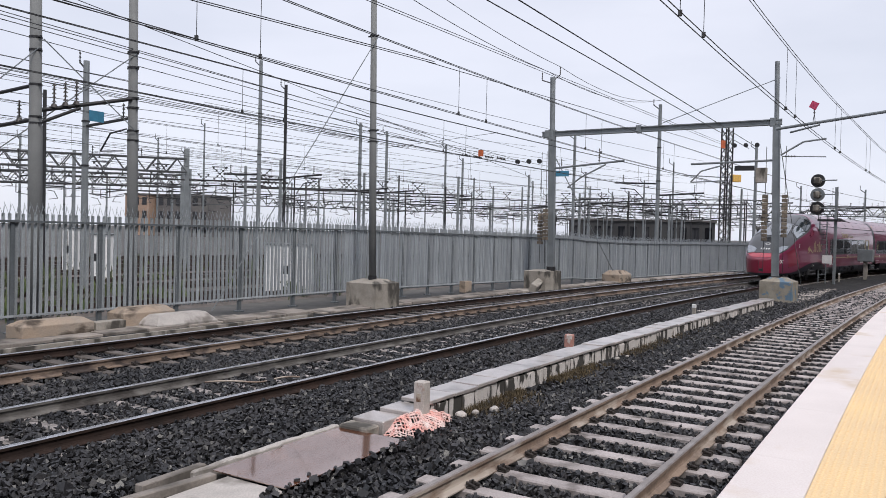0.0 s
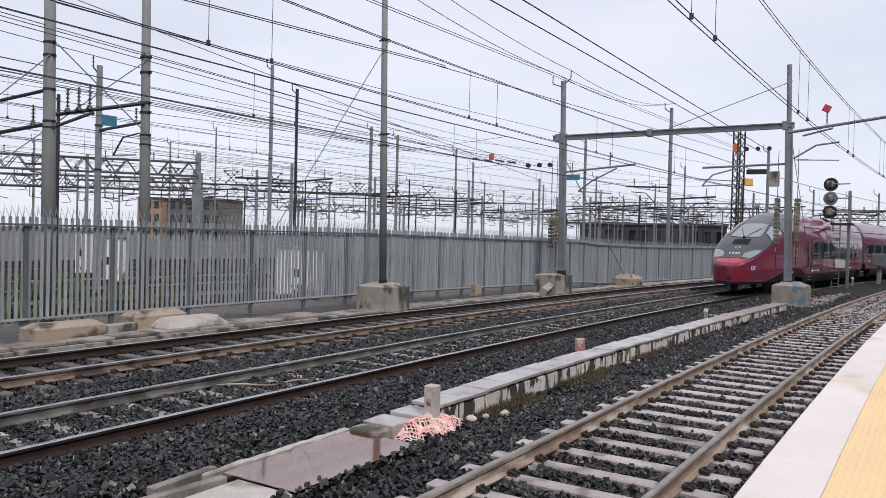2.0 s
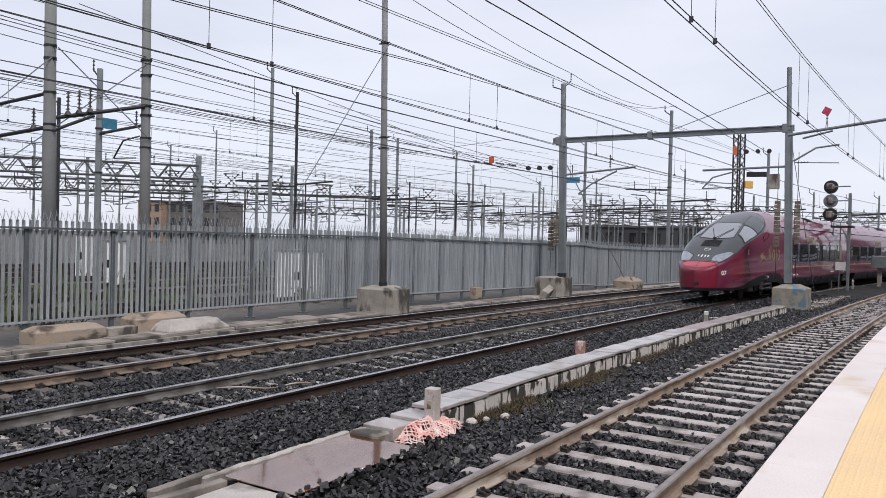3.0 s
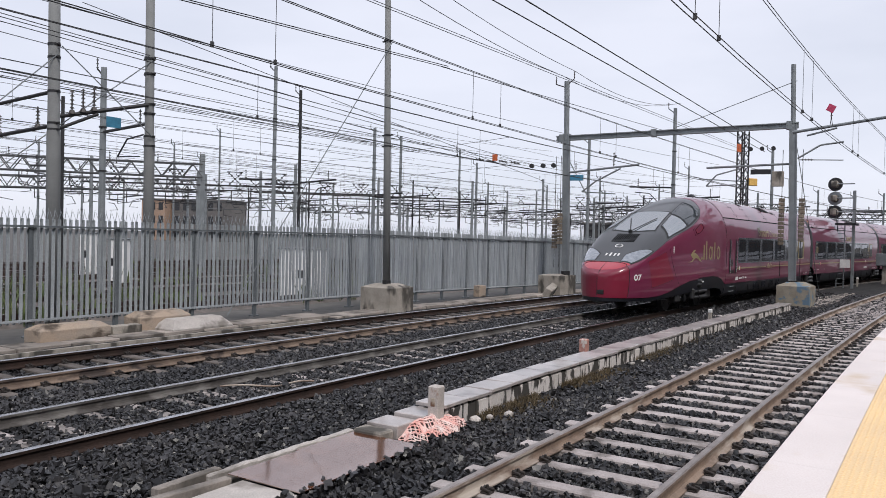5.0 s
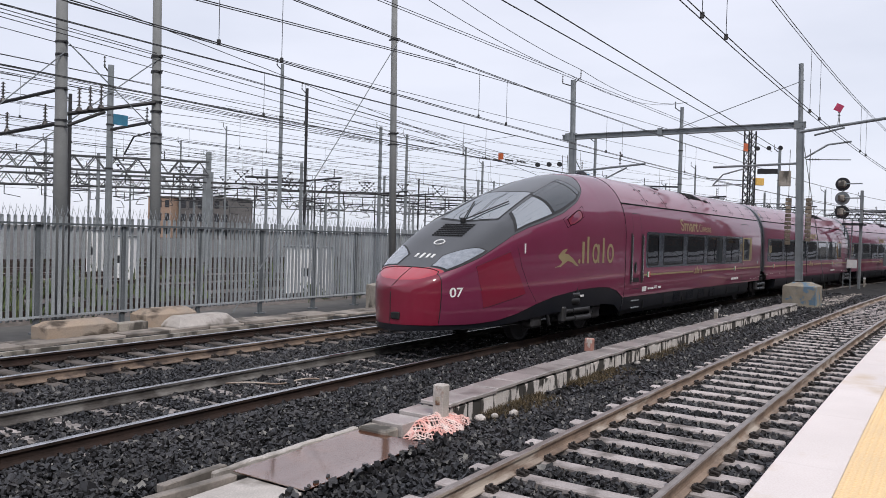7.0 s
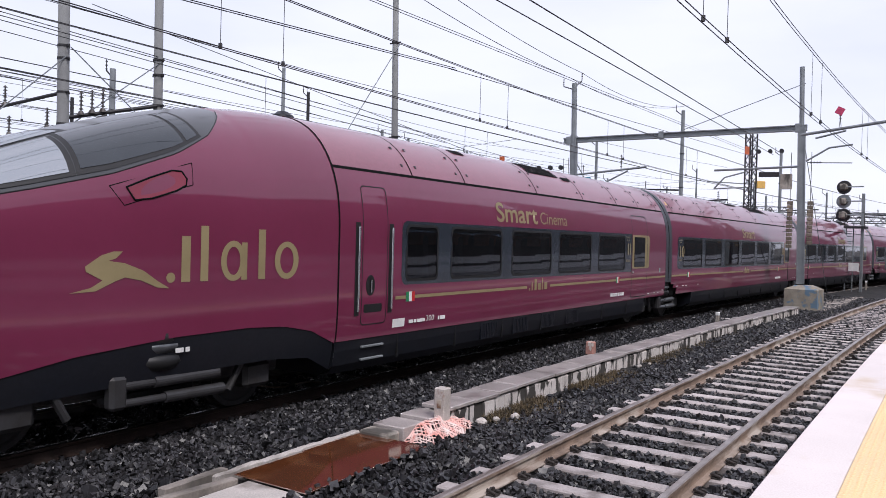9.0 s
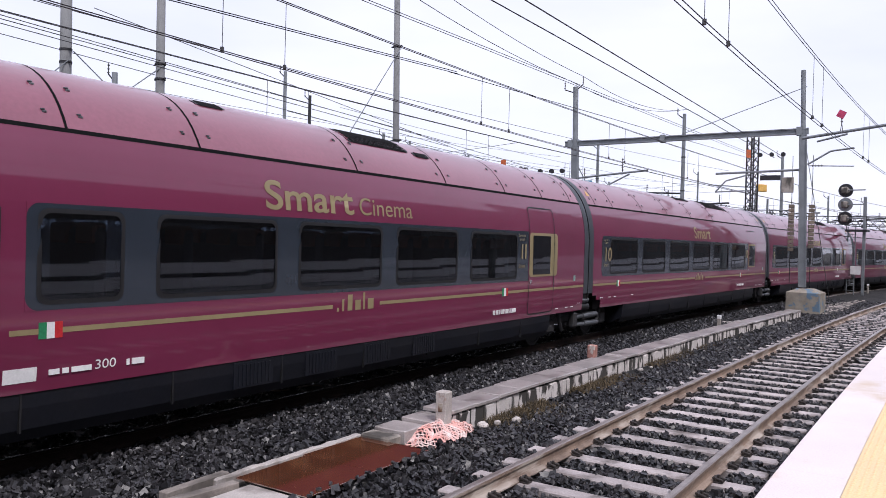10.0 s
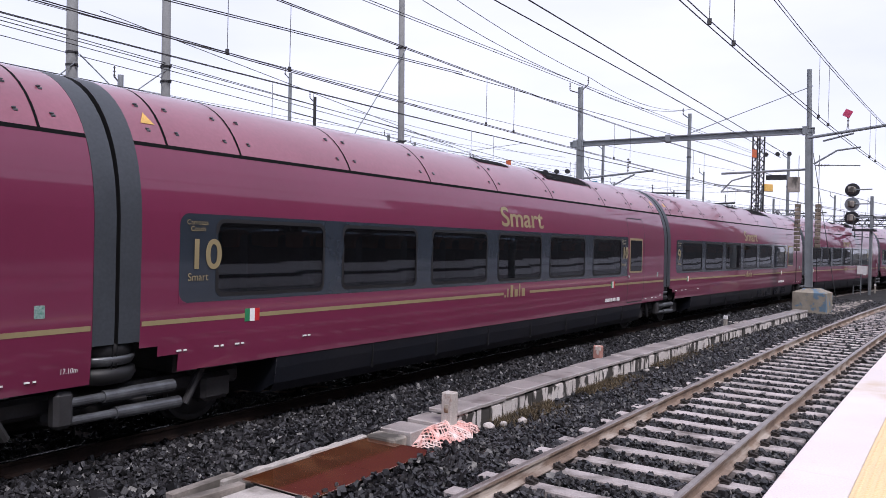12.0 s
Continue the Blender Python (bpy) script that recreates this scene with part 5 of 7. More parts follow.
def leading_car(wheels):
    car = thing("train_leading_car", "burgundy high-speed train nose with graphite hood and sloping windscreen", "train car", "coaches of the train")
    xs = steps(14.43, 21.5, 0.12) + [21.5 + 0.53 * math.sin(radians(a)) for a in range(8, 91, 6)] + [22.03]
    rows = []
    for x in xs:
        w, zs, zt = nose_shape(x)
        lo = float(np.interp(x, *RED_LOW))
        side = [nose_side(x, lo + (zs - lo) * j / 8) for j in range(9)]
        te = dark_edge(x) if x > 15.78 else math.pi / 2
        up = [nose_point(x, te * j / 14) for j in range(1, 15)]
        rows.append(side + up)
    grid_part("nose_shell", [r for r in rows if r[0].x < 21.51], PAINT, car, "glossy burgundy nose skin")
    grid_part("hatch_side", [r for r in rows if r[0].x > 21.49], PANELRED, car, "red side of the coupler hatch")
    rows = []
    for x in [v for v in xs if v > 15.78]:
        ye = edge_y(x)
        rows.append([nose_point(x, dark_edge(x))] + [nose_top(x, ye * (1 - j / 12)) for j in range(1, 13)])
    hood_x = 21.42
    grid_part("hood", [r for r in rows if r[0].x <= hood_x], GRAPHITE, car, "graphite grey hood and cab roof")
    grid_part("coupler_cover", [r for r in rows if r[0].x >= hood_x - 0.12], HATCHTOP_RED, car, "red coupler hatch on the nose tip, its top brightened for sky light")

    def line(name, pts, wid=0.014, mat=RUBBER, mirror=True):
        for sd in ((1, -1) if mirror else (1,)):
            bm = bmesh.new()
            for a, b in zip(pts[:-1], pts[1:]):
                add_tube(bm, (a.x, sd * a.y, a.z), (b.x, sd * b.y, b.z), wid, seg=5)
            part(name, bm, mat, car)
    sx = 21.50
    line("hatch_seam", [nose_side(sx, z) for z in np.linspace(0.58, nose_shape(sx)[1], 7)] + [nose_point(sx, t) for t in np.linspace(0.1, dark_edge(sx), 8)] + [nose_top(sx - 0.10 * (1 - y * y), y, 0.002) for y in np.linspace(edge_y(sx), 0, 10)], 0.010)
    line("hatch_seam", [nose_top(x, 0, 0.002) for x in np.linspace(sx - 0.1, 22.0, 10)] + [Vector((22.032, 0, z)) for z in (1.12, 0.95, 0.8, 0.6)], 0.008, mirror=False)
    ring_ = [(20.76, 1.64), (20.4, 1.75), (19.8, 1.93), (19.62, 1.6), (19.25, 1.07), (19.5, 1.01), (20.1, 0.90), (20.53, 0.83), (20.62, 1.2), (20.76, 1.64)]
    line("panel_seam", [nose_side(x, z, 0.001) for x, z in ring_], 0.005)
    rows = []
    for i in range(9):
        u = i / 8
        ax, az_, bx, bz = 20.76 - 0.96 * u, 1.64 + 0.29 * u, 20.53 - 1.28 * u, 0.83 + 0.24 * u
        rows.append([nose_side(ax + (bx - ax) * j / 8, az_ + (bz - az_) * j / 8, 0.004) for j in range(9)])
    grid_part("side_panel", rows, PANELRED, car, "fresher red service panel", flip=True)
    part("handle_mark", box(19.30, 19.33, nose_side(19.3, 1.95).y - 0.01, nose_side(19.3, 1.95).y + 0.012, 1.90, 2.10), WHITE, car, "small white upright mark")
    line("panel_seam", [nose_side(x, z, 0.001) for x, z in ((19.66, 2.24), (19.55, 2.0), (19.40, 1.6), (19.15, 1.2), (18.85, 0.88))], 0.005)
    line("hood_seam", [nose_point(x, dark_edge(x), 0.002) for x in np.linspace(15.84, 21.4, 56)], 0.007)
    part("coupler_opening", box(21.93, 22.035, 0.0, 0.20, 0.64, 0.78, 0.02), RUBBER, car, "small dark opening in the hatch")

    def patch(name, x0, x1, y0, y1, mat, label, lift=0.008, n=14, m=8):
        """Glass laid on the upper skin; x0, x1 by v from the ridge outwards; y0, y1 by x."""
        rr = []
        for i in range(n + 1):
            r = []
            for j in range(m + 1):
                v = j / m
                x = x0(v) + (x1(v) - x0(v)) * i / n
                r.append(nose_top(x, y1(x) + (y0(x) - y1(x)) * v, lift))
            rr.append(r)
        return grid_part(name, rr, mat, car, label, True, True)
    pillar = lambda x: 0.60 + 0.07 * (x - 17.9)
    patch("windscreen_border", lambda v: 17.80, lambda v: 19.66 - 0.16 * v * v, lambda x: pillar(x) + 0.03, lambda x: 0.0, RUBBER, "black seal round the windscreen", 0.004)
    patch("windscreen", lambda v: 17.88, lambda v: 19.60 - 0.16 * v * v, lambda x: pillar(x), lambda x: 0.0, SCREEN, "sloping cab windscreen", 0.010)
    patch("side_window_border", lambda v: 18.02 + 0.05 * v, lambda v: 19.15 + 0.40 * v, lambda x: edge_y(x) - 0.02, lambda x: pillar(x) + 0.09, RUBBER, "", 0.004)
    patch("side_window", lambda v: 18.08 + 0.05 * v, lambda v: 19.05 + 0.40 * v, lambda x: edge_y(x) - 0.04, lambda x: pillar(x) + 0.12, SCREEN, "cab side window", 0.010)
    patch("side_window_border", lambda v: 16.52 - 0.06 * v, lambda v: 18.00 + 0.06 * v, lambda x: edge_y(x) - 0.02, lambda x: pillar(x) + 0.03, RUBBER, "", 0.004)
    patch("side_window", lambda v: 16.80 - 0.06 * v, lambda v: 17.95 + 0.06 * v, lambda x: edge_y(x) - 0.05, lambda x: pillar(x) + 0.06, CABGLASS, "dark rear cab window", 0.008)
    patch("side_window", lambda v: 16.57 - 0.06 * v, lambda v: 16.75 - 0.06 * v, lambda x: edge_y(x) - 0.05, lambda x: pillar(x) + 0.06, CABGLASS, "narrow rear cab pane", 0.008)
    patch("headlamp_border", lambda v: 20.95 - 0.55 * v, lambda v: 21.36, lambda x: edge_y(x) - 0.01, lambda x: 0.40, RUBBER, "", 0.003)
    patch("headlamp", lambda v: 20.98 - 0.52 * v, lambda v: 21.33, lambda x: edge_y(x) - 0.03, lambda x: 0.43, LAMPGLASS, "clear headlamp cover", 0.009)
    bm = bmesh.new()
    for i in range(7):
        for j in range(11):
            p = nose_top(19.80 + i * 0.075, -0.35 + j * 0.07, 0.004)
            add_box(bm, p.x - 0.028, p.x + 0.028, p.y - 0.026, p.y + 0.026, p.z - 0.02, p.z + 0.008)
    part("hood_grille", bm, RUBBER, car, "square-holed black grille")
    bm = bmesh.new()
    a, b = nose_top(19.70, 0, 0.05), nose_top(18.6, 0.45, 0.04)
    for sd in (1, -1):
        add_tube(bm, a, (b.x, sd * b.y, b.z), 0.014, seg=6)
    add_tube(bm, (a.x, 0, a.z - 0.05), (a.x, 0, a.z + 0.05), 0.06, seg=10)
    part("wiper", bm, RUBBER, car, "black windscreen wiper")
    # emblem shapes on the hood
    bm = bmesh.new()
    for k in range(12):
        t0, t1 = 2 * math.pi * k / 12, 2 * math.pi * (k + 1) / 12
        add_tube(bm, nose_top(20.52 + 0.085 * math.cos(t0), 0.12 * math.sin(t0), 0.008), nose_top(20.52 + 0.085 * math.cos(t1), 0.12 * math.sin(t1), 0.008), 0.014, seg=5)
    for dy, ln in ((-0.20, 0.07), (-0.06, 0.10), (0.08, 0.08), (0.20, 0.07)):
        v = nose_top(21.0, dy, 0.006)
        add_box(bm, v.x - ln, v.x + ln, dy - 0.025, dy + 0.025, v.z - 0.045, v.z + 0.045, 0, Matrix.Translation(v) @ Matrix.Rotation(0.50, 4, 'Y') @ Matrix.Diagonal((1, 1, 0.12, 1)) @ Matrix.Translation(-v))
    part("hood_emblem", bm, WHITE, car, "pale emblem of plain shapes")
    side_y = lambda x, z: nose_side(x, z).y
    writing("unit_number", "07", 21.36, 1.07, 0.25, WHITE, car, width=0.28, bold=0.004, surface=side_y)
    # big gold mark on the flank: a leaping tapered shape, a dot and plain upright blocks
    def on_side(name, outline, mat=GOLD, label="", lift=0.006):
        vs = [tuple(nose_side(x, z, lift)) for x, z in outline]
        return part(name, mesh_of(name, vs, [tuple(range(len(vs)))], mat), None, car, label)
    hare = [(18.19, 1.59), (17.97, 1.64), (17.85, 1.71), (18.02, 1.80), (18.03, 1.85), (17.87, 1.96), (17.74, 2.0), (17.64, 2.0), (17.71, 1.93), (17.79, 1.905),
            (17.61, 1.88), (17.40, 1.80), (17.24, 1.69), (17.09, 1.605), (17.24, 1.62), (17.43, 1.70), (17.61, 1.735), (17.71, 1.70), (17.92, 1.605)]
    on_side("flank_mark", hare, GOLD, "gold leaping mark of plain shape")
    def disc(cx, cz, r, r2=0.0):
        return [(cx + r * math.cos(a), cz + (r2 or r) * math.sin(a)) for a in np.linspace(0, 2 * math.pi, 20)[:-1]]
    on_side("flank_mark", disc(17.08, 1.72, 0.055))
    for x, w, z0, z1 in ((16.95, 0.115, 1.67, 2.17), (16.70, 0.105, 1.67, 2.29), (16.12, 0.085, 1.67, 2.11), (15.86, 0.11, 1.67, 2.27)):
        on_side("flank_mark", [(x, z0), (x, z1), (x - w, z1), (x - w, z0)])
    for cx, r in ((16.24, 0.18), (15.39, 0.205)):
        vs, fs = [], []
        for a in np.linspace(0, 2 * math.pi, 33)[:-1]:
            for k in (1.0, 0.56):
                vs.append(tuple(nose_side(cx + r * k * math.cos(a), 1.895 + 0.235 * (k if k == 1 else 0.70) * math.sin(a), 0.006)))
        fs = [(2 * i, 2 * ((i + 1) % 32), 2 * ((i + 1) % 32) + 1, 2 * i + 1) for i in range(32)]
        part("flank_mark", mesh_of("flank_mark", vs, fs, GOLD), None, car)
    # side hatch
    rec = [(17.58, 2.66), (17.50, 2.53), (17.30, 2.56), (17.00, 2.66), (16.87, 2.73), (16.85, 2.80), (16.90, 2.88), (17.02, 2.88), (17.30, 2.78)]
    rim = [(17.76, 2.66), (17.62, 2.47), (16.78, 2.74), (16.74, 2.99)]
    line("hatch_outline", [nose_side(x, z, 0.003) for x, z in rim + rim[:1]], 0.005, SEAM)
    on_side("cab_hatch", rec, PANELRED, "recessed oval hatch", 0.005)
    line("hatch_outline", [nose_side(x, z, 0.005) for x, z in rec + rec[:1]], 0.010, SEAM)
    # valance over the leading bogie
    rows = []
    for x in steps(14.45, 20.2, 0.15):
        lo = float(np.interp(x, *RED_LOW))
        bot = float(np.interp(x, [14.4, 14.9, 15.6, 17.0, 18.6, 19.6, 20.3], [0.36, 0.60, 0.66, 0.64, 0.56, 0.48, 0.44]))
        rows.append([nose_side(x, bot + (lo - bot) * j / 4, -0.012) for j in range(5)])
    grid_part("valance", rows, SKIRT, car, "black valance arched over the bogie")
    rows = [[Vector((x, nose_w(x) * k * 0.95, 0.44 - 0.06 * (1 - k))) for k in (1, 0.6, 0.2, 0)] for x in xs if x > 19.3]
    grid_part("nose_underside", rows, UNDER, car, "", flip=True)
    rows = [[nose_side(x, z, -0.02) for z in (0.44, 0.50, 0.57)] for x in xs if x > 20.0]
    grid_part("spoiler", rows, SKIRT, car, "black lower lip of the nose")
    bars("small_print", 17.0, 0.90, (0.10, 0.05), 0.05, WHITE, car)
    # passenger part of the leading car
    glazed_side(car, 0.30, 14.40, [0.76, 0.95], [(3.62, 5.30), (5.78, 7.45), (7.86, 9.52), (9.95, 11.61), (12.04, 12.86)], (3.11, 12.99))
    shell("cab_seam", 14.395, 14.430, SIDE_Z + ROOF_Z, SEAM, car, "black seam behind the cab", lift=0.002)
    roof(car, 0.30, 14.40, (0.75, 2.20, 3.80, 5.87, 8.20, 10.96, 12.52), "burgundy roof with panel seams, paled for the sky's sheen")
    bm = bmesh.new()
    for v, f in (lathe([(0.20, 3.93), (0.16, 4.0), (0.07, 4.06), (0.02, 4.07)], 12),):
        bv = [bm.verts.new((p[0] + 14.1, p[1] + 0.0, p[2])) for p in v]
        for q in f:
            bm.faces.new([bv[i] for i in q])
    part("roof_aerial", bm, SKIRT, car, "small dark roof aerial dome")
    end_rings(car, False)
    end_door(car, "11")
    side_line(car, 8.88, 13.12), side_line(car, 0.32, 7.85)
    logo_small(car, 8.79)
    flag_decal(car, 12.86)
    writing("class_name", "Smart", 10.13, 2.57, 0.50, GOLD, car, width=1.65, bold=0.008)
    writing("class_name", "Cinema", 8.36, 2.57, 0.35, GOLD, car, width=1.27)
    ring("door_seam", rounded(13.34, 13.92, 0.95, 2.95, 0.07), rounded(13.355, 13.905, 0.965, 2.935, 0.06), 0.003, RUBBER, car, "thin outline of the service door")
    for x in (14.02, 13.26):
        bm = bmesh.new()
        add_box(bm, x - 0.05, x + 0.05, body_y(1.7) + 0.001, body_y(1.7) + 0.004, 1.10, 2.42, 0.001)
        part("grab_recess", bm, RUBBER, car, "black recess behind the grab rail")
        bm = bmesh.new()
        y = body_y(1.7) + 0.035
        add_tube(bm, (x, y, 1.16), (x, y, 2.36), 0.017, seg=8)
        for z in (1.18, 2.34):
            add_tube(bm, (x, y, z), (x, y - 0.05, z), 0.015, seg=6)
        part("grab_rail", bm, CHROME, car, "bright vertical grab rail")
    plate("door_handle_recess", disc(13.72, 1.52, 0.10, 0.15), 0.004, RUBBER, car, "round black handle recess")
    part("door_handle", tube((13.72, body_y(1.5) + 0.02, 1.42), (13.72, body_y(1.5) + 0.02, 1.60), 0.014, seg=6), CHROME, car)
    plate("step_recess", rounded(13.45, 13.86, 1.13, 1.25, 0.03), 0.004, RUBBER, car, "black foot recess")
    writing("speed_limit", "300", 12.30, 0.90, 0.13, WHITE, car, width=0.22)
    plate("sticker", rounded(12.86, 13.16, 0.86, 0.99, 0.005), 0.004, WHITE, car, "white data panel")
    bars("small_print", 12.75, 0.90, (0.10, 0.06, 0.2), 0.05, WHITE, car)
    bars("small_print", 11.95, 0.90, (0.03, 0.14), 0.06, WHITE, car)
    roof_vent(car, 6.50, 8.00, 3.66, 3.89)
    roof_vent(car, 5.95, 6.40, 3.62, 3.69)
    roof_vent(car, 10.15, 10.60, 3.79, 3.86)
    skirt(car, 1.95, 14.40, (9.9, 8.7, 7.5, 6.3))
    for z in (0.62, 0.44):
        part("step", box(13.35, 13.85, 1.40, 1.45, z, z + 0.035, 0.008), STEEL, car, "grey foot step")
    part("underframe", box(0.9, 19.3, -1.15, 1.15, 0.70, 0.98), UNDER, car)
    part("cab_bulkhead", box(14.2, 14.38, -1.3, 1.3, 0.6, 3.0), UNDER, car)
    bogie(car, 0.0, wheels)
    bogie(car, 17.1, wheels)
    return car


# where the leading car's rear joint stands along the track, every half second
STAND = [51.92, 50.2, 48.38, 46.46, 44.43, 42.26, 39.98, 37.62, 35.22, 32.78, 30.34, 27.88, 25.37, 22.83, 20.21, 17.5, 14.74, 11.97, 9.16, 6.31, 3.41, 0.44, -2.54, -5.59, -8.7]
TRAIN = []


def car_pose(s):
    """The pose of a car whose rear joint is at s and whose front joint is one car's length nearer."""
    a, b = at(s, 0, MAIN_Z), at(s - CAR, 0, MAIN_Z)
    d = b - a
    return Matrix.Translation(a) @ Matrix.Rotation(math.atan2(d.y, d.x), 4, 'Z')


def build_train():
    make_seat()
    wheels = []
    TRAIN.append((leading_car(wheels), 0, wheels))
    for i in range(1, 6):
        wheels = []
        TRAIN.append((coach(i, wheels), i, wheels))


def motions():
    def place(t):
        return float(np.interp(t, [0.5 * k for k in range(25)], STAND))
    for car, i, wheels in TRAIN:
        walk(car, [(0.5 * k, car_pose(s + CAR * i)) for k, s in enumerate(STAND)])
        if i > 3:
            continue
        for w in wheels:
            p = w.matrix_basis.translation.copy()
            walk(w, [(0.1 * k, Matrix.Translation(p) @ Matrix.Rotation((STAND[0] - place(0.1 * k)) / 0.46, 4, 'Y')) for k in range(121)])


# ---------------------------------------------------------------- overhead line masts
def insulator(bm, a, b, n=5, r=0.06):
    a, b = Vector(a), Vector(b)
    add_tube(bm, a, b, 0.018, seg=6)
    for k in range(n):
        p = a.lerp(b, (k + 0.6) / (n + 0.2))
        q = a.lerp(b, (k + 0.95) / (n + 0.2))
        add_tube(bm, p, q, r, r * 0.5, seg=8)


def spun_pole(parent, x, y, z0, z1, r0, r1, step_z=None, lean=(0, 0), mat=POLE):
    """A tapered concrete pole, thicker below the step."""
    pts = [(r0, z0), (r0 * 0.97, step_z or (z0 + z1) / 2), (r1 * 1.15, (step_z or (z0 + z1) / 2) + 0.12), (r1, z1)]
    v, f = lathe(pts, 14)
    me = mesh_of("pole", [(p[0] + lean[0] * (p[2] - z0), p[1] + lean[1] * (p[2] - z0), p[2]) for p in v], f, mat, True)
    ob = part("pole", me, None, parent)
    return ob


def clamp_ring(parent, r, z, w=0.05, lug=0.10, dx=0.0):
    bm = bmesh.new()
    dy = 0.0155 * z if dx == 0 else 0.012 * z
    add_tube(bm, (dx, dy, z - w / 2), (dx, dy, z + w / 2), r + 0.014, seg=14)
    add_box(bm, dx - 0.02, dx + 0.02, dy - r - lug, dy + r + lug, z - 0.02, z + 0.02)
    return part("clamp", bm, DARKSTEEL, parent)


def arm(parent, x0, z0, y0, y1, z1, insul=(), r=0.045):
    """A horizontal steel bracket along y with standing insulators."""
    bm = bmesh.new()
    add_tube(bm, (x0, y0, z0), (x0, y1, z1), r, seg=8)
    part("bracket_arm", bm, DARKSTEEL, parent)
    for u in insul:
        bm = bmesh.new()
        p = Vector((x0, y0 + (y1 - y0) * u, z0 + (z1 - z0) * u))
        add_tube(bm, p, p + Vector((0, 0, 0.1)), 0.09, 0.05, seg=8)
        insulator(bm, p + Vector((0, 0, 0.08)), p + Vector((0, 0, 0.52)))
        part("insulator", bm, INSUL, parent)


def near_masts():
    # two stout poles behind the fence, with a bracket between them
    t = thing("catenary_mast", "stout grey spun-concrete pole with steel clamps behind the fence", "mast", "masts", m=stand(-3.05, -9.03, -0.4))
    spun_pole(t, 0, 0, 0, 11.0, 0.158, 0.118, 4.75, lean=(0, 0.0155))
    for z in (6.55, 6.85, 5.75, 5.0, 4.85):
        clamp_ring(t, 0.130, z)
    arm(t, 0.0, 5.75, 0.1, 4.5, 5.55, (0.6, 0.9))
    arm(t, 0.0, 4.95, 0.1, 4.5, 4.75, (0.15, 0.55), 0.05)
    t = thing("catenary_mast", "grey spun-concrete pole with a bracket and blue plate", "mast", "masts", m=stand(-0.52, -9.03, -0.4))
    spun_pole(t, 0, 0, 0, 11.5, 0.140, 0.105, 4.95, lean=(0, 0.0155))
    for z in (7.05, 6.65, 5.6, 5.85, 5.0, 4.75):
        clamp_ring(t, 0.128, z)
    bm = bmesh.new()
    add_tube(bm, (-0.1, 0, 5.82), (-2.0, 0.9, 5.30), 0.05, seg=8)
    add_tube(bm, (-1.2, 0.5, 5.45), (-2.2, 0.9, 4.9), 0.04, seg=8)
    part("bracket_arm", bm, DARKSTEEL, t)
    for u in (0.62, 0.74, 0.86):
        bm = bmesh.new()
        p = Vector((-0.1 - 1.9 * u, 0.9 * u, 5.84 - 0.52 * u))
        add_tube(bm, p, p + Vector((0, 0, 0.1)), 0.10, 0.05, seg=8)
        insulator(bm, p + Vector((0, 0, 0.08)), p + Vector((0, 0, 0.60)))
        part("insulator", bm, INSUL, t)
    bm = box(-1.02, -0.62, 0.40, 0.43, 5.15, 5.42)
    part("sign_plate", bm, CYAN, t, "blue sign plate hung under the bracket")
    # the pole on the square foundation
    t = thing("catenary_mast", "slim grey steel pole on a concrete foundation", "mast", "masts", m=stand(6.25, -6.47, 0.55))
    spun_pole(t, 0, 0, 0, 10.5, 0.118, 0.09, 4.6, lean=(-0.012, 0.012))
    part("base_collar", tube((0, 0, -0.05), (0, 0, 0.16), 0.135, 0.135, 12), DARKSTEEL, t, "black base collar")
    for z in (4.45, 4.8, 7.8):
        clamp_ring(t, 0.11, z, dx=-0.012 * z)
    # portal over the two far tracks
    t = thing("catenary_portal", "grey steel portal spanning two tracks with brackets and insulators", "portal", "masts")
    a, b = at(18.2, -6.4), at(19.7, 2.95)
    for p, top, nm in ((a, 9.25, "portal_post"), (b, 9.25, "portal_post")):
        bm = bmesh.new()
        for dx in (-0.12, 0.12):
            add_box(bm, dx - 0.02, dx + 0.02, -0.13, 0.13, 0.5, 6.9)
        add_box(bm, -0.11, 0.11, -0.10, 0.10, 0.5, 6.9)
        add_tube(bm, (0, 0, 6.6), (0, 0, top), 0.12 if p is a else 0.09, seg=12)
        ob = part(nm, bm, STEEL, t, "built-up steel post")
        shift, lean = (0.25, -0.0184) if p is a else (0.06, -0.0216)
        ob.matrix_basis = Matrix.Translation((p.x, p.y, 0)) @ Matrix.Rotation(math.atan2((b - a).y, (b - a).x), 4, 'Z') @ Matrix.Translation((shift, 0, 0)) @ Matrix.Rotation(lean, 4, 'Y')
        bm = bmesh.new()
        add_tube(bm, (0, 0, 0.55), (0, 0, 0.75), 0.2, seg=10)
        ob2 = part("base_plate", bm, DARKSTEEL, ob)
    d = (b - a)
    L = d.length
    m = Matrix.Translation((a.x, a.y, 0)) @ Matrix.Rotation(math.atan2(d.y, d.x), 4, 'Z')
    bm = bmesh.new()
    add_box(bm, -0.35, L + 0.35, -0.10, 0.10, 6.74, 6.78)
    add_box(bm, -0.35, L + 0.35, -0.10, 0.10, 6.93, 6.97)
    add_box(bm, -0.35, L + 0.35, -0.03, 0.03, 6.77, 6.94)
    for x in (-0.2, L * 0.42, L - 0.1):
        add_box(bm, x, x + 0.2, -0.14, 0.14, 6.70, 7.02)
    beam = part("portal_beam", bm, STEEL, t, "long horizontal steel beam")
    beam.matrix_basis = m @ Matrix.Translation((0.12, 0, -0.15)) @ Matrix.Rotation(-0.0165, 4, 'Y') @ Matrix.Diagonal((0.975, 1, 1, 1))
    # short insulators and bracket under the beam at the fence side post
    bm = bmesh.new()
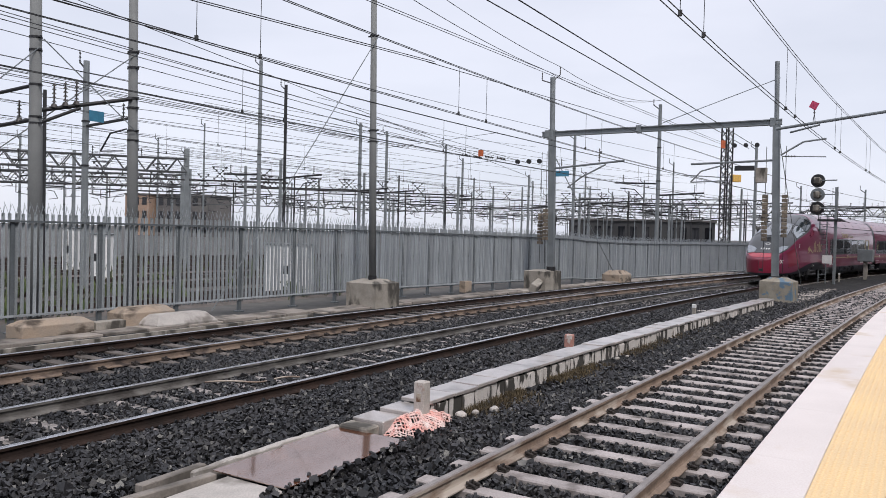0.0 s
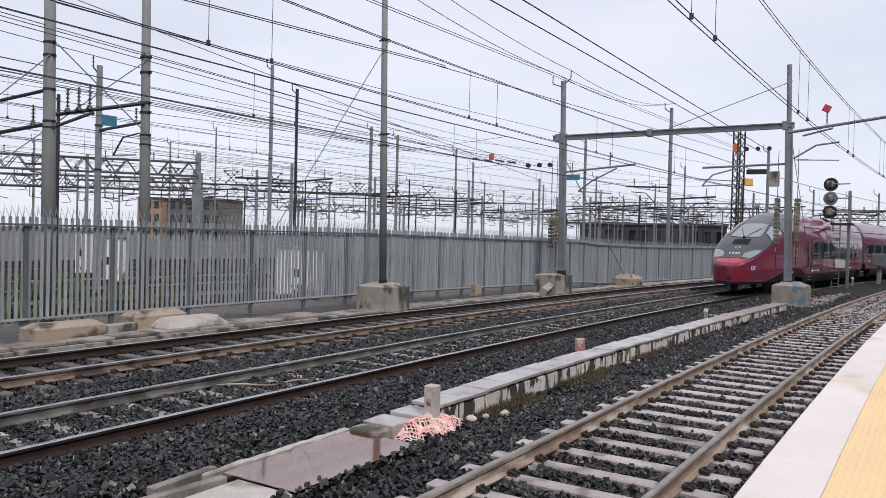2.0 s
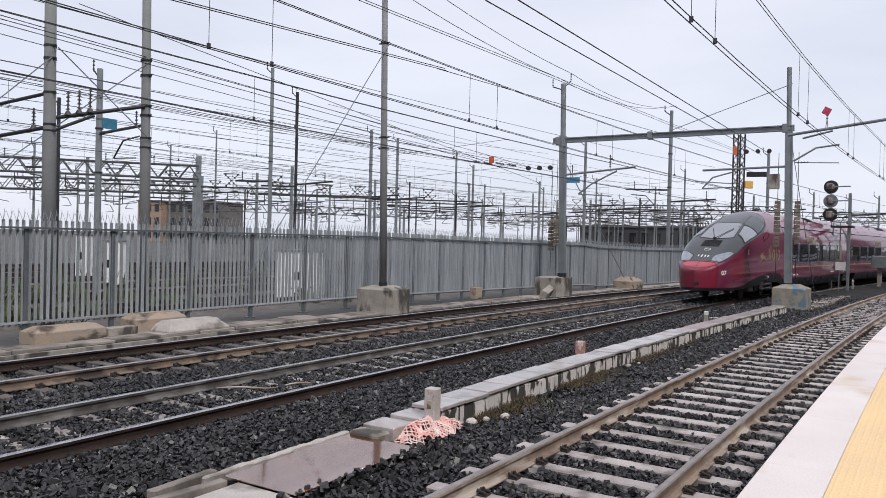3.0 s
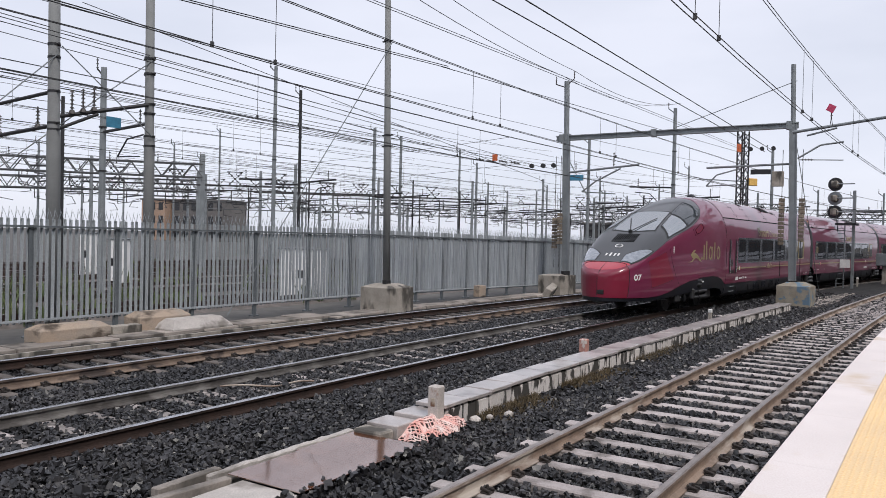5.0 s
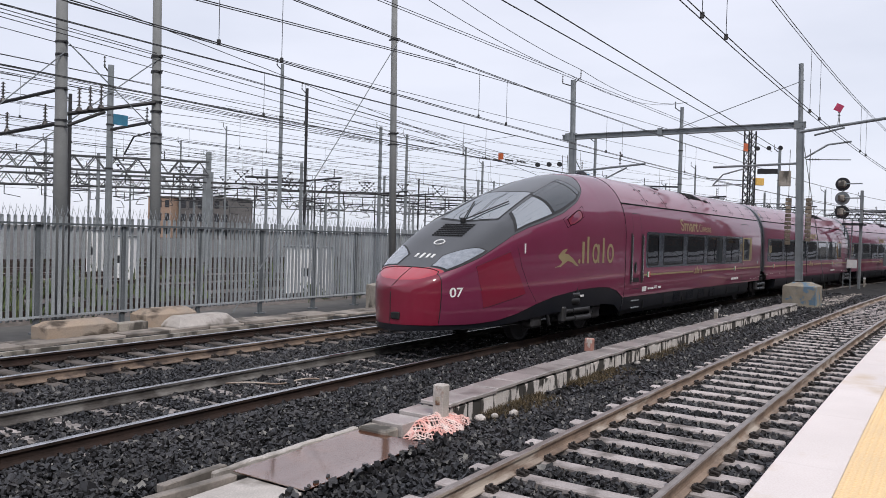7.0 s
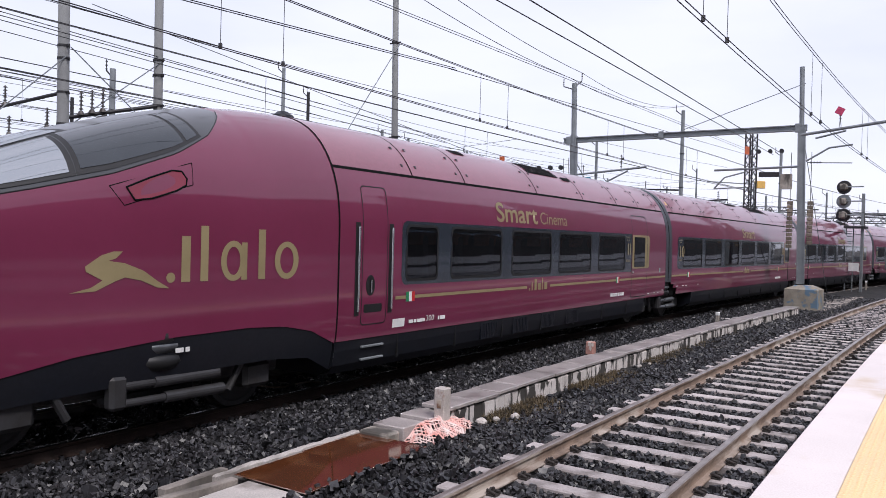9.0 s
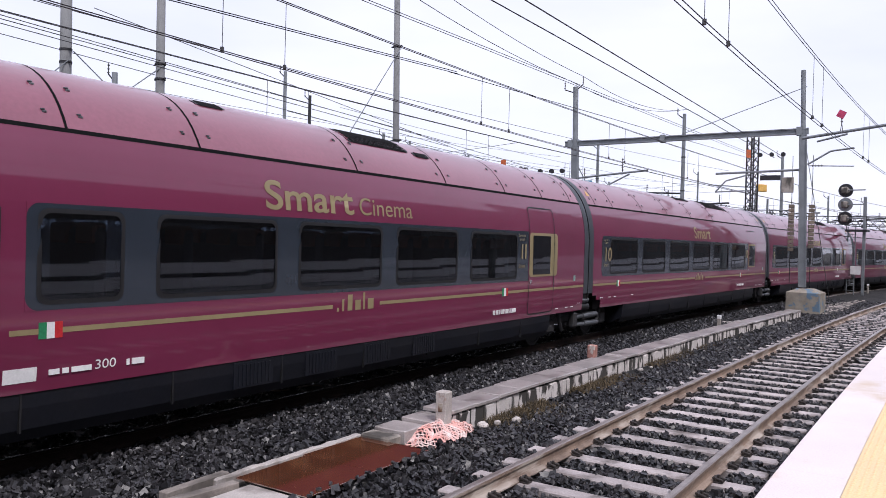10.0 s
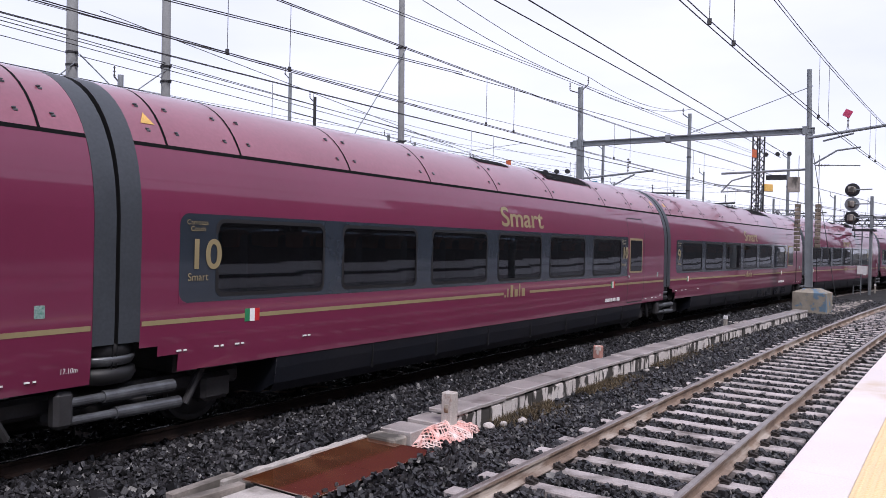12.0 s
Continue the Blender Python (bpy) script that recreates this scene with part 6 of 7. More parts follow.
    add_tube(bm, (0.1, 0, 5.15), (3.4, 0, 5.45), 0.045, seg=8)
    add_tube(bm, (0.9, 0, 4.3), (1.5, 0, 4.75), 0.035, seg=8)
    add_tube(bm, (1.5, 0, 4.75), (2.6, 0, 5.3), 0.035, seg=8)
    add_tube(bm, (0.9, 0, 4.3), (2.4, 0, 4.2), 0.025, seg=8)
    ob = part("bracket_arm", bm, STEEL, t)
    ob.matrix_basis = m
    bm = bmesh.new()
    insulator(bm, (2.3, 0, 5.4), (2.3, 0, 6.0))
    part("insulator", bm, INSUL, t).matrix_basis = m
    bm = bmesh.new()
    insulator(bm, (0.6, 0, 5.25), (0.6, 0, 5.6), 3, 0.04)
    part("insulator", bm, INSUL, t).matrix_basis = m
    for dx, z in ((-0.42, 9.5), (0.42, 9.7)):
        bm = bmesh.new()
        add_tube(bm, (0, 0, 9.0), (dx, 0, z - 0.35), 0.025, seg=6)
        insulator(bm, (dx, 0, z - 0.35), (dx, 0, z), 3, 0.04)
        part("insulator", bm, INSUL, t).matrix_basis = m
    part("sign_plate", box(0.35, 0.95, -0.02, 0.02, 4.80, 5.05), CYAN, t, "blue sign plate").matrix_basis = m
    # the other side: strain weights, brackets and boxes
    weight = bm_mesh("tension_weight", box(-0.10, 0.10, -0.11, 0.11, 0, 0.13, 0.01), WEIGHT)
    for x, y, z0, count in ((L - 0.42, 0, 2.15, 12), (L + 0.30, 0, 2.3, 11), (-0.32, 0, 1.75, 9), (0.0, -0.26, 1.95, 9)):
        part("weight_rod", tube((x, y, 0.9), (x, y, 5.9), 0.012, seg=5), DARKSTEEL, t).matrix_basis = m
        for k in range(count):
            part("tension_weight", weight, None, t).matrix_basis = m @ Matrix.Translation((x, y, z0 + 0.155 * k)) @ Matrix.Rotation(random.uniform(-0.2, 0.2), 4, 'Z')
    for x in (-0.45, -0.95, -1.5):
        part("strain_wheel", tube((x, -0.06, 5.5), (x, 0.06, 5.5), 0.105, seg=14), DARKSTEEL, t, "dark strain wheel").matrix_basis = m
    for x, z in ((-2.1, 5.62), (-2.7, 5.7), (-3.3, 5.72), (-3.9, 5.8)):
        bm = bmesh.new()
        insulator(bm, (x, 0, z), (x - 0.45, 0, z + 0.08), 6, 0.06)
        part("strain_insulator", bm, INSUL, t).matrix_basis = m
    part("flag_plate", box(-3.35, -3.1, -0.3, -0.27, 5.75, 6.05), ORANGE, t, "red plate hung on the wires").matrix_basis = m
    bm = bmesh.new()
    add_tube(bm, (L + 0.1, 0, 5.55), (L + 0.9, 0, 6.05), 0.035, seg=8)
    add_tube(bm, (L + 0.9, 0, 6.05), (L + 1.7, 0, 6.15), 0.035, seg=8)
    add_tube(bm, (L + 0.15, 0, 5.5), (L + 1.7, 0, 5.45), 0.02, seg=8)
    add_tube(bm, (L - 3.3, 0, 5.25), (L - 0.1, 0, 5.35), 0.045, seg=8)
    add_tube(bm, (L - 3.3, 0, 4.5), (L - 2.9, 0, 4.95), 0.03, seg=8)
    add_tube(bm, (L - 2.9, 0, 4.95), (L - 2.0, 0, 5.2), 0.03, seg=8)
    add_tube(bm, (L - 3.3, 0, 4.5), (L - 2.0, 0, 4.55), 0.025, seg=8)
    part("bracket_arm", bm, STEEL, t).matrix_basis = m
    bm = bmesh.new()
    insulator(bm, (L - 1.95, 0, 5.32), (L - 1.95, 0, 5.85))
    part("insulator", bm, INSUL, t).matrix_basis = m
    bm = bmesh.new()
    insulator(bm, (L + 0.2, 0, 5.5), (L + 0.65, 0, 5.49), 4, 0.05)
    part("insulator", bm, INSUL, t).matrix_basis = m
    for k in range(3):
        part("strain_wheel", tube((L - 1.6 + 0.42 * k, -0.3, 5.95), (L - 1.6 + 0.42 * k, -0.16, 5.95), 0.085, seg=10), DARKSTEEL, t, "dark strain wheel").matrix_basis = m
    part("equipment_box", box(L - 0.80, L - 0.36, -0.18, -0.05, 4.45, 5.05, 0.02), CONCRETE, t, "white apparatus box on the post").matrix_basis = m
    part("number_plate", box(L - 1.6, L - 0.85, -0.03, 0.0, 4.95, 5.15), DARKSTEEL, t, "dark plate under the bracket").matrix_basis = m
    # cantilever over the platform track, reaching in from beyond the platform
    p, q = at(18.0, 3.2), at(18.0, 11.2)
    d = q - p
    m = Matrix.Translation((p.x, p.y, 0)) @ Matrix.Rotation(math.atan2(d.y, d.x), 4, 'Z')
    t = thing("platform_cantilever", "grey steel cantilever carrying the wires of the platform track", "mast", "masts", m=m)
    bm = bmesh.new()
    add_tube(bm, (0.0, 0, 6.35), (8.0, 0, 7.25), 0.055, seg=8)
    add_tube(bm, (0.5, 0, 6.2), (1.5, 0, 6.42), 0.035, seg=8)
    part("bracket_arm", bm, STEEL, t)
    spun_pole(t, 0, 0, 0, 9.0, 0.16, 0.12, 4.0).matrix_basis = Matrix.Translation((8.0, 0, 0.3))
    bm = bmesh.new()
    add_tube(bm, (1.35, -0.05, 6.5), (1.30, 0, 6.85), 0.012, seg=5)
    add_tube(bm, (1.25, 0.05, 6.5), (1.30, 0, 6.85), 0.012, seg=5)
    insulator(bm, (1.30, 0, 6.8), (1.30, 0, 7.25), 4, 0.05)
    part("insulator", bm, INSUL, t)
    part("flag_plate", box(-0.13, 0.13, -0.015, 0.015, -0.13, 0.13), PINKFLAG, t, "red square plate on the wire").matrix_basis = Matrix.Translation((1.30, -0.1, 7.13)) @ Matrix.Rotation(0.5, 4, 'Y')


def guys():
    for name, a, b, r in (("guy_rope", at(6.2, -6.42, 8.3), at(0.75, -7.45, -0.1), 0.016), ("guy_rope", at(18.2, -6.4, 6.2), at(26.1, -6.6, 0.25), 0.022),
                          ("guy_rope", at(-3.05, -9.0, 6.2), at(-7.6, -9.2, 1.5), 0.014), ("guy_rope", at(-0.52, -9, 6.6), at(-6, -12, 1.0), 0.014),
                          ("guy_rope", at(-3.0, -8.9, 6.4), at(-0.6, -8.9, 4.6), 0.016), ("guy_rope", at(19.7, 2.95, 8.6), at(18.7, -1.6, 6.9), 0.016),
                          ("guy_rope", at(19.8, 3.0, 6.0), at(27.0, 2.6, -0.2), 0.014)):
        tagged(part(name, tube(a, b, r, seg=6), STEEL), "taut steel guy rope bracing a mast", "rope", "guy ropes")


# ---------------------------------------------------------------- signal
def signal():
    t = thing("railway_signal", "three-lamp railway signal on a lattice ladder post", "signal", m=stand(36.4, 1.9, -0.25) @ Matrix.Rotation(math.radians(0), 4, 'Z'))
    part("post", box(-0.09, 0.09, -0.42, -0.28, 0, 5.6, 0.01), STEEL, t)
    bm = bmesh.new()
    for y in (0.10, 0.48):
        add_box(bm, -0.03, 0.03, y - 0.025, y + 0.025, 0, 3.9)
    for k in range(13):
        add_tube(bm, (0, 0.10, 0.25 + 0.29 * k), (0, 0.48, 0.25 + 0.29 * k), 0.014, seg=5)
    part("ladder", bm, STEEL, t, "narrow steel ladder")
    bm = bmesh.new()
    add_box(bm, -0.35, 0.45, -0.55, 0.55, 3.62, 3.74)
    for y in (-0.5, 0.5):
        add_tube(bm, (-0.3, y, 3.7), (-0.3, y, 4.5), 0.02, seg=6)
    add_tube(bm, (-0.3, -0.5, 4.5), (-0.3, 0.5, 4.5), 0.02, seg=6)
    part("work_platform", bm, DARKSTEEL, t, "small grating platform")
    for k, z in enumerate((4.39, 5.18, 6.00)):
        part("signal_disc", tube((0.24, 0.72, z), (0.30, 0.72, z), 0.39, seg=20), STEEL if k == 1 else DARKSTEEL, t, "round grey backing disc" if k == 1 else "round black backing disc")
        bm = bmesh.new()
        add_tube(bm, (0.24, 0.72, z), (0.02, 0.72, z), 0.22, 0.19, seg=16)
        add_box(bm, -0.16, 0.05, 0.56, 0.88, z - 0.18, z + 0.18, 0.04)
        part("lamp_case", bm, CONCRETE, t, "pale grey lamp case")
        part("lamp_hood", tube((0.30, 0.72, z), (0.62, 0.72, z + 0.02), 0.22, 0.20, 14), DARKSTEEL, t)
        part("lens", tube((0.622, 0.72, z + 0.02), (0.63, 0.72, z + 0.02), 0.17, seg=16), LENS, t, "dark unlit lens")
        part("lamp_bracket", tube((0.0, -0.35, z), (0.0, 0.6, z), 0.035), STEEL, t)
    part("notice_plate", box(-0.14, -0.12, -0.25, 0.28, 1.18, 1.66), WHITE, t, "pale plate on the signal post")
    part("black_plate", box(-0.30, -0.06, 0.48, 0.96, 2.68, 3.18, 0.03), DARKSTEEL, t, "black square lamp box")
    t = thing("relay_box", "grey relay cabinet on a post beside the track", "cabinet", m=stand(44.7, 2.4, -0.25))
    part("case", box(-0.3, 0.3, -0.45, 0.45, 1.2, 2.0, 0.03), STEEL, t)
    part("post", box(-0.12, 0.12, -0.12, 0.12, 0, 1.2, 0.02), CONCRETE, t)


# ---------------------------------------------------------------- yard beyond the fence
def yard_mast(x, y, top, r, dark=False, brackets=2, seed=0):
    rng = random.Random(seed)
    th = ARC_MAIN[1]
    t = thing("yard_mast", "dark slim steel yard mast with brackets" if dark else "slim grey overhead-line mast in the yard", "mast", "yard masts",
              m=Matrix.Translation((x, y, -0.45)) @ Matrix.Rotation(math.pi / 2 - th - 0.05, 4, 'Z'))
    mat = DARKSTEEL if dark else STEEL
    part("pole", tube((0, 0, 0), (0, 0, top + 0.45), r * 1.12, r * 0.88, 10), mat, t)
    bm = bmesh.new()
    add_tube(bm, (0, 0, top + 0.1), (0, 0.45, top + 0.45), 0.03, seg=6)
    insulator(bm, (0, 0.45, top + 0.40), (0, 0.45, top + 0.85), 3, 0.05)
    part("head_bracket", bm, DARKSTEEL, t)
    for k in range(brackets):
        sd = 1 if (k + seed) % 2 else -1
        z = 5.9 + rng.uniform(-0.5, 0.3)
        if z > top:
            continue
        bm = bmesh.new()
        add_tube(bm, (0, 0, z), (0, sd * 3.0, z + 0.12), 0.055, seg=6)
        add_tube(bm, (0, sd * 1.0, z - 0.95), (0, sd * 1.6, z - 0.35), 0.03, seg=6)
        add_tube(bm, (0, sd * 1.6, z - 0.35), (0, sd * 2.6, z - 0.25), 0.03, seg=6)
        add_tube(bm, (0, sd * 1.0, z - 0.95), (0, sd * 2.4, z - 1.0), 0.022, seg=6)
        insulator(bm, (0, sd * 2.4, z + 0.1), (0, sd * 2.4, z + 0.65), 4, 0.06)
        part("bracket_arm", bm, DARKSTEEL, t)
    for k in range(2):
        z = top * (0.58 + 0.2 * k)
        part("clamp", tube((0, 0, z), (0, 0, z + 0.06), r * 1.25, seg=8), DARKSTEEL, t)


def lattice_beam(a, b, h, label, posts=True, w=0.5):
    """A trussed gantry beam between two points, on posts."""
    a, b = Vector(a), Vector(b)
    d = b - a
    L = d.length
    t = thing("gantry", label, "gantry", "yard gantries", m=Matrix.Translation((a.x, a.y, -0.45)) @ Matrix.Rotation(math.atan2(d.y, d.x), 4, 'Z'))
    z = a.z + 0.45
    bm = bmesh.new()
    for y in (-w / 2, w / 2):
        for zz in (z, z + h):
            add_tube(bm, (0, y, zz), (L, y, zz), 0.05, seg=5)
    n = max(2, round(L / (h * 1.5)))
    for k in range(n):
        for y in (-w / 2, w / 2):
            x0, x1, xm = L * k / n, L * (k + 1) / n, L * (k + 0.5) / n
            add_tube(bm, (x0, y, z), (xm, y, z + h), 0.03, seg=4)
            add_tube(bm, (xm, y, z + h), (x1, y, z), 0.03, seg=4)
    part("truss", bm, TRUSS, t, "zigzag lattice truss")
    if posts:
        for x in [0] + [L * k / max(1, round(L / 14)) for k in range(1, max(1, round(L / 14)) + 1)]:
            bm = bmesh.new()
            add_box(bm, x - 0.12, x + 0.12, -0.12, 0.12, 0, z + h + 0.6)
            part("gantry_post", bm, STEEL, t)
    rng = random.Random(int(L * 10))
    for k in range(int(L / 2.5)):
        x = 1 + 2.5 * k
        bm = bmesh.new()
        insulator(bm, (x, 0, z + h), (x, 0, z + h + 0.5), 3, 0.06)
        part("insulator", bm, DARKSTEEL, t)
        if rng.random() < 0.6:
            bm = bmesh.new()
            add_tube(bm, (x + 0.5, 0, z), (x + 0.5, 0, z - 0.7), 0.03, seg=5)
            add_tube(bm, (x + 0.5, 0, z - 0.7), (x + 1.6, 0, z - 0.9), 0.025, seg=5)
            part("registration_arm", bm, DARKSTEEL, t)


def tube_portal(a, b, z):
    """A slim portal with strain insulators standing in crosses on its beam."""
    a, b = Vector((*a, 0)), Vector((*b, 0))
    d = b - a
    L = d.length
    t = thing("yard_portal", "slim dark portal beam with crossed insulators over yard tracks", "portal", "yard portals", m=Matrix.Translation((a.x, a.y, -0.45)) @ Matrix.Rotation(math.atan2(d.y, d.x), 4, 'Z'))
    part("beam", tube((-0.5, 0, z), (L + 0.5, 0, z + 0.1), 0.055), DARKSTEEL, t)
    for x in (0, L):
        part("post", tube((x, 0, 0), (x, 0, z + 1.6), 0.12, 0.10), STEEL, t)
    rng = random.Random(int(z * 100 + L))
    x = 1.5
    while x < L - 1:
        bm = bmesh.new()
        for sg in (1, -1):
            insulator(bm, (x - 0.45 * sg, 0, z + 0.05), (x + 0.45 * sg, 0, z + 0.95), 5, 0.08)
        add_tube(bm, (x - 0.5, 0, z + 0.95), (x + 0.5, 0, z + 0.95), 0.03, seg=5)
        part("crossed_insulator", bm, DARKSTEEL, t)
        if rng.random() < 0.7:
            bm = bmesh.new()
            add_tube(bm, (x + 1.0, 0, z), (x + 1.0, 0, z - 0.9), 0.04, seg=5)
            add_tube(bm, (x + 1.0, 0, z - 0.9), (x + 2.1, 0, z - 0.75), 0.035, seg=5)
            part("drop_bracket", bm, DARKSTEEL, t)
        x += rng.uniform(2.6, 3.8)


def lattice_tower():
    t = thing("lattice_tower", "square steel lattice tower with lamp plates", "tower", m=Matrix.Translation((26.9, 70.0, -0.45)) @ Matrix.Rotation(0.6, 4, 'Z'))
    bm = bmesh.new()
    H = 12.9
    for sx in (-0.35, 0.35):
        for sy in (-0.35, 0.35):
            add_box(bm, sx - 0.05, sx + 0.05, sy - 0.05, sy + 0.05, 0, H)
    k = 0
    while k * 0.75 < H - 0.8:
        z = k * 0.75
        for a, b in (((-0.35, -0.35), (0.35, -0.35)), ((0.35, -0.35), (0.35, 0.35)), ((0.35, 0.35), (-0.35, 0.35)), ((-0.35, 0.35), (-0.35, -0.35))):
            add_tube(bm, (*a, z), (*b, z + 0.75), 0.03, seg=4)
            add_tube(bm, (*b, z), (*a, z + 0.75), 0.03, seg=4)
        k += 1
    part("lattice", bm, DARKSTEEL, t)
    part("orange_plate", box(-1.6, -1.0, -0.5, -0.45, 10.9, 11.6), ORANGE, t, "orange square plate")


def yard():
    for k, n in enumerate((-12.5, -17, -21.5, -26.5, -31, -36, -41)):
        t = thing("yard_track", "rusty yard track in weedy ballast behind the fence", "railway track", "yard tracks", "structure")
        part("track_bed", sweep("track_bed", [(n - 1.7, -0.43), (n - 1.2, -0.30), (n + 1.2, -0.30), (n + 1.7, -0.43)], ARC_MAIN, steps(-20, 120, 5), SLEEPER_DARK), None, t)
        for sd in (-0.75, 0.75):
            part("rail", sweep("rail", [(n + sd - 0.035, -0.32), (n + sd - 0.035, -0.14), (n + sd + 0.035, -0.14), (n + sd + 0.035, -0.32)], ARC_MAIN, steps(-20, 120, 5), [RAIL_DARK, RAIL_TOP], slots=[0, 1, 0, 0]), None, t)
    # weeds
    rng = np.random.default_rng(3)
    vs, fs = [], []
    for i in range(4200):
        s, n = rng.uniform(-8, 45), -10.6 - rng.gamma(1.5, 4.5)
        hgt = rng.uniform(0.25, 0.8) * (1.0 if rng.random() < 0.8 else 1.6)
        if noise.noise((s * 0.25, n * 0.25, 4)) < 0.0:
            continue
        c = at(s, n, -0.43)
        for k in range(6):
            a = rng.uniform(0, 6.28)
            dv = Vector((math.cos(a), math.sin(a), 0))
            sv = Vector((-dv.y, dv.x, 0)) * rng.uniform(0.014, 0.035)
            tip = c + dv * rng.uniform(0.1, 0.35) + Vector((0, 0, hgt * rng.uniform(0.6, 1)))
            mid = c.lerp(tip, 0.55) + Vector((0, 0, hgt * 0.15))
            b = len(vs)
            vs += [c, mid - sv, tip, mid + sv]
            fs.append((b, b + 1, b + 2, b + 3))
    tagged(new("weeds", mesh_of("weeds", vs, fs, LEAF)), "patchy green weeds between the yard tracks", "weeds", kind="stuff")
    # white cabinets
    for x, y, w, h, z in ((-5.5, 29.4, 1.75, 1.55, -0.42), (-18.8, 40, 0.6, 1.9, -0.42), (-14.6, 34, 0.75, 1.7, -0.42)):
        t = thing("yard_cabinet", "white metal apparatus cabinet in the yard", "cabinet", "yard cabinets", m=Matrix.Translation((x, y, z)) @ Matrix.Rotation(-0.1, 4, 'Z'))
        part("case", box(-w / 2, w / 2, -0.35, 0.35, 0.1, h + 0.4, 0.03), WHITE, t)
        part("roof", box(-w / 2 - 0.06, w / 2 + 0.06, -0.42, 0.42, h + 0.4, h + 0.47, 0.02), STEEL, t)
        part("plinth", box(-w / 2 - 0.05, w / 2 + 0.05, -0.4, 0.4, 0, 0.1, 0.01), CONCRETE, t)
        part("door_seam", box(-0.01, 0.01, -0.356, -0.35, 0.15, h + 0.3), DARKSTEEL, t)
        part("vent", box(-0.2, 0.1, -0.358, -0.35, h * 0.55, h * 0.75), DARKSTEEL, t)
    yard_mast(-18.1, 35.7, 8.3, 0.09, True, 1, 1)
    yard_mast(-12.8, 28.2, 8.1, 0.12, False, 1, 2)
    yard_mast(-9.8, 42.9, 11.5, 0.11, False, 1, 3)
    yard_mast(-8.8, 45.1, 10.6, 0.09, True, 2, 4)
    for k, (x, y, top, r) in enumerate([(-6.0, 61.7, 10.8, 0.14), (-4.0, 63.9, 10.5, 0.12), (1.1, 75.0, 10.8, 0.11), (2.9, 77.9, 9.8, 0.12), (11.2, 61.0, 10.2, 0.12), (14.7, 49.9, 10.9, 0.13),
                                        (27.3, 64.5, 10.2, 0.13), (24.0, 76.3, 9.8, 0.09), (-23.2, 71.3, 9.2, 0.09), (-23.9, 74.3, 9.5, 0.09), (-20.1, 67.0, 11.2, 0.08), (-23.7, 65.9, 9.7, 0.08)]):
        yard_mast(x, y, top, r, False, 1 + k % 2, 10 + k)
    for k, (x, y, top, r) in enumerate([(-28.4, 52.8, 8.1, 0.08), (10.5, 84.3, 8.8, 0.13), (11.6, 89.3, 8.5, 0.10), (5.0, 94.9, 9.1, 0.11), (24.0, 86.8, 8.7, 0.10), (39.2, 81.0, 8.1, 0.10),
                                        (42.1, 73.9, 7.4, 0.09), (7.4, 94.7, 8.1, 0.11), (5.0, 99.9, 7.6, 0.11), (-31.3, 73.6, 7.2, 0.09), (-30.3, 63.1, 7.1, 0.08), (15.1, 73.5, 7.0, 0.08), (18.3, 77.9, 6.8, 0.09), (42.3, 79.4, 7.5, 0.10)]):
        yard_mast(x, y, top, r, False, 2, 40 + k)
    rng2 = random.Random(9)
    for k in range(70):
        s, n = rng2.uniform(35, 150), rng2.uniform(-75, -22)
        p = at(s, n)
        yard_mast(p.x, p.y, rng2.uniform(6.0, 8.6), 0.09, k % 3 == 0, 2 + k % 2, 80 + k)
    lattice_beam((-24.5, 40.5, 5.2), (-14.0, 43.5, 5.2), 0.75, "grey lattice gantry over the yard tracks with insulators")
    lattice_beam((-35, 52, 4.9), (-17.5, 53.5, 4.9), 0.8, "second grey lattice gantry farther across the yard")
    lattice_beam((17.9, 93.3, 5.8), (38.2, 87.0, 5.8), 1.0, "long lattice gantry over the far yard throat")
    lattice_beam((24, 118, 6.0), (62, 100, 6.0), 1.1, "distant lattice gantry across the station throat")
    lattice_beam((-30, 88, 4.8), (20, 104, 4.8), 0.9, "distant lattice gantry across the yard")
    lattice_beam((40, 80, 4.9), (58, 70, 4.9), 0.9, "lattice gantry beyond the signal")
    lattice_tower()
    for x0, y0_, x1, y1_, z in ((-24, 62, -6, 66, 6.0), (-14, 57, 2, 62, 5.6), (-38, 60, -20, 63, 5.7), (-12, 80, 10, 86, 6.4), (-40, 78, -14, 84, 6.2), (-22, 47, -10, 50, 5.5), (12, 78, 30, 74, 6.0)):
        tube_portal((x0, y0_), (x1, y1_), z)
    # far sheds and buildings
    def block(x, y, w, d, h, rot, mat, label, rows, cols):
        t = thing("building", label, "building", "far buildings", m=Matrix.Translation((x, y, -0.42)) @ Matrix.Rotation(rot, 4, 'Z'))
        part("wall", box(-w / 2, w / 2, -d / 2, d / 2, 0, h, 0.05), mat, t)
        part("roof", box(-w / 2 - 0.3, w / 2 + 0.3, -d / 2 - 0.3, d / 2 + 0.3, h, h + 0.4, 0.05), GREYHOUSE, t)
        for i in range(rows):
            for j in range(cols):
                cx, cz = -w / 2 + w * (j + 0.5) / cols, h * (i + 0.55) / rows
                wn_ = part("window", box(cx - w / cols * 0.28, cx + w / cols * 0.28, -d / 2 - 0.05, -d / 2 + 0.02, cz - h / rows * 0.28, cz + h / rows * 0.28), GLASS, t)
    block(-76, 208, 7, 14, 10.6, -0.25, BRICKHOUSE, "low ochre building behind the yard", 3, 3)
    block(-64, 206, 15, 12, 10.6, -0.25, GREYHOUSE, "dark grey block beside the ochre building", 3, 6)
    block(40, 145, 26, 12, 5.6, -0.35, SHED, "long dark station shed in the distance", 1, 12)
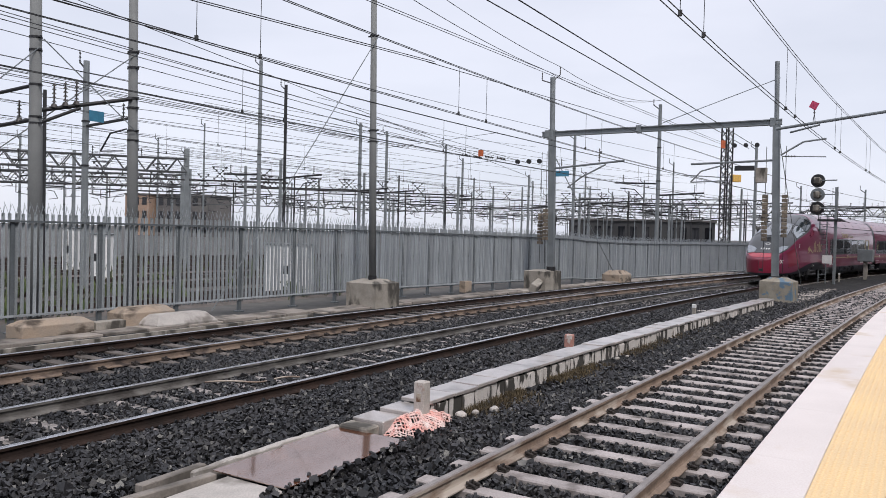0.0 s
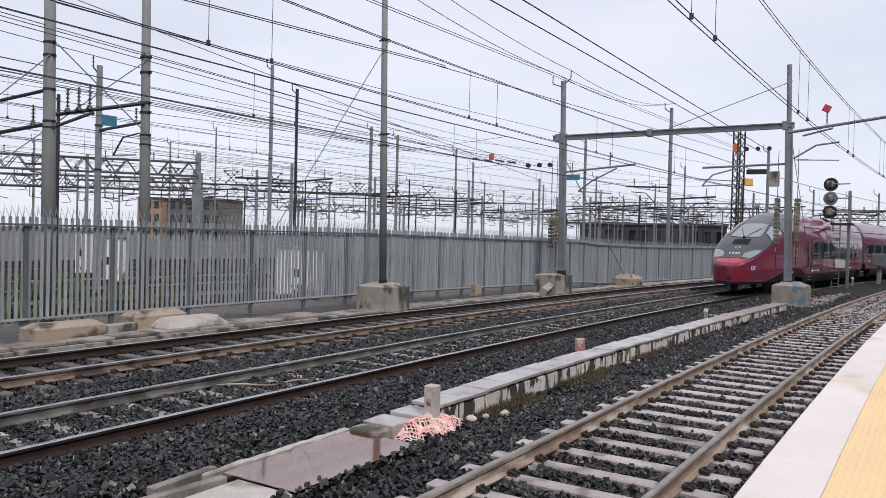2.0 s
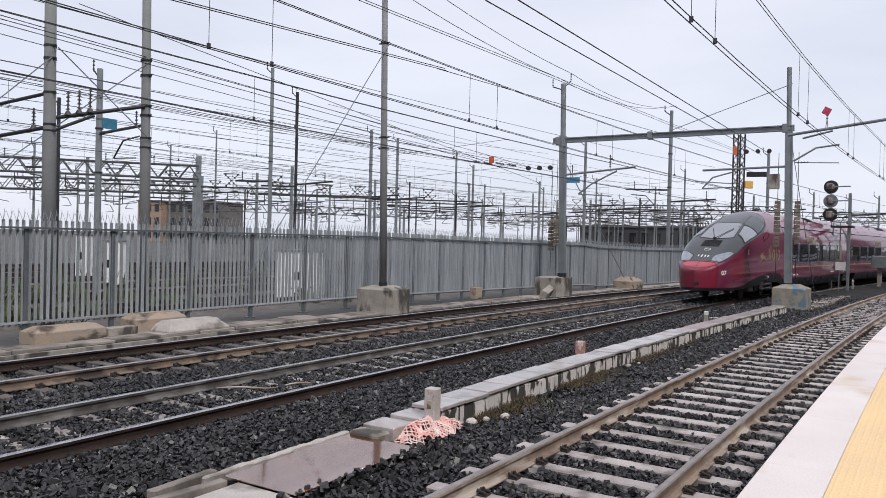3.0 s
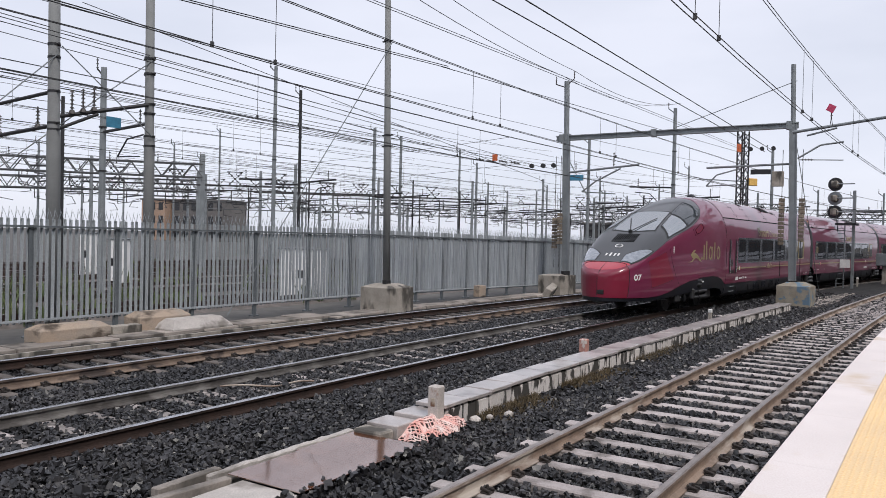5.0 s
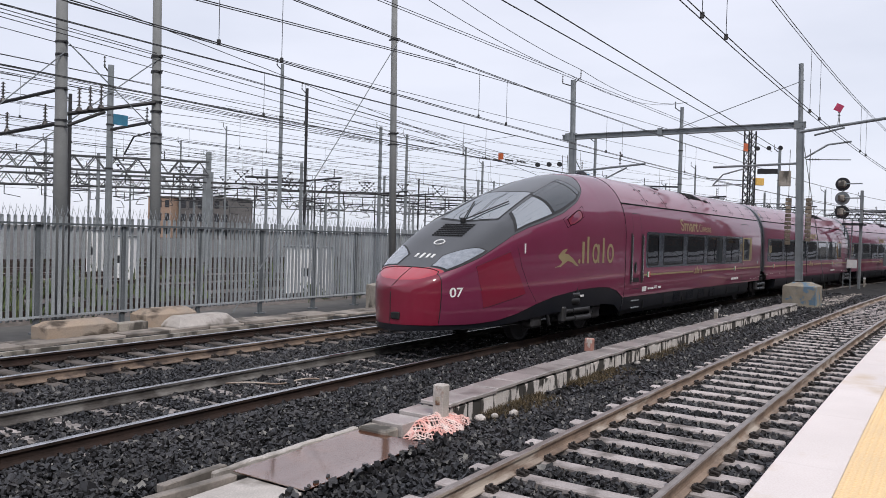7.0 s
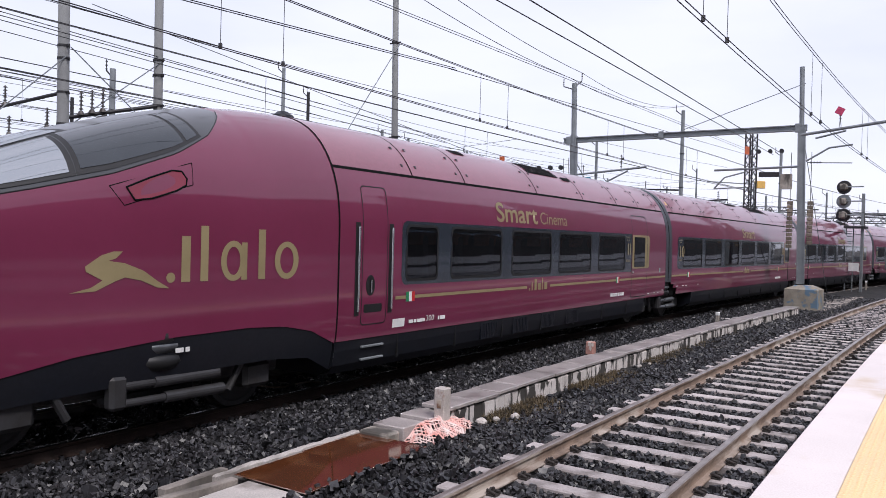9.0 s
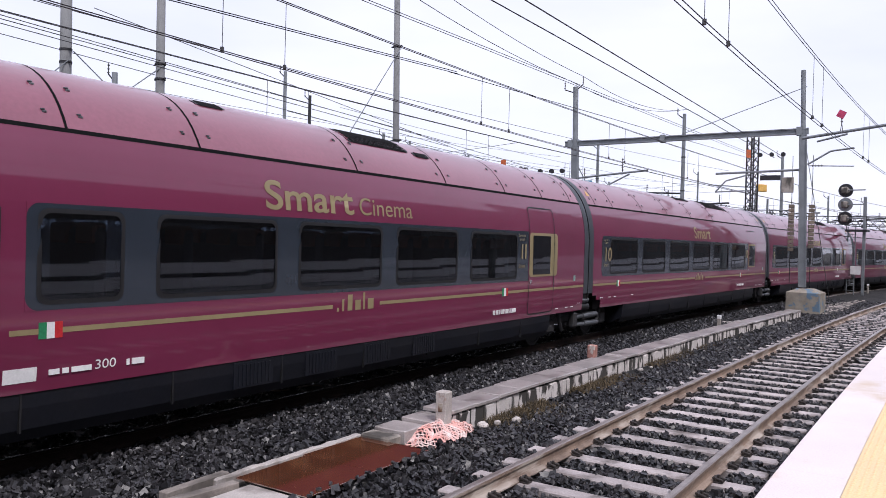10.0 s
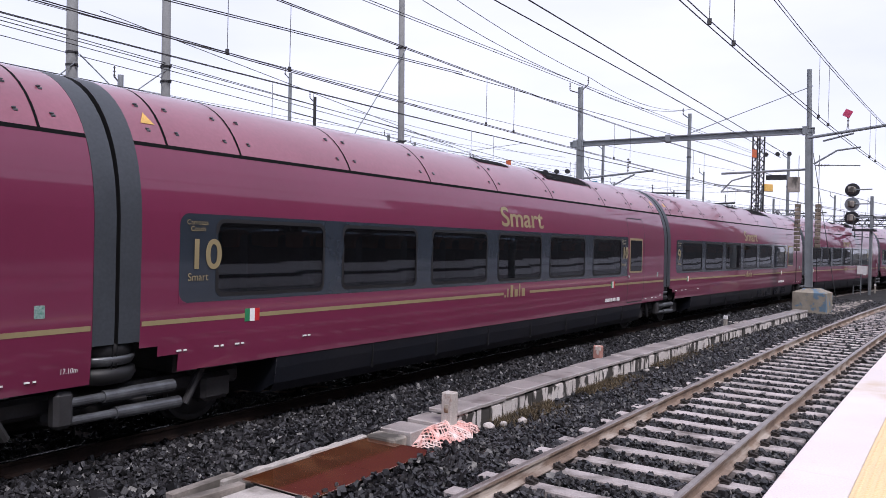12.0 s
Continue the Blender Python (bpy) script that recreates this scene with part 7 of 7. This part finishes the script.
    block(72, 130, 30, 10, 4.6, -0.45, SHED, "low station canopy in the distance", 1, 14)
    # building crane
    t = thing("tower_crane", "yellow building crane far beyond the yard", "crane", m=Matrix.Translation((74, 190, 0)) @ Matrix.Rotation(0.35, 4, 'Z'))
    part("mast", box(-0.15, 0.15, -0.15, 0.15, 0, 17.5), STEEL, t)
    part("jib", box(-14, 2, -0.1, 0.1, 17.6, 17.85), STEEL, t)
    part("cab", box(0.5, 3.0, -0.6, 0.6, 16.8, 18.6, 0.1), CRANEYEL, t)


# ---------------------------------------------------------------- wires
def strand(pts, r):
    cu = bpy.data.curves.new("wire", 'CURVE')
    cu.dimensions, cu.bevel_depth, cu.bevel_resolution = '3D', r, 1
    sp = cu.splines.new('POLY')
    sp.points.add(len(pts) - 1)
    for q, p in zip(sp.points, pts):
        q.co = (*p, 1)
    cu.materials.append(CABLE)
    tmp = bpy.data.objects.new("wire", cu)
    me = bpy.data.meshes.new_from_object(tmp)
    bpy.data.objects.remove(tmp)
    return me


def hang(a, b, sag, r, n=10):
    pts = []
    for k in range(n + 1):
        u = k / n
        p = a.lerp(b, u)
        p.z -= sag * 4 * u * (1 - u)
        pts.append(p)
    return strand(pts, r)


def wire(a, b, sag=0.0, r=0.012, label="dark overhead feeder wire", group="feeder wires"):
    ob = new("wire", hang(a, b, sag, r))
    return tagged(ob, label, "wire", group)


def along(arc, nn, s0, s1, z, sag, r, side=0.0):
    """A wire that follows its track from support to support."""
    pts = []
    m = max(4, int((s1 - s0) / 3))
    for k in range(m + 1):
        u = k / m
        s = s0 + (s1 - s0) * u
        p = on(arc, s, nn(s) + side, z - sag * 4 * u * (1 - u))
        pts.append(p)
    return strand(pts, r)


def catenary(arc, n, zc, zm, spans, double=True, label="contact wire pair with messenger and droppers", r=0.0075):
    """Contact wires and messenger over a track, with droppers."""
    nn = n if callable(n) else (lambda s: n)
    for s0, s1 in zip(spans[:-1], spans[1:]):
        t = thing("catenary_wires", label, "overhead wires", "catenaries")
        for o in ((-0.04, 0.04) if double else (0.0,)):
            part("contact_wire", along(arc, nn, s0, s1, zc, 0.0, r, o), None, t)
            part("messenger_wire", along(arc, nn, s0, s1, zm, 0.06, r, o * 0.7), None, t)
        m = max(2, int((s1 - s0) / 7))
        for k in range(m):
            for d in (-0.6, 0.6):
                u = (k + 0.5) / m + d / (s1 - s0)
                s = s0 + (s1 - s0) * u
                p = on(arc, s, nn(s))
                bm = bmesh.new()
                add_tube(bm, (p.x, p.y, zc), (p.x, p.y, zm - 0.06 * 4 * u * (1 - u)), 0.005, seg=4)
                add_box(bm, p.x - 0.022, p.x + 0.022, p.y - 0.022, p.y + 0.022, zc - 0.015, zc + 0.06)
                part("dropper", bm, CABLE, t)


def wires():
    catenary(ARC_MAIN, 0.0, 4.68, 5.74, [-30, 19, 66, 112], label="contact and messenger wires over the main track")
    catenary(ARC_MAIN, far_track, 4.49, 5.44, [-28, 17.5, 64, 110], label="contact and messenger wires over the track by the fence")
    catenary(ARC_NEAR, 0.0, 5.0, 6.40, [-22, 26.5, 75], label="contact and messenger wires over the platform track")
    # feeders: along, across, height at either end
    def run(rows, r, ext=14):
        for s0, n0, z0, s1, n1, z1 in rows:
            a, b = at(s0, n0, z0), at(s1, n1, z1)
            d = (b - a).normalized()
            wire(a - d * ext, b + d * ext, 0.0, r)
    run([(-2.4, -5.2, 7.10, 4.7, -5.2, 7.53), (-2.4, -5.15, 7.04, 4.7, -5.15, 7.46)], 0.012, 3)
    run([(7.7, -5.2, 7.62, 40, -5.2, 8.2)], 0.012, 0.5)
    run([(4.6, -6.0, 9.18, 31.4, -6.0, 9.12), (4.4, -6.0, 9.10, 31.4, -6.0, 9.0)], 0.011, 14)
    run([(-1.1, 1.5, 6.49, 10.6, 1.5, 6.35), (-1.7, 2.5, 6.17, 7.4, 2.5, 6.06)], 0.012, 12)
    wire(at(4.0, -6.2, 10.3), at(17.8, -6.6, 9.56), 0.25, 0.012)
    wire(at(5.0, -6.1, 10.9), at(18.7, -6.2, 9.80), 0.25, 0.012)
    wire(at(18.2, -6.6, 9.56), at(36, -8.3, 11.2), 0.6, 0.012)
    wire(at(18.7, -6.2, 9.80), at(36, -8.0, 11.2), 0.6, 0.012)
    run([(-4.5, -8.5, 6.62, 1.6, -8.5, 6.45), (-4.3, -8.8, 6.60, 1.8, -8.8, 6.40), (-3.7, -10, 6.06, 2.8, -10, 6.05), (-3.2, -11, 6.02, 3.6, -11, 5.97), (-3.0, -11.1, 5.96, 3.6, -11.1, 5.92)], 0.010, 11)
    run([(-2.7, -12, 6.0, 4.5, -12, 6.0), (-1.7, -14, 5.87, 6.1, -14, 6.16), (-0.8, -16, 5.94, 7.7, -16, 6.14), (2.0, -9, 6.61, 13.5, -9, 6.11), (4.5, -12, 6.47, 17.7, -12, 6.34), (3.2, -10.5, 6.55, 11.7, -10.5, 6.19), (5.4, -9, 6.81, 13.5, -9, 5.94)], 0.010, 8)
    for k, n in enumerate((-12.5, -17, -21.5, -26.5, -31, -36, -41, -47, -54)):
        catenary(ARC_MAIN, n, 5.0, 6.2, [-20, 24, 68, 112, 150], False, "contact and messenger wires over the yard tracks", 0.010)
    rng = random.Random(4)
    for k in range(26):
        s, n = rng.uniform(-5, 40), rng.uniform(-45, -10)
        z = rng.uniform(6.6, 9.2)
        wire(at(s - 22, n, z), at(s + 30, n + rng.uniform(-6, 6), z + rng.uniform(-0.8, 0.8)), rng.uniform(0.3, 0.9), 0.010, "slack feeder wire across the yard", "yard wires")
    for s in (18, 42, 66, 95):
        for z in (6.9, 5.6):
            wire(at(s, -9, z), at(s + 4, -50, z), 0.5, 0.010, "cross-span wire over the yard tracks", "cross-span wires")


ground()
ballast_bed()
tracks()
platform()
fence()
cable_duct()
cover_plates()
marker_posts()
safety_net()
foundations()
trackside_bits()
near_masts()
guys()
signal()
yard()
wires()
build_train()
ballast_stones()
motions()
